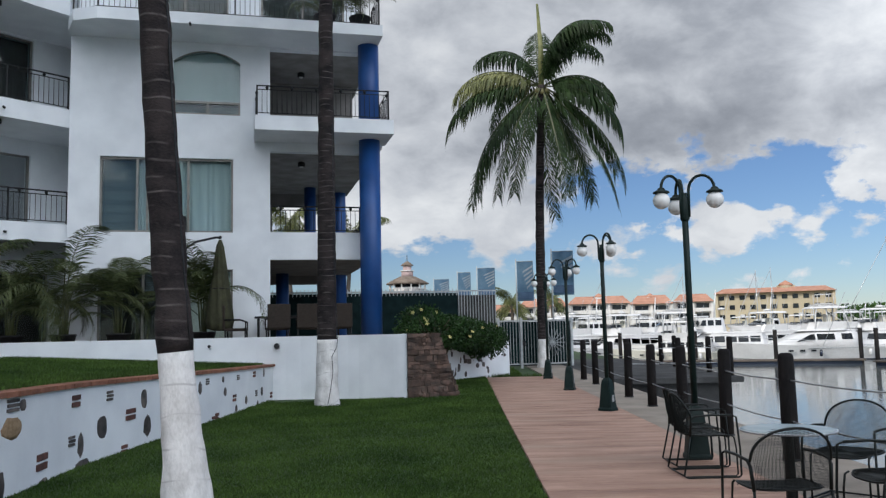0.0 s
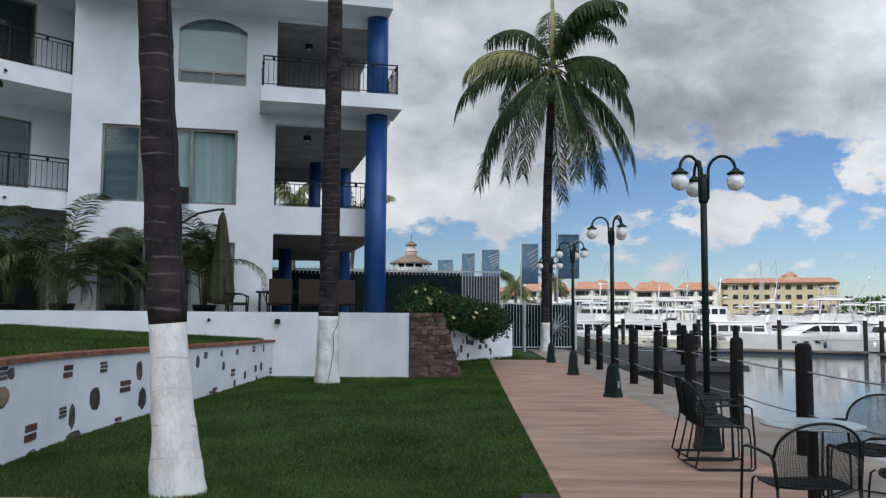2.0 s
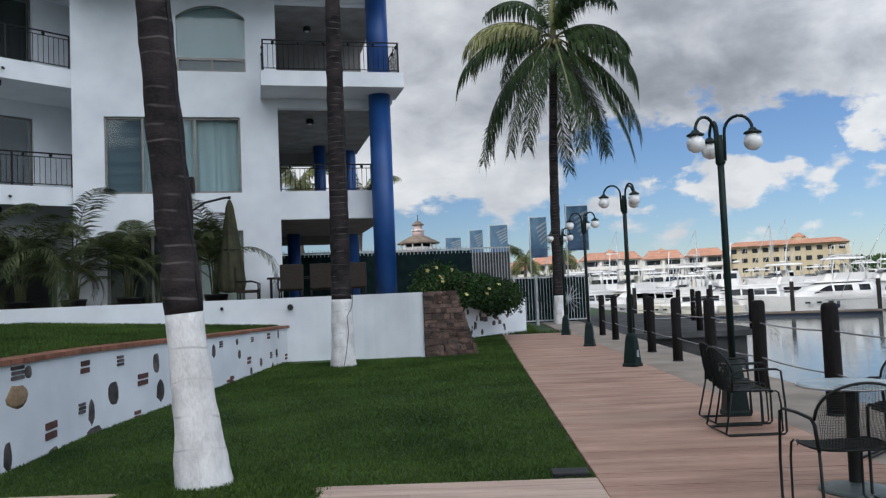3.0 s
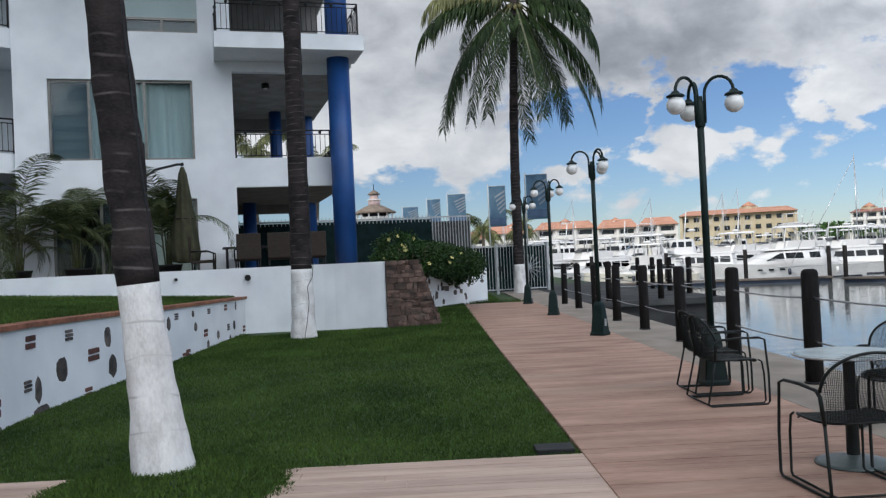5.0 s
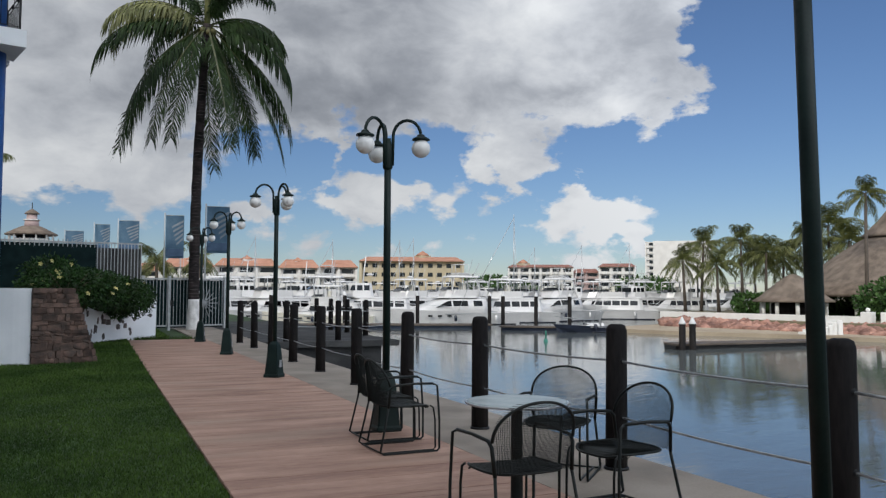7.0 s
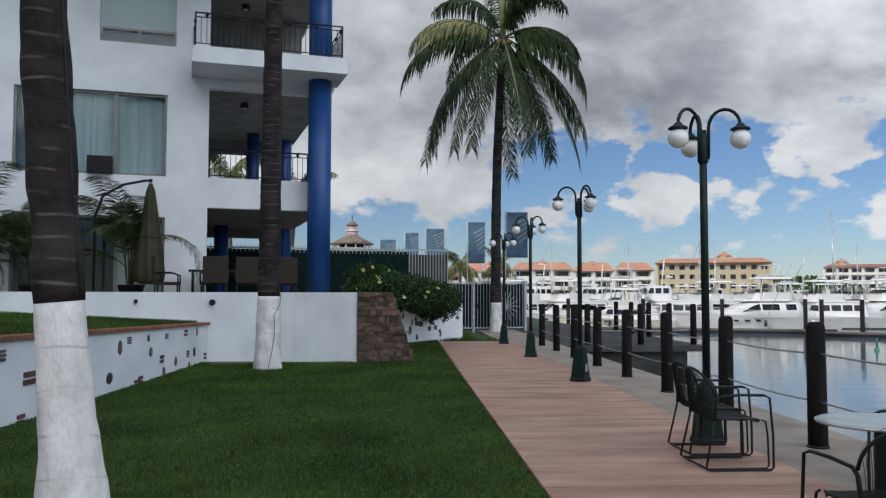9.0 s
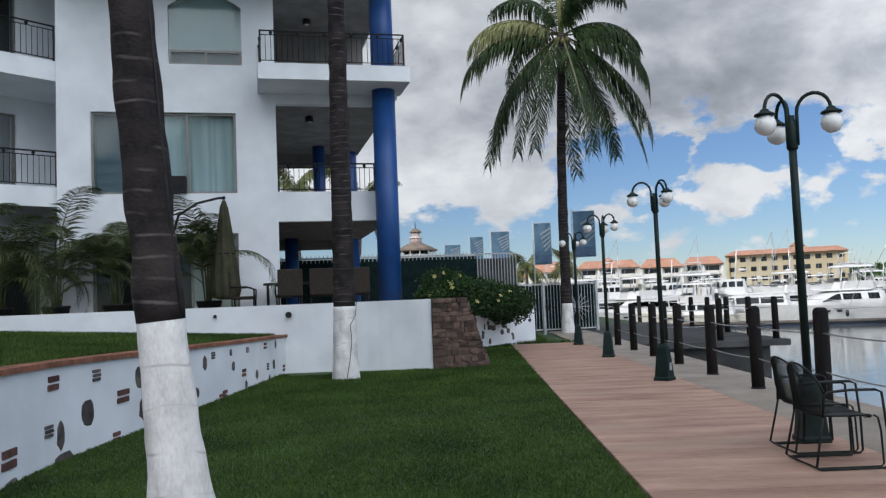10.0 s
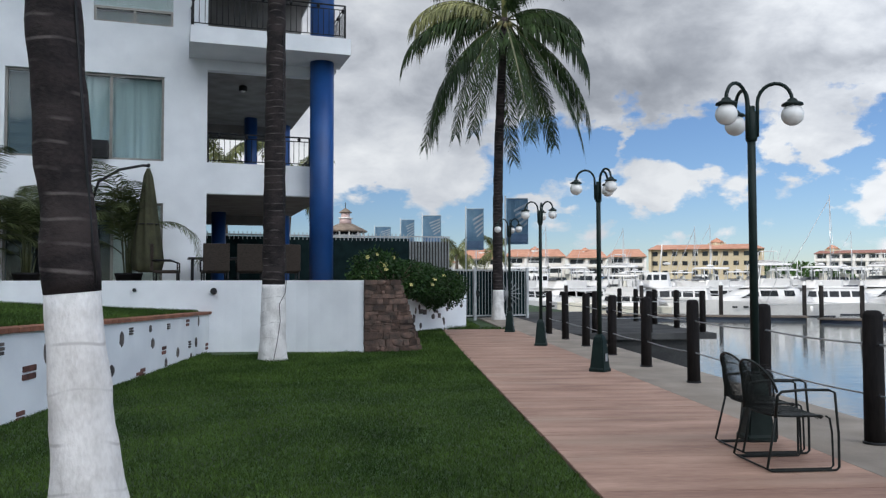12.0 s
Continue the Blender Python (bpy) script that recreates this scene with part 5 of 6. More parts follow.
part("base", box(B(), -1.35, -0.95, -0.3, 0.3, 0, 0.07, 0.01), BLACK, umbrella)
part("arm", tube(B(), [(-1.15, 0, 0.05), (-1.15, 0, 1.9), (-1.0, 0, 2.35), (-0.6, 0, 2.62), (-0.1, 0, 2.74), (0.02, 0, 2.72)], 0.03, 10), BLACK, umbrella)
canopy = lathe(B(), [(0.03, 2.68), (0.09, 2.5), (0.14, 2.1), (0.19, 1.6), (0.25, 1.1), (0.29, 0.62), (0.26, 0.45), (0.12, 0.40)], (0, 0, 0), 26)
for v in canopy.verts:
    k = 1 + 0.22 * math.sin(8 * math.atan2(v.co.y, v.co.x) + v.co.z * 2)
    v.co.x, v.co.y = v.co.x * k, v.co.y * k
part("canopy", canopy, CANVAS, umbrella)
part("finial", ball(B(), (0, 0, 2.74), 0.045, 2), BLACK, umbrella)
part("strap", tube(B(), [(0.225 * math.cos(a), 0.225 * math.sin(a), 1.45) for a in [2 * math.pi * k / 16 for k in range(17)]], 0.015, 6), BLACK, umbrella)

# ---- fences, gate and banners ----
FENCE_Y = 31.0
fence = thing("mesh_fence", "tall fence hung with dark green shade cloth", "fence", kind="structure")
part("cloth", box(B(), 0.5, 8.46, FENCE_Y, FENCE_Y + 0.03, -0.1, 3.0), MESHCLOTH, fence)
part("top_rail", box(B(), 0.5, 8.46, FENCE_Y - 0.04, FENCE_Y + 0.05, 3.02, 3.08), WHITEBAR, fence)
for k in range(54):
    part("picket", box(B(), 0.55 + k * 0.148, 0.575 + k * 0.148, FENCE_Y - 0.01, FENCE_Y + 0.02, 2.9, 3.16), WHITEBAR, fence)
panel = thing("bar_fence", "fence panel of white upright bars over dark cloth", "fence", kind="structure")
bar = mesh_of("bar", box(B(), -0.012, 0.012, -0.012, 0.012, 0, 3.0), WHITEBAR)
for k in range(14):
    piece("bar", bar, panel, pose(8.50 + k * 0.116, FENCE_Y, 0.1))
for z in (0.15, 3.05):
    part("rail", box(B(), 8.46, 10.04, FENCE_Y - 0.03, FENCE_Y + 0.03, z, z + 0.05), WHITEBAR, panel)
part("cloth", box(B(), 8.48, 10.02, FENCE_Y + 0.05, FENCE_Y + 0.07, 0.0, 2.9), DIMCONCRETE, panel)
gate = thing("metal_gate", "white barred metal gate with a starburst over dark cloth", "gate", kind="structure")
for x in (10.1, 11.05, 13.2):
    part("post", box(B(), x - 0.05, x + 0.05, FENCE_Y - 0.05, FENCE_Y + 0.05, -0.1, 1.95, 0.01), WHITEBAR, gate)
gbar = mesh_of("bar", box(B(), -0.009, 0.009, -0.009, 0.009, 0, 1.72), WHITEBAR)
for k in range(24):
    piece("bar", gbar, gate, pose(10.22 + k * 0.125, FENCE_Y, 0.1))
for z in (0.1, 1.82):
    part("rail", box(B(), 10.1, 13.2, FENCE_Y - 0.025, FENCE_Y + 0.025, z, z + 0.05), WHITEBAR, gate)
part("cloth", box(B(), 10.15, 13.15, FENCE_Y + 0.04, FENCE_Y + 0.06, 0.05, 1.8), MESHCLOTH, gate)
for k in range(8):
    a = math.pi * k / 8
    part("ray", tube(B(), [(12.35 + 0.55 * math.cos(a) * j, FENCE_Y - 0.04, 0.95 + 0.55 * math.sin(a) * j) for j in (-1, 1)], 0.014, 6), WHITEBAR, gate)
part("latch", box(B(), 11.08, 11.2, FENCE_Y - 0.09, FENCE_Y - 0.04, 0.85, 1.05, 0.01), BLACK, gate)


def banner(az, dist, z0, z1, w, lean=0.0):
    """A printed banner hung from a slim white pole with a top arm."""
    b = thing("banner", "blue printed banner on a white pole above the fence", "banner", Matrix.Translation(bearing(az, dist)) @ pose(0, 0, 0, 0, lean, -az), "row of banners")
    part("pole", tube(B(), [(-w / 2 - 0.05, 0, 0), (-w / 2 - 0.05, 0, z1 + 0.12)], 0.035, 8), WHITEBAR, b)
    part("top_arm", tube(B(), [(-w / 2 - 0.05, 0, z1), (w / 2, 0, z1)], 0.018, 6), WHITEBAR, b)
    cloth = B()
    n = 10
    cols = [[cloth.verts.new((-w / 2 + w * i / n, 0.03 * math.sin(i * 0.9) * (1 - j), z1 + (z0 - z1) * j)) for j in (0, 0.5, 1)] for i in range(n + 1)]
    for p, q in zip(cols, cols[1:]):
        for j in range(2):
            cloth.faces.new((p[j], q[j], q[j + 1], p[j + 1]))
    bmesh.ops.solidify(cloth, geom=cloth.faces, thickness=0.008)
    part("cloth", cloth, FLAG, b)
    h = z1 - z0
    for k in range(5):
        print_ = B()
        x = w * (0.05 + 0.06 * k)
        v = [print_.verts.new(p) for p in ((x - 0.2 * w, -0.05, z1 - h * (0.25 + 0.10 * k)), (x - 0.2 * w, -0.05, z1 - h * (0.30 + 0.10 * k)), (w * 0.46, -0.05, z1 - h * (0.16 + 0.10 * k)), (w * 0.46, -0.05, z1 - h * (0.10 + 0.10 * k)))]
        print_.faces.new(v)
        bmesh.ops.solidify(print_, geom=print_.faces, thickness=0.004)
        part("printed_stripe", print_, FLAGPALE, b)
    part("printed_block", box(B(), -w * 0.46, w * 0.46, -0.052, -0.046, z0 + h * 0.04, z0 + h * 0.22), FLAGDARK, b)


for az, dist, lo, hi, w in ((22.77, 38.4, 3.1, 5.19, 0.98), (20.0, 43.9, 3.05, 5.22, 0.88), (17.15, 54.9, 3.9, 5.76, 1.18), (15.54, 62.8, 4.2, 6.07, 0.99), (13.89, 75.8, 4.6, 6.41, 1.4), (12.45, 86, 4.0, 5.9, 1.5)):
    banner(az, dist, lo, hi, w)

# ---- boats ----


def loft(bm, sections, close=True, smooth=False):
    """Skin a list of closed rings of points."""
    rings = [[bm.verts.new(p) for p in ring] for ring in sections]
    n = len(rings[0])
    for a, b in zip(rings, rings[1:]):
        for k in range(n):
            f = bm.faces.new((a[k], a[(k + 1) % n], b[(k + 1) % n], b[k]))
            f.smooth = smooth
    if close:
        bm.faces.new(rings[0][::-1]), bm.faces.new(rings[-1])
    bmesh.ops.recalc_face_normals(bm, faces=bm.faces)
    return bm


def hull(length, beam, free, rake=0.18):
    """A flared hull along +y (bow), waterline at z = 0."""
    rings = []
    for k in range(13):
        t = k / 12
        w = beam / 2 * (1 - max(0, (t - 0.45) / 0.55) ** 2.2) + 0.02
        h = free * (1 + 0.55 * t * t)
        keel = -0.5 + 0.5 * max(0, (t - 0.6) / 0.4)
        y = -length / 2 + length * t
        push = rake * length * max(0, (t - 0.55) / 0.45) ** 2 * 0.5
        rings.append([(-w * 0.15, y, keel), (-w * 0.72, y, keel + 0.35), (-w * 0.88, y + push * 0.4, h * 0.55), (-w, y + push, h), (w, y + push, h), (w * 0.88, y + push * 0.4, h * 0.55), (w * 0.72, y, keel + 0.35), (w * 0.15, y, keel)])
    return loft(B(), rings)


def cabin(y0, y1, w0, w1, z0, z1, front=0.8, back=0.2):
    """A tapered, rounded superstructure; front and back are how far the ends lean in."""
    rings = []
    for k in range(7):
        t = k / 6
        s = 1 - 0.18 * t * t
        w = (w0 + (w1 - w0) * t) / 2
        a, b, z = y0 + back * t, y1 - front * t, z0 + (z1 - z0) * t
        c = 0.25 * w
        rings.append([(-w, a + c, z), (-w + c, a, z), (w - c, a, z), (w, a + c, z), (w, b - 2 * c, z), (w * 0.55, b, z), (-w * 0.55, b, z), (-w, b - 2 * c, z)])
    return loft(B(), rings)


def house_windows(b, y0, y1, w0, w1, z0, z1, base, top, n, gap=0.12):
    """Separate dark panes along both sides of a deck house whose sides lean in from w0 to w1."""
    step = (y1 - y0) / n

    def half(z):
        return (w0 + (w1 - w0) * (z - base) / (top - base)) / 2 + 0.012
    for sx in (-1, 1):
        for k in range(n):
            a, c = y0 + k * step + gap / 2, y0 + (k + 1) * step - gap / 2
            slant = 0.35 * (z1 - z0) if k == n - 1 else 0.0
            g = B()
            v = [g.verts.new(p) for p in ((sx * half(z0), a, z0), (sx * half(z0), c, z0), (sx * half(z1), c - slant, z1), (sx * half(z1), a, z1))]
            g.faces.new(v)
            bmesh.ops.solidify(g, geom=g.faces, thickness=0.02)
            part("window", g, TINTED, b)


def swept_house(b, L, beam, z, hh):
    """A long rounded deck house that sweeps down to the foredeck, with curved dark side panes."""
    def rise(t):
        return hh * (1.0 if t < 0.42 else 0.5 + 0.5 * math.cos(math.pi * (t - 0.42) / 0.58))

    def half(t):
        return beam * 0.44 * (1 - 0.55 * max(0.0, (t - 0.35) / 0.65) ** 1.6)

    def at(t):
        return (-0.25 + 0.60 * t) * L

    rings = []
    for k in range(15):
        t = k / 14
        w, h = half(t), rise(t) + 0.02
        rings.append([(-w, at(t), z - 0.1), (-w * 0.95, at(t), z + h * 0.5), (-w * 0.82, at(t), z + h * 0.88), (-w * 0.5, at(t), z + h), (w * 0.5, at(t), z + h), (w * 0.82, at(t), z + h * 0.88), (w * 0.95, at(t), z + h * 0.5), (w, at(t), z - 0.1)])
    part("deck_house", loft(B(), rings, smooth=True), GEL, b)
    for sx in (-1, 1):
        for t0, t1 in ((0.06, 0.17), (0.24, 0.42), (0.44, 0.62)):
            g, cols = B(), []
            for k in range(7):
                t = t0 + (t1 - t0) * k / 6
                taper = min(1.0, (0.64 - t) / 0.16)
                lo, hi = 0.46, 0.46 + 0.36 * max(0.12, taper)
                cols.append([g.verts.new((sx * (half(t) * (0.95 - 0.13 * (q - 0.5) / 0.38) + 0.02), at(t), z + rise(t) * q)) for q in (lo, hi)])
            for p, q in zip(cols, cols[1:]):
                g.faces.new((p[0], q[0], q[1], p[1])).smooth = True
            bmesh.ops.solidify(g, geom=g.faces, thickness=0.02)
            part("window", g, TINTED, b)


def yacht(m, length, kind, label, hull_mat=GEL):
    b = thing("motor_yacht", label, "boat", m, "moored boats")
    L, beam, free = length, length * 0.30, length * 0.10
    part("hull", hull(L, beam, free), hull_mat, b)
    for sx in (-1, 1):
        part("rub_rail", tube(B(), [(sx * beam * 0.487, -0.48 * L + 0.55 * L * k / 5, free * (0.93 + 0.06 * k / 5)) for k in range(6)], 0.035, 5), STEEL, b)
        part("boot_stripe", tube(B(), [(sx * beam * 0.40, -0.47 * L + 0.5 * L * k / 5, 0.06) for k in range(6)], 0.05, 5), NAVY, b)
    z = free * 1.04
    low = kind == "low"
    y0, y1 = (-0.12, 0.16) if low else ((-0.20, 0.22) if kind == "sport" else (-0.38, 0.18))
    hh = (0.06 if low else 0.125) * L
    w0, w1 = beam * 0.84, beam * 0.68
    if kind == "sport":
        swept_house(b, L, beam, z, hh)
    else:
        part("deck_house", cabin(y0 * L, y1 * L, w0, w1, z, z + hh, 0.15 * L, 0.02 * L), GEL, b)
        house_windows(b, y0 * L + 0.05 * L, y1 * L - 0.13 * L, w0, w1, z + hh * 0.40, z + hh * 0.80, z, z + hh, 3 if low else 5)
    for x0 in () if kind == "sport" else (-0.26, 0.02):
        g = B()
        yl, yh = y1 * L - 0.15 * L * 0.36 - 0.002, y1 * L - 0.15 * L * 0.84
        v = [g.verts.new(p) for p in ((x0 * w0, yl + 0.02, z + hh * 0.36), ((x0 + 0.24) * w0, yl + 0.02, z + hh * 0.36), ((x0 + 0.24) * w1, yh + 0.02, z + hh * 0.84), (x0 * w1, yh + 0.02, z + hh * 0.84))]
        g.faces.new(v)
        bmesh.ops.solidify(g, geom=g.faces, thickness=0.02)
        part("windscreen", g, TINTED, b)
    for k in range(3):
        for sx in (-1, 1):
            part("porthole", box(B(), sx * beam * 0.455 - 0.03, sx * beam * 0.455 + 0.03, (0.02 + 0.07 * k) * L, (0.05 + 0.07 * k) * L, free * 0.72, free * 0.86), TINTED, b)
    top = z + hh
    if not low:
        part("eyebrow", cabin((y0 + 0.0) * L, (y1 - 0.12) * L, w1 * 1.06, w1 * 1.04, top + 0.004, top + 0.012 * L, 0.01 * L, 0.0), GEL, b)
        top += 0.012 * L
    if kind in ("sport", "fly"):
        part("flybridge", cabin(-0.22 * L, 0.04 * L, beam * 0.62, beam * 0.66, top, top + 0.06 * L, 0.02 * L, 0.0), GEL, b)
        part("windscreen", cabin(-0.06 * L, 0.035 * L, beam * 0.60, beam * 0.50, top + 0.06 * L, top + 0.085 * L, 0.03 * L, 0.0), TINTED, b)
        part("helm_seat", box(B(), -0.3, 0.3, -0.13 * L, -0.10 * L, top + 0.06 * L, top + 0.12 * L, 0.03), CREAMGEL, b)
        part("hard_top", cabin(-0.22 * L, 0.02 * L, beam * 0.62, beam * 0.58, top + 0.165 * L, top + 0.18 * L, 0.02 * L, 0.0), GEL, b)
        for sx in (-1, 1):
            for y in (-0.19, -0.08, 0.0):
                part("stanchion", tube(B(), [(sx * beam * 0.30, y * L, top + 0.05 * L), (sx * beam * 0.27, y * L, top + 0.17 * L)], 0.04, 6), STEEL, b)
    if kind == "sport":
        for sx in (-1, 1):
            for ya, yb in ((-0.24, -0.13), (0.03, -0.07)):
                part("tower_leg", tube(B(), [(sx * beam * 0.40, ya * L, z), (sx * beam * 0.26, (ya * 0.5 + yb * 0.5) * L, top + 0.16 * L), (sx * beam * 0.13, yb * L, top + 0.20 * L)], 0.035, 6), GEL, b)
            part("tower_brace", tube(B(), [(sx * beam * 0.34, -0.21 * L, top + 0.02 * L), (sx * beam * 0.20, -0.04 * L, top + 0.19 * L)], 0.025, 5), GEL, b)
            part("outrigger", tube(B(), [(sx * beam * 0.46, -0.02 * L, z), (sx * beam * 0.75, -0.14 * L, z + 0.42 * L)], 0.02, 5), STEEL, b)
        for k, zz in enumerate((0.185, 0.195)):
            part("tower_ring", tube(B(), [(x * beam * (0.23 - 0.04 * k), y * L, top + zz * L) for x, y in ((-1, -0.16), (-1, -0.03), (1, -0.03), (1, -0.16), (-1, -0.16))], 0.035, 5), GEL, b)
        part("tower_platform", box(B(), -beam * 0.16, beam * 0.16, -0.14 * L, -0.06 * L, top + 0.20 * L, top + 0.206 * L), GEL, b)
        part("tower_shade", box(B(), -beam * 0.13, beam * 0.13, -0.14 * L, -0.06 * L, top + 0.275 * L, top + 0.28 * L), GEL, b)
        for sx in (-1, 1):
            for y in (-0.15, -0.05):
                part("tower_post", tube(B(), [(sx * beam * 0.12, y * L, top + 0.20 * L), (sx * beam * 0.11, y * L, top + 0.276 * L)], 0.02, 5), GEL, b)
    if kind == "trawler":
        part("pilot_house", cabin(-0.12 * L, 0.08 * L, beam * 0.62, beam * 0.56, top, top + 0.12 * L, 0.02 * L, 0.02 * L), GEL, b)
        house_windows(b, -0.09 * L, 0.06 * L, beam * 0.62, beam * 0.56, top + 0.055 * L, top + 0.10 * L, top, top + 0.12 * L, 3)
        part("windscreen", box(B(), -beam * 0.24, beam * 0.24, 0.062 * L, 0.076 * L, top + 0.055 * L, top + 0.10 * L), TINTED, b)
        part("mast", tube(B(), [(0, -0.05 * L, top + 0.12 * L), (0, -0.07 * L, top + 0.36 * L)], [0.07, 0.04], 6), GEL, b)
        part("boat_deck_rail", tube(B(), [(-beam * 0.33, -0.12 * L, top + 0.06 * L), (-beam * 0.33, -0.36 * L, top + 0.06 * L), (beam * 0.33, -0.36 * L, top + 0.06 * L), (beam * 0.33, -0.12 * L, top + 0.06 * L)], 0.03, 5), STEEL, b)
        part("tender", hull(0.2 * L, 0.09 * L, 0.03 * L), GEL, b).matrix_basis = pose(0, -0.25 * L, top + 0.01 * L)
    for sx in (-1, 1):
        part("bow_rail", tube(B(), [(sx * beam * 0.46, 0.0, free * 1.1), (sx * beam * 0.45, 0.03 * L, free * 1.1 + 0.5), (sx * beam * 0.36, 0.25 * L, free * 1.3 + 0.5), (0, 0.56 * L, free * 1.5 + 0.6)], 0.025, 5), STEEL, b)
        part("antenna", tube(B(), [(sx * beam * 0.2, -0.1 * L, top + 0.05 * L), (sx * beam * 0.24, -0.16 * L, top + 0.32 * L)], 0.014, 4), STEEL, b)
        for k in range(2):
            part("fender", lathe(B(), [(0.03, 0.5), (0.11, 0.42), (0.11, 0.0), (0.03, -0.08)], (sx * (beam * 0.5 + 0.1), (-0.3 + 0.3 * k) * L, free * 0.4), 8), NAVY if k else GEL, b)
    if not low:
        part("radar", lathe(B(), [(0.18, 0), (0.28, 0.06), (0.28, 0.14), (0.1, 0.22)], (0, -0.1 * L, top + 0.185 * L), 12), GEL, b)
    return b


def sailboat(m, length, tall, label):
    b = thing("sailboat", label, "sailing boat", m, "moored boats")
    part("hull", hull(length, length * 0.24, length * 0.09), GEL, b)
    part("coach_roof", cabin(-0.2 * length, 0.18 * length, length * 0.15, length * 0.11, length * 0.095, length * 0.14, 0.08 * length), GEL, b)
    part("mast", tube(B(), [(0, 0.05 * length, length * 0.1), (0, 0.05 * length, tall)], [0.06, 0.035], 6), STEEL, b)
    part("boom", tube(B(), [(0, 0.05 * length, length * 0.22), (0, -0.4 * length, length * 0.23)], 0.09, 6), NAVY, b)
    for sx in (-1, 1):
        part("shroud", tube(B(), [(sx * length * 0.11, 0.03 * length, length * 0.1), (0, 0.05 * length, tall * 0.95)], 0.018, 4), STEEL, b)
    part("forestay", tube(B(), [(0, 0.5 * length, length * 0.15), (0, 0.05 * length, tall * 0.97)], 0.03, 4), STEEL, b)
    return b


def berth(az, dist, heading):
    return Matrix.Translation(bearing(az, dist, WATER_Z)) @ pose(0, 0, 0, 0, 0, heading)


SQUAT = Matrix.Diagonal((1.0, 1.0, 0.80, 1))


W = "white motor yacht with dark windows moored in the marina"
fly = yacht(berth(25.6, 62, 95) @ SQUAT, 10.4, "fly", W)
trawler = yacht(berth(32.0, 62, 66) @ SQUAT, 10.6, "trawler", "white trawler yacht with a tall pilot house")
sport = yacht(berth(38.3, 61.5, 74) @ SQUAT, 10.8, "sport", "white sport fishing boat with a tall tuna tower")
for az, dist, heading, source in ((22.2, 62, 100, fly), (29.0, 66, 70, sport), (35.0, 68, 85, fly), (41.5, 66, 70, fly), (43.2, 72, 100, fly), (45.4, 70, 95, sport), (48.0, 78, 75, fly), (50.8, 80, 85, trawler), (24.2, 74, 90, trawler), (21.5, 72, 120, fly), (28.2, 74, 100, trawler), (23.6, 84, 95, sport), (30.6, 86, 105, fly), (35.5, 84, 80, trawler), (33.6, 100, 90, fly), (27.0, 98, 90, sport), (37.2, 96, 95, fly), (39.8, 92, 85, sport), (42.0, 86, 60, fly),
                                  (44.0, 80, 70, fly), (46.8, 92, 60, trawler), (48.8, 78, 40, fly), (51.0, 88, 75, sport), (53.2, 80, 70, fly), (50.0, 110, 90, fly), (55.2, 95, 60, trawler), (45.6, 118, 80, sport), (57.3, 88, 60, fly), (19.0, 90, 100, fly), (41.0, 118, 80, trawler)):
    copy_thing(source, berth(az, dist, heading))
runabout = yacht(berth(48.1, 51.5, 70) @ SQUAT, 4.2, "low", "low black speedboat moored at the floating dock", NAVY)
ivory = yacht(berth(29.3, 60, 50) @ SQUAT, 8.5, "fly", "ivory motor yacht moored stern-on", CREAMGEL)
first_sail = sailboat(berth(43.3, 70, 60), 9, 9.0, "white sailing boat with furled sail and tall mast")
for az, dist, heading in ((44.6, 120, 50), (20.6, 90, 100), (36.2, 100, 70), (35.2, 104, 95), (47.8, 115, 60), (51.0, 112, 60), (25.4, 100, 90), (30.6, 105, 85)):
    copy_thing(first_sail, berth(az, dist, heading))


def floating_dock(az0, d0, az1, d1, wide, label, group=""):
    a, b = bearing(az0, d0), bearing(az1, d1)
    way = (b - a).normalized()
    side = Vector((-way.y, way.x, 0)) * wide
    d = thing("floating_dock", label, "dock", group=group)
    out = [p[:2] for p in (a, b, b + side, a + side)]
    part("deck", prism(B(), out, WATER_Z + 0.20, WATER_Z + 0.28), TEAK, d)
    part("float", prism(B(), [p[:2] for p in (a + way * 0.2 + side * 0.06, b - way * 0.2 + side * 0.06, b - way * 0.2 + side * 0.94, a + way * 0.2 + side * 0.94)], WATER_Z - 0.3, WATER_Z + 0.20), NAVY, d)
    n = max(2, int((b - a).length / 4))
    for k in range(n + 1):
        p = a.lerp(b, k / n) + side * 1.05
        pile = part("mooring_post", tube(B(), [(p.x, p.y, -3), (p.x, p.y, 1.15)], 0.13, 10), POST, d)
        part("post_cap", lathe(B(), [(0.15, 1.15), (0.13, 1.2), (0.02, 1.42)], (p.x, p.y, 0), 10), GEL, pile)


floating_dock(21, 56, 41.5, 55, 1.8, "long floating timber dock with mooring piles")
floating_dock(41.9, 52.5, 46.6, 52, 1.6, "low timber dock with mooring piles")
dk = thing("floating_dock", "weathered floating dock with two white-capped timber piles", "dock")
a, b = bearing(53.75, 36.5), bearing(63.6, 43)
side = Vector((0.55, 0.95, 0))
part("deck", prism(B(), [p[:2] for p in (a, b, b + side * 1.3, a + side * 1.3)], WATER_Z + 0.17, WATER_Z + 0.25), TEAK, dk)
part("float", prism(B(), [p[:2] for p in (a + side * 0.1, b + side * 0.1, b + side * 1.2, a + side * 1.2)], WATER_Z - 0.4, WATER_Z + 0.17), BLACK, dk)
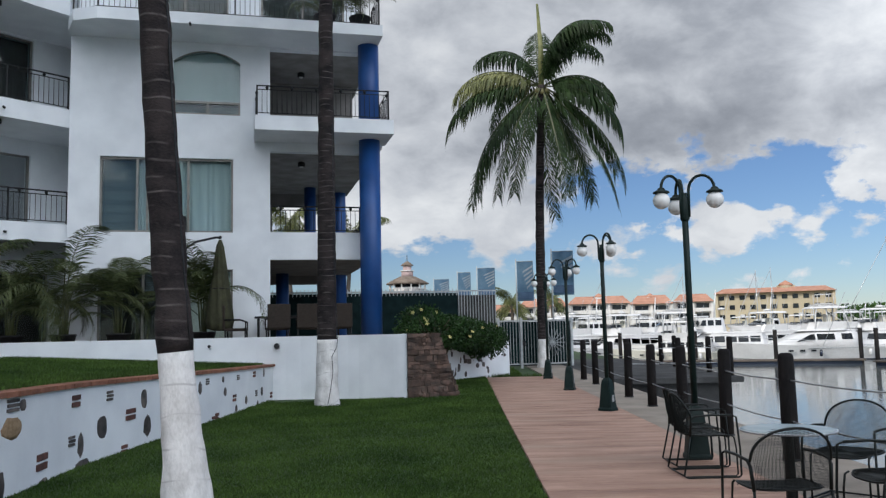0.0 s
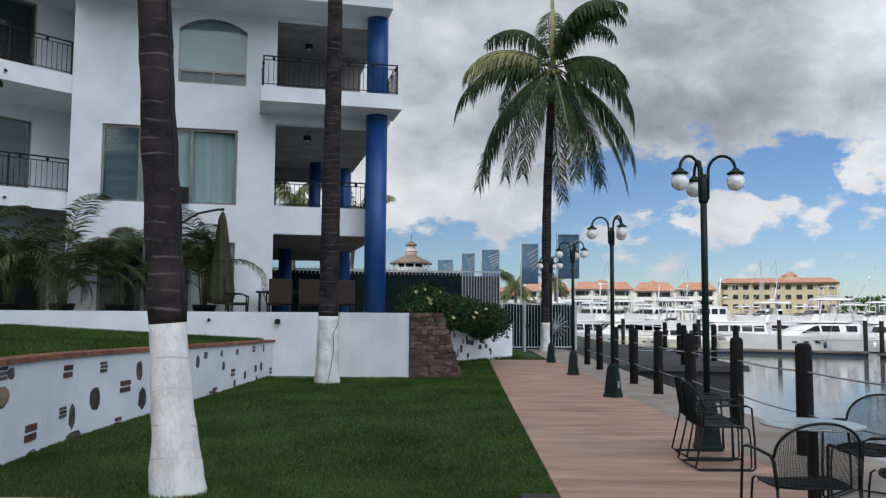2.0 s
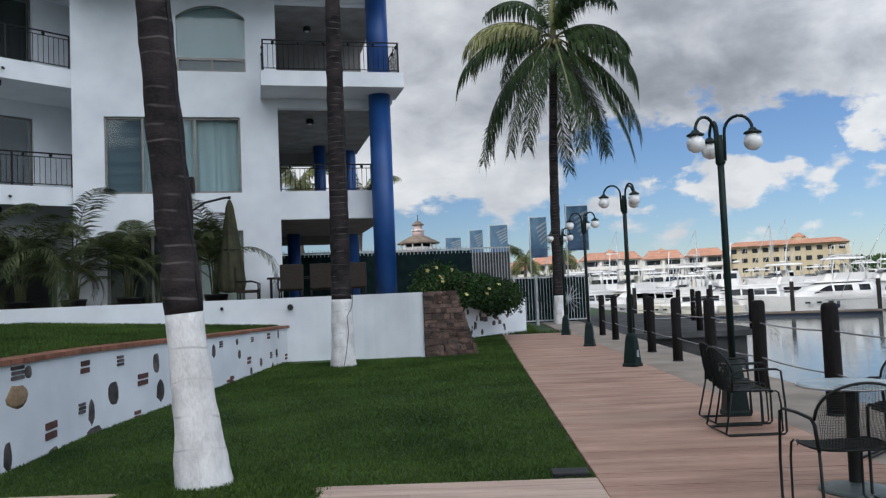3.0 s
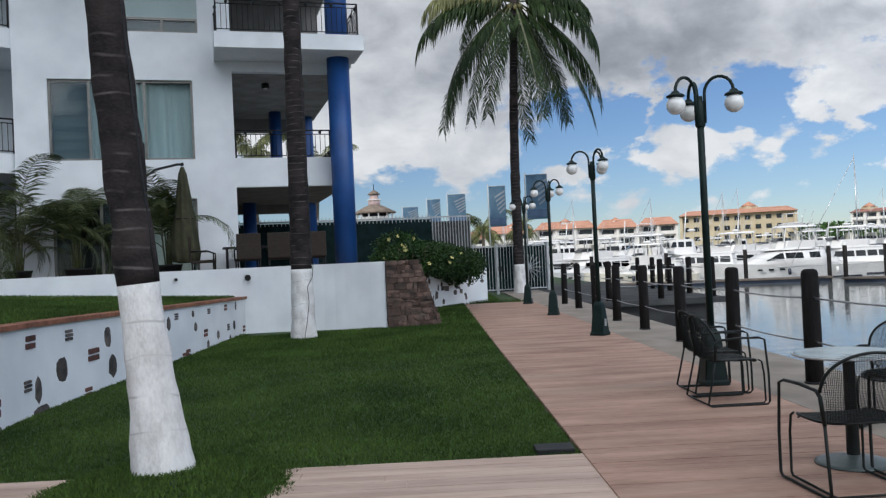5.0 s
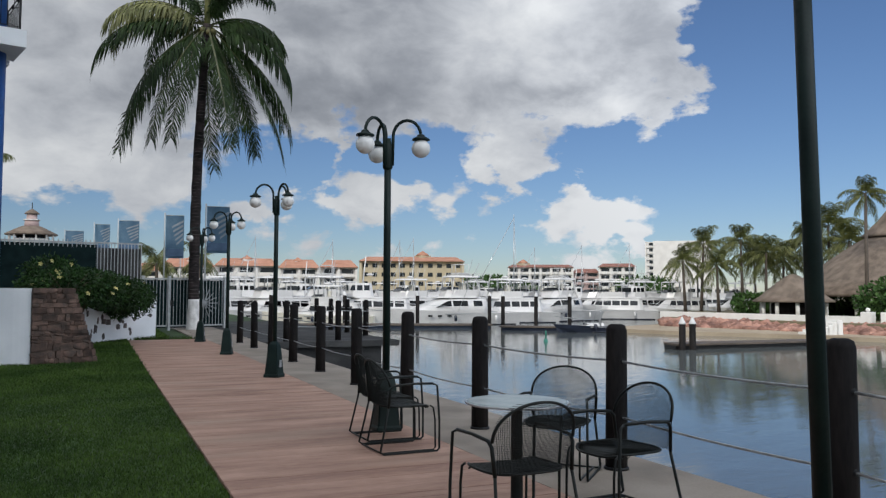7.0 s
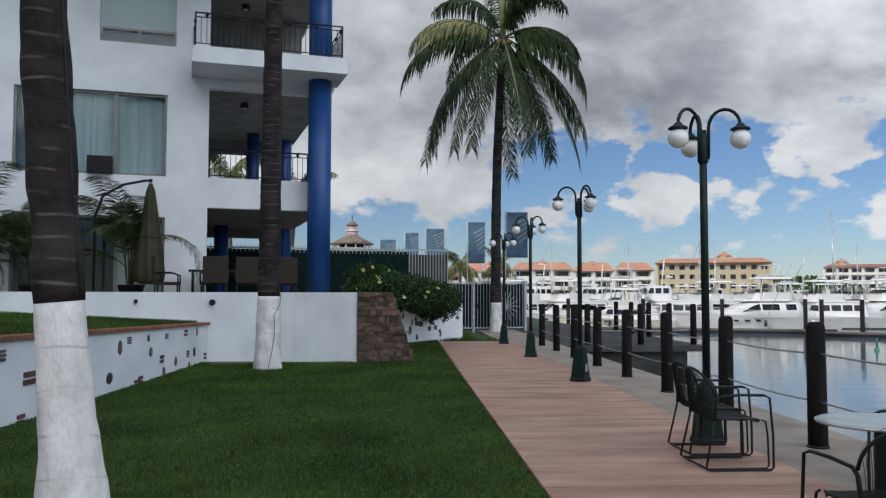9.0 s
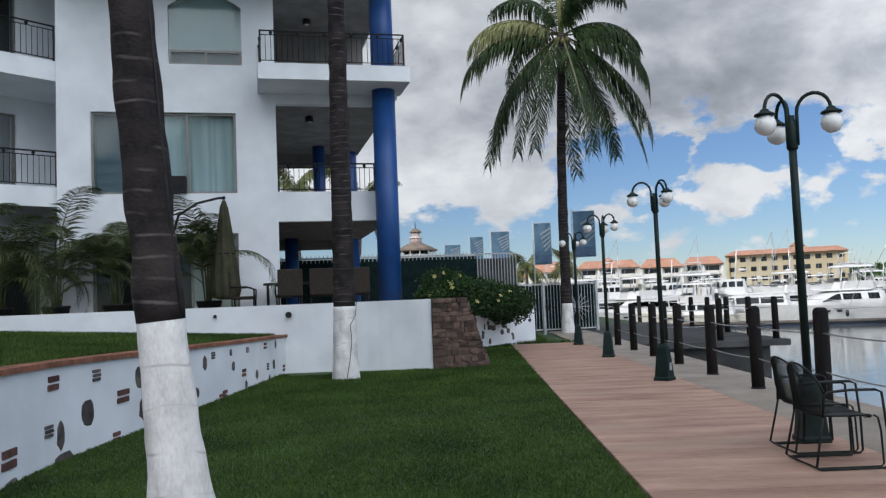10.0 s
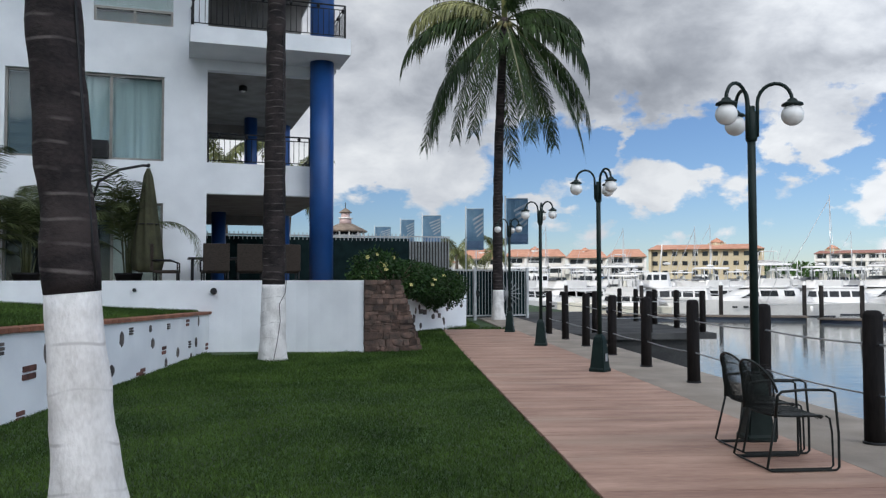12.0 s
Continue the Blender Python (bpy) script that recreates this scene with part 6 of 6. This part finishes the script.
for az, dist in ((54.1, 36.5), (54.75, 36.8), (62.0, 45)):
    p = bearing(az, dist)
    pile = part("mooring_post", tube(B(), [(p.x, p.y, -3), (p.x, p.y, 0.1)], 0.14, 12), POST, dk)
    part("post_cap", lathe(B(), [(0.17, 0.1), (0.14, 0.16), (0.02, 0.42)], (p.x, p.y, 0), 12), GEL, pile)
buoy = thing("channel_buoy", "small teal marker buoy floating in the harbour", "buoy", Matrix.Translation(bearing(45.1, 41, WATER_Z)))
part("float", lathe(B(), [(0.05, -0.2), (0.11, -0.1), (0.11, 0.08), (0.05, 0.15)], (0, 0, 0), 12), TEAL, buoy)
part("cone", lathe(B(), [(0.05, 0.15), (0.035, 0.5), (0.01, 0.56)], (0, 0, 0), 10), TEAL, buoy)

# ---- the far shore ----
shore = B()
rng = random.Random(4)
prism(shore, [bearing(a, r)[:2] for a, r in ((96, 46), (70, 50), (62, 53), (57, 58), (53.2, 60), (52.6, 130), (40, 150), (10, 150), (-20, 160), (-30, 900), (30, 1400), (75, 1400), (110, 900), (120, 60))], -3, -0.25)
structure("far_shore", shore, DIRT, "dry land on the far side of the harbour", "ground")
spit = B()
prism(spit, [bearing(a, r)[:2] for a, r in ((48.8, 52.8), (53, 50.0), (60, 48.5), (72, 45.5), (85, 44), (85, 48), (70, 51.5), (62, 54.5), (53, 61), (49, 54))], -3, -0.78)
structure("beach", spit, SAND, "narrow pale sand strip below the rocks", "ground")
WALLPTS = [(52.9, 61.0), (56.0, 58.5), (59.0, 56.5), (62.0, 54.6), (65.2, 53.0)]
sea = thing("sea_wall", "white painted low sea wall above red rocks", "wall", kind="structure")
part("wall", ribbon(B(), [bearing(*p)[:2] for p in WALLPTS][::-1], 0.3, -0.4, 0.12), WHITEPAINT, sea)
part("wall", ribbon(B(), [bearing(*p)[:2] for p in ((66.3, 52.6), (70, 51.5), (80, 50.5), (95, 49))][::-1], 0.3, -0.4, 0.12), WHITEPAINT, sea)
for az, dist in ((65.2, 53), (66.3, 52.6)):
    p = bearing(az, dist)
    part("pillar", box(B(), p.x - 0.3, p.x + 0.3, p.y - 0.3, p.y + 0.3, -0.4, 0.38, 0.03), WHITEPAINT, sea)
    part("finial", ball(B(), (p.x, p.y, 0.5), 0.13, 2), WHITEPAINT, sea)
rocks = B()
for k in range(1500):
    az = rng.uniform(52.8, 80)
    t = rng.random()
    base = 60.4 - 7.4 * min(1, (az - 52.9) / 12.3) if az < 65.2 else 53 - 0.25 * (az - 65.2)
    p = bearing(az, base - 0.4 - 3.0 * t)
    ball(rocks, (p.x, p.y, -0.40 - 0.42 * t), rng.uniform(0.12, 0.40), 1, (1, 1, 0.7), 0.7, k * 0.37)
ob = tagged(new("riprap", mesh_of("riprap", rocks, ROCK)), "bank of broken red rocks below the sea wall", "rocks", kind="stuff")
stairs = thing("boat_ramp_steps", "pale concrete steps down through the rocks", "steps", Matrix.Translation(bearing(64.3, 50.6, -0.35)) @ pose(0, 0, 0, 0, 0, -20))
for k in range(6):
    part("step", box(B(), -1.6 - 0.3 * k, -1.2 - 0.3 * k, -0.6, 0.6, -0.6, 0.35 - 0.13 * k), WHITEPAINT, stairs)

# thatched restaurants


def palapa(x, y, z, r, h, legs, label, tier=None):
    p = thing("thatched_palapa", label, "thatched roof", pose(x, y, z))
    roof = B()
    n, rings = 40, []
    prof = [(1.0, 0.0), (1.02, 0.04), (0.82, 0.22), (0.6, 0.47), (0.38, 0.72), (0.16, 0.93), (0.03, 1.0)]
    for q, t in prof:
        rings.append([roof.verts.new((r * q * (1 + 0.025 * noise.noise(Vector((k * 0.9, q * 6, x)))) * math.cos(2 * math.pi * k / n), r * q * (1 + 0.025 * noise.noise(Vector((k * 0.9, q * 6, x)))) * math.sin(2 * math.pi * k / n), legs + h * t + 0.05 * noise.noise(Vector((k, q * 9, 1))))) for k in range(n)])
    for a_, b_ in zip(rings, rings[1:]):
        for k in range(n):
            roof.faces.new((a_[k], a_[(k + 1) % n], b_[(k + 1) % n], b_[k])).smooth = True
    roof.faces.new(rings[0][::-1]), roof.faces.new(rings[-1])
    part("thatch", roof, THATCH, p)
    if tier:
        cap_ = lathe(B(), [(r * 0.30, legs + h * 0.84), (r * 0.28, legs + h * 0.88), (r * 0.17, legs + h * 1.06), (r * 0.07, legs + h * 1.26), (0.1, legs + h * 1.33)], (0, 0, 0), 24)
        part("thatch_cap", cap_, THATCH, p)
    for k in range(10):
        a_ = 2 * math.pi * k / 10
        part("leg", tube(B(), [(0.8 * r * math.cos(a_), 0.8 * r * math.sin(a_), 0), (0.8 * r * math.cos(a_), 0.8 * r * math.sin(a_), legs + 0.1 * h)], 0.14, 8), WHITEPAINT, p)
    part("counter", lathe(B(), [(0.55 * r, 0), (0.55 * r, 1.0), (0.5 * r, 1.05)], (0, 0, 0), 20), POST, p)
    return p


p = bearing(67.0, 74)
palapa(p.x, p.y, -0.3, 9.0, 5.6, 1.5, "large thatched restaurant roof with two tiers", True)
p = bearing(61.0, 64)
palapa(p.x, p.y, -0.3, 2.7, 2.0, 1.1, "small round thatched hut on the far shore")

FAR = [frond_mesh("frond", 2.6, lift, droop, 46, 0.80, 0.9, FARFROND, 90 + lift, 0.055) for lift, droop in ((65, 70), (30, 90), (-5, 70), (-40, 40))]


def far_palm(az, dist, h, seed, scale=1.0, label="coconut palm on the far shore"):
    palm = thing("shore_palm", label, "palm tree", Matrix.Translation(bearing(az, dist, -0.3)), "far palms")
    rng = random.Random(seed)
    lean = rng.uniform(-0.5, 0.5)
    part("trunk", tube(B(), [(0, 0, 0), (lean * 0.5, 0, h * 0.5), (lean, 0, h)], [0.17, 0.12, 0.10], 10), TEAK, palm)
    for k in range(24):
        s = 1.08 * scale * rng.uniform(0.85, 1.15)
        piece("frond", FAR[(k * 7) % 4], palm, pose(lean, 0, h, 0, rng.uniform(-10, 10), k * 137.5) @ Matrix.Diagonal((s, s, s, 1)))


for az, dist, h, seed, sc in ((54.4, 78, 4.6, 1, 0.85), (55.4, 80, 6.3, 2, 0.9), (56.5, 76, 4.2, 3, 0.9), (58.0, 82, 6.7, 4, 1.0), (59.4, 80, 5.4, 5, 1.0), (60.4, 84, 5.0, 6, 1.0), (61.8, 84, 6.4, 7, 1.1), (63.2, 82, 7.8, 8, 1.2), (64.3, 80, 6.2, 9, 1.1), (65.2, 66, 8.9, 10, 0.7), (21.6, 78, 4.6, 11, 0.8), (18.9, 60, 3.6, 12, 0.8), (3.6, 42, 7.4, 14, 0.9), (7.0, 44, 7.0, 15, 0.9), (58.8, 90, 5.5, 13, 1.0)):
    far_palm(az, dist, h, seed, sc)


def shrub(lumps, count, size, seed, label):
    t = thing("shrub", label, "shrub")
    ob = new("foliage", leaf_cloud("foliage", lumps, count, size, [BUSH], seed))
    ob.parent = t
    for x, y, z, *_ in lumps:
        part("stem", tube(B(), [(x, y, -0.4), (x, y, z)], [0.12, 0.05], 6), TWIG, t)


def lumps_at(spec):
    return [(*bearing(az, dist, z), r, r, h) for az, dist, z, r, h in spec]


shrub(lumps_at([(66.6, 58, 0.9, 2.0, 1.4), (68.2, 57.5, 1.2, 2.2, 1.6), (70.5, 57, 1.1, 2.4, 1.5), (73, 57, 1.0, 2.4, 1.5)]), 9000, 0.34, 21, "dense green bushes beside the thatched roof")
shrub(lumps_at([(58.4, 74, 0.5, 1.4, 1.0), (60.0, 76, 0.6, 1.6, 1.1), (61.5, 74, 0.8, 1.8, 1.4), (63.5, 72, 1.0, 2.2, 1.7)]), 6000, 0.4, 22, "low dark green bushes between the far palms")
shrub(lumps_at([(40.4, 260, 2.2, 9, 4), (41.4, 280, 2.6, 9, 4.6), (51.2, 330, 2.5, 9, 5.0), (52.4, 360, 2.8, 9, 5.6), (43, 300, 2.0, 9, 4)]), 5000, 1.5, 23, "distant dark green trees behind the marina")

# far buildings


def far_house(az0, az1, dist, z_eave, storeys, mat, label, roof=0.16, z_base=0.0, bays=None, inset=1.0, turn=0.0):
    """A block across a range of bearings, with storeys of openings, balconies and a tiled roof."""
    a, b = bearing(az0, dist), bearing(az1, dist)
    w = (b - a).length
    m = Matrix.Translation(((a + b) / 2).to_3d()) @ pose(0, 0, 0, 0, 0, -(az0 + az1) / 2 + turn)
    h = thing("apartment_house", label, "building", m)
    depth = 12
    step = (z_eave - z_base) / storeys
    bays = bays or max(2, round(w / 5.0))
    bw = w / bays
    part("wall", box(B(), -w / 2, w / 2, 0.9, depth, z_base - 1, z_eave), mat, h)
    pier_ = mesh_of("pier", box(B(), -0.35, 0.35, 0, 0.9, z_base - 1, z_eave), mat)
    for i in (0, bays) if mat == HOUSEYELLOW else range(bays + 1):
        piece("pier", pier_, h, pose(-w / 2 + i * bw, 0, 0))
    ochre = mat == HOUSEYELLOW
    for j in range(0 if ochre else storeys):
        part("balcony_front", box(B(), -w / 2, w / 2, 0.05, 0.25, z_base + j * step, z_base + j * step + step * 0.36), mat, h)
    wide, tall = (0.26, 0.46) if ochre else (0.34, 0.72)
    win = mesh_of("window", box(B(), -bw * wide, bw * wide, -0.06, 0.06, 0, step * tall), TINTED)
    for j in range(storeys):
        for i in range(bays):
            piece("window", win, h, pose(-w / 2 + (i + 0.5) * bw, 0.86, z_base + j * step + step * (0.30 if ochre else 0.12)))
    if roof:
        rise = depth * roof
        r = B()
        v = [r.verts.new(p) for p in ((-w / 2 - 0.6, -0.8, z_eave), (w / 2 + 0.6, -0.8, z_eave), (w / 2 + 0.6, depth + 0.8, z_eave), (-w / 2 - 0.6, depth + 0.8, z_eave), (-w / 2 + 1.5, depth / 2, z_eave + rise), (w / 2 - 1.5, depth / 2, z_eave + rise))]
        for q in ((0, 1, 5, 4), (2, 3, 4, 5), (1, 2, 5), (3, 0, 4), (3, 2, 1, 0)):
            r.faces.new([v[i] for i in q])
        part("roof", r, DARKTILE if dist > 300 else ROOFTILE, h)
    return h


WH, OC, RO = "white far apartment house with clay tile roof", "ochre apartment house with clay tile roof across the marina", "white apartment house with red tile roof across the marina"
for a0, a1, dist, eave, st, mat, lab, rf in ((15.0, 19.0, 250, 7.2, 3, HOUSEWHITE, WH, 0.2), (19.2, 22.4, 235, 8.0, 3, HOUSEWHITE, WH, 0.22), (22.6, 26.6, 245, 8.8, 3, HOUSEWHITE, WH, 0.2), (26.8, 29.4, 240, 8.2, 3, HOUSEWHITE, WH, 0.22), (29.6, 32.0, 245, 8.6, 3, HOUSEWHITE, WH, 0.2),
                                             (32.3, 39.4, 220, 9.6, 4, HOUSEYELLOW, OC, 0.12), (42.6, 47.0, 380, 13.0, 4, HOUSEWHITE, RO, 0.12), (47.0, 48.8, 382, 10.6, 4, HOUSEPINK, RO, 0.16), (48.8, 51.2, 378, 13.2, 4, HOUSEWHITE, RO, 0.14)):
    far_house(a0, a1, dist, eave, st, mat, lab, rf, bays=11 if mat == HOUSEYELLOW else None)
for az, dist, z, s in ((36.6, 226, 10.3, 1.6), (24.6, 250, 9.8, 1.5), (43.6, 386, 13.6, 2.2), (21.0, 240, 9.0, 1.5), (28.0, 246, 9.2, 1.5)):
    t = thing("roof_tower", "small roof tower with a clay cupola", "tower", Matrix.Translation(bearing(az, dist)))
    part("body", box(B(), -s, s, -s, s, z - 1.5, z + s * 0.7), HOUSEYELLOW if az > 30 else HOUSEWHITE, t)
    part("cupola", lathe(B(), [(s * 1.2, z + s * 0.7), (s * 0.9, z + s), (s * 0.3, z + s * 1.35), (0.1, z + s * 1.5)], (0, 0, 0), 12), ROOFTILE, t)
hotel = far_house(51.9, 56.2, 430, 27.5, 9, HOUSEWHITE, "tall plain white hotel tower beyond the palms", 0, 0, 3)
part("blank_gable", box(B(), -12.5, 16.3, -0.6, 0.04, -1, 27.8), HOUSEWHITE, hotel)
far_house(54.6, 58.4, 200, 2.9, 1, HOUSEWHITE, "low white marina building", 0, -0.4, 7)
for az, dist, h in ((55.2, 86, 5.2), (62.8, 110, 12.6), (43.35, 150, 0.1)):
    if h > 1:
        t = thing("lamp_pole", "slim dark pole on the far shore", "pole", Matrix.Translation(bearing(az, dist, -0.3)))
        part("pole", tube(B(), [(0, 0, 0), (0, 0, h)], [0.09, 0.05], 6), BLACK, t)

tower = thing("lighthouse_tower", "round restaurant tower with tiered tile roofs and lantern", "tower", Matrix.Translation(bearing(11.4, 120)) @ Matrix.Diagonal((1.06, 1.06, 1.13, 1)))
part("shaft", lathe(B(), [(1.9, -1), (1.9, 7.2)], (0, 0, 0), 20), HOUSEWHITE, tower)
part("lower_skirt", lathe(B(), [(3.0, 5.3), (2.95, 5.45), (2.1, 6.0), (1.9, 6.0)], (0, 0, 0), 20), THATCH, tower)
part("gallery", lathe(B(), [(2.75, 6.25), (2.8, 6.4), (2.8, 6.55), (1.9, 6.6)], (0, 0, 0), 20), HOUSEPINK, tower)
post = mesh_of("post", box(B(), -0.08, 0.08, -0.08, 0.08, 6.55, 7.7), HOUSEWHITE)
for k in range(12):
    piece("post", post, tower, pose(2.5 * math.cos(k * 0.5236), 2.5 * math.sin(k * 0.5236), 0))
part("gallery_rail", tube(B(), [(2.6 * math.cos(k * 0.2618), 2.6 * math.sin(k * 0.2618), 7.0) for k in range(25)], 0.05, 5), HOUSEWHITE, tower)
part("dining_room", lathe(B(), [(1.7, 6.6), (1.7, 7.75)], (0, 0, 0), 20), TINTED, tower)
part("upper_roof", lathe(B(), [(2.95, 7.6), (3.0, 7.72), (1.5, 8.45), (1.15, 8.6), (1.0, 8.65)], (0, 0, 0), 20), THATCH, tower)
part("lantern", lathe(B(), [(0.85, 8.6), (0.8, 9.3), (0.62, 9.35), (0.6, 10.1)], (0, 0, 0), 16), HOUSEPINK, tower)
part("lantern_ring", lathe(B(), [(0.95, 9.3), (0.98, 9.34), (0.98, 9.42), (0.6, 9.46)], (0, 0, 0), 16), HOUSEWHITE, tower)
part("cap", lathe(B(), [(0.85, 10.05), (0.88, 10.12), (0.45, 10.45), (0.1, 10.65)], (0, 0, 0), 16), THATCH, tower)
part("vane", tube(B(), [(0, 0, 10.6), (0, 0, 11.4)], 0.05, 6), BLACK, tower)

# ---- turf ----


def turf(name, count, sample, height, label):
    """Single grass blades on the ground; sample gives plan places and heights."""
    rng_ = np.random.default_rng(9)
    xyz, scale = sample(rng_, count)
    count = len(xyz)
    a = rng_.uniform(0, 2 * np.pi, count)
    h = height * rng_.uniform(0.55, 1.25, count) * scale
    w = 0.006 * scale * rng_.uniform(0.8, 1.5, count)
    lean_ = rng_.normal(size=(count, 2)) * 0.45
    side_ = np.stack([np.cos(a) * w, np.sin(a) * w, np.zeros(count)], 1)
    tip_ = xyz + np.stack([lean_[:, 0] * h, lean_[:, 1] * h, h], 1)
    pts = np.stack([xyz - side_, xyz + side_, tip_], 1).reshape(-1, 3)
    me = bpy.data.meshes.new(name)
    me.vertices.add(count * 3), me.loops.add(count * 3), me.polygons.add(count)
    me.vertices.foreach_set("co", pts.ravel())
    me.loops.foreach_set("vertex_index", np.arange(count * 3, dtype=np.int32))
    me.polygons.foreach_set("loop_start", np.arange(0, count * 3, 3, dtype=np.int32))
    me.update(calc_edges=True)
    me.materials.append(TURF)
    return tagged(new(name, me), label, "grass", kind="stuff")


RETA = np.array(RET)


def ret_x(y):
    return np.interp(y, RETA[10:, 1], RETA[10:, 0])


def mound_z(r):
    """Height of the grassy rise round the palm's foot, r metres from its middle."""
    return -0.03 + 0.15 * np.clip((0.9 - r) / 0.55, 0, 1) ** 1.2


def lower_lawn(rng_, count):
    y = 5.0 + 22 * rng_.random(count) ** 1.9
    u = rng_.random(count)
    lo, hi = np.where(y < 6.4, -2.3, ret_x(y)), 1.04 + 0.268 * y
    x = lo + (hi - lo) * u
    s_, d_ = 0.2588 * x + 0.9659 * y, 0.9659 * x - 0.2588 * y
    keep = (d_ < LAWN_D + 0.03 * np.sin(s_ * 9)) & ((s_ > 6.43 + 0.04 * np.sin(d_ * 11)) | (np.hypot(x + 0.2, y - 6.35) < 0.86 + 0.05 * np.sin(9 * np.arctan2(y - 6.35, x + 0.2)))) & ~((y > 18.3) & (x > 0.9) & (x < 5.3))
    keep &= ~((y > 19.5 - 0.2 * x) & (x < 4.5))
    mosx = np.interp(y, [p[1] for p in MOS], [p[0] for p in MOS])
    keep &= ~((y > 18.9) & (y < 25.7) & (x < mosx))
    x, y = x[keep], y[keep]
    far_ = np.clip((y - 5) / 9, 0.8, 2.6)
    r_ = np.hypot(x + 0.2, y - 6.35)
    return np.stack([x, y, np.where(r_ < 0.9, mound_z(r_), -0.035)], 1), far_


structure("turf_mound", lathe(B(), [(0.88, -0.2), *[(r, mound_z(r)) for r in (0.86, 0.75, 0.6, 0.45, 0.3, 0.1)]], (-0.2, 6.35, 0), 32), SOIL, "low grassy mound around the palm foot", "lawn")


def strip_lawn(rng_, count):
    s_ = 26.2 + 6 * rng_.random(count)
    d_ = -1 + 4.0 * rng_.random(count)
    keep = (d_ < 2.2) | (s_ < 26.5)
    s_, d_ = s_[keep], d_[keep]
    return np.stack([0.9659 * d_ + 0.2588 * s_, -0.2588 * d_ + 0.9659 * s_, np.full(len(s_), -0.04)], 1), np.full(len(s_), 2.8)


def upper_lawn(rng_, count):
    y = 6.5 + 13 * rng_.random(count)
    x = ret_x(y) - 0.22 - 6.5 * rng_.random(count) ** 1.4
    z = 0.80 + 0.060 * (0.87 - np.maximum(x, -4.5)) - 0.045
    keep = y < 19.5
    return np.stack([x, y, z], 1)[keep], np.full(int(keep.sum()), 1.7)


turf("grass", 420000, lower_lawn, 0.042, "short dense green lawn grass")
turf("grass", 90000, upper_lawn, 0.045, "short green grass on the raised lawn")
turf("grass", 12000, strip_lawn, 0.045, "green grass strip before the gate")

# ---- boards of the promenade, each its own piece ----
board = mesh_of("plank", box(B(), -0.5, 0.5, -0.5, 0.5, -0.5, 0.5, 0.0), PLANK)
s = 1.4
rng = random.Random(21)
while s < 26.1:
    w = 0.135
    gap = rng.choice((0.002, 0.002, 0.003, 0.006))
    piece("plank", board, boardwalk, PROM @ pose((LAWN_D + BOARD_D) / 2, s + w / 2, -0.006 + rng.uniform(-0.0015, 0.0015), rng.uniform(-0.25, 0.25), 0, 0) @ Matrix.Diagonal((BOARD_D - LAWN_D - 0.005, w - gap, 0.012, 1)))
    s += w
pale = mesh_of("plank", box(B(), -0.5, 0.5, -0.5, 0.5, -0.5, 0.5, 0.0), PALEPLANK)
s = 3.3
while s < 6.40:
    w, d = 0.155, LAWN_D - 0.012
    while d > -5:
        run = rng.uniform(1.2, 2.2)
        piece("plank", pale, cross, PROM @ pose(d - run / 2, s + w / 2, -0.008 + rng.uniform(-0.001, 0.001)) @ Matrix.Diagonal((run - 0.007, w - 0.006, 0.012, 1)))
        d -= run
    s += w
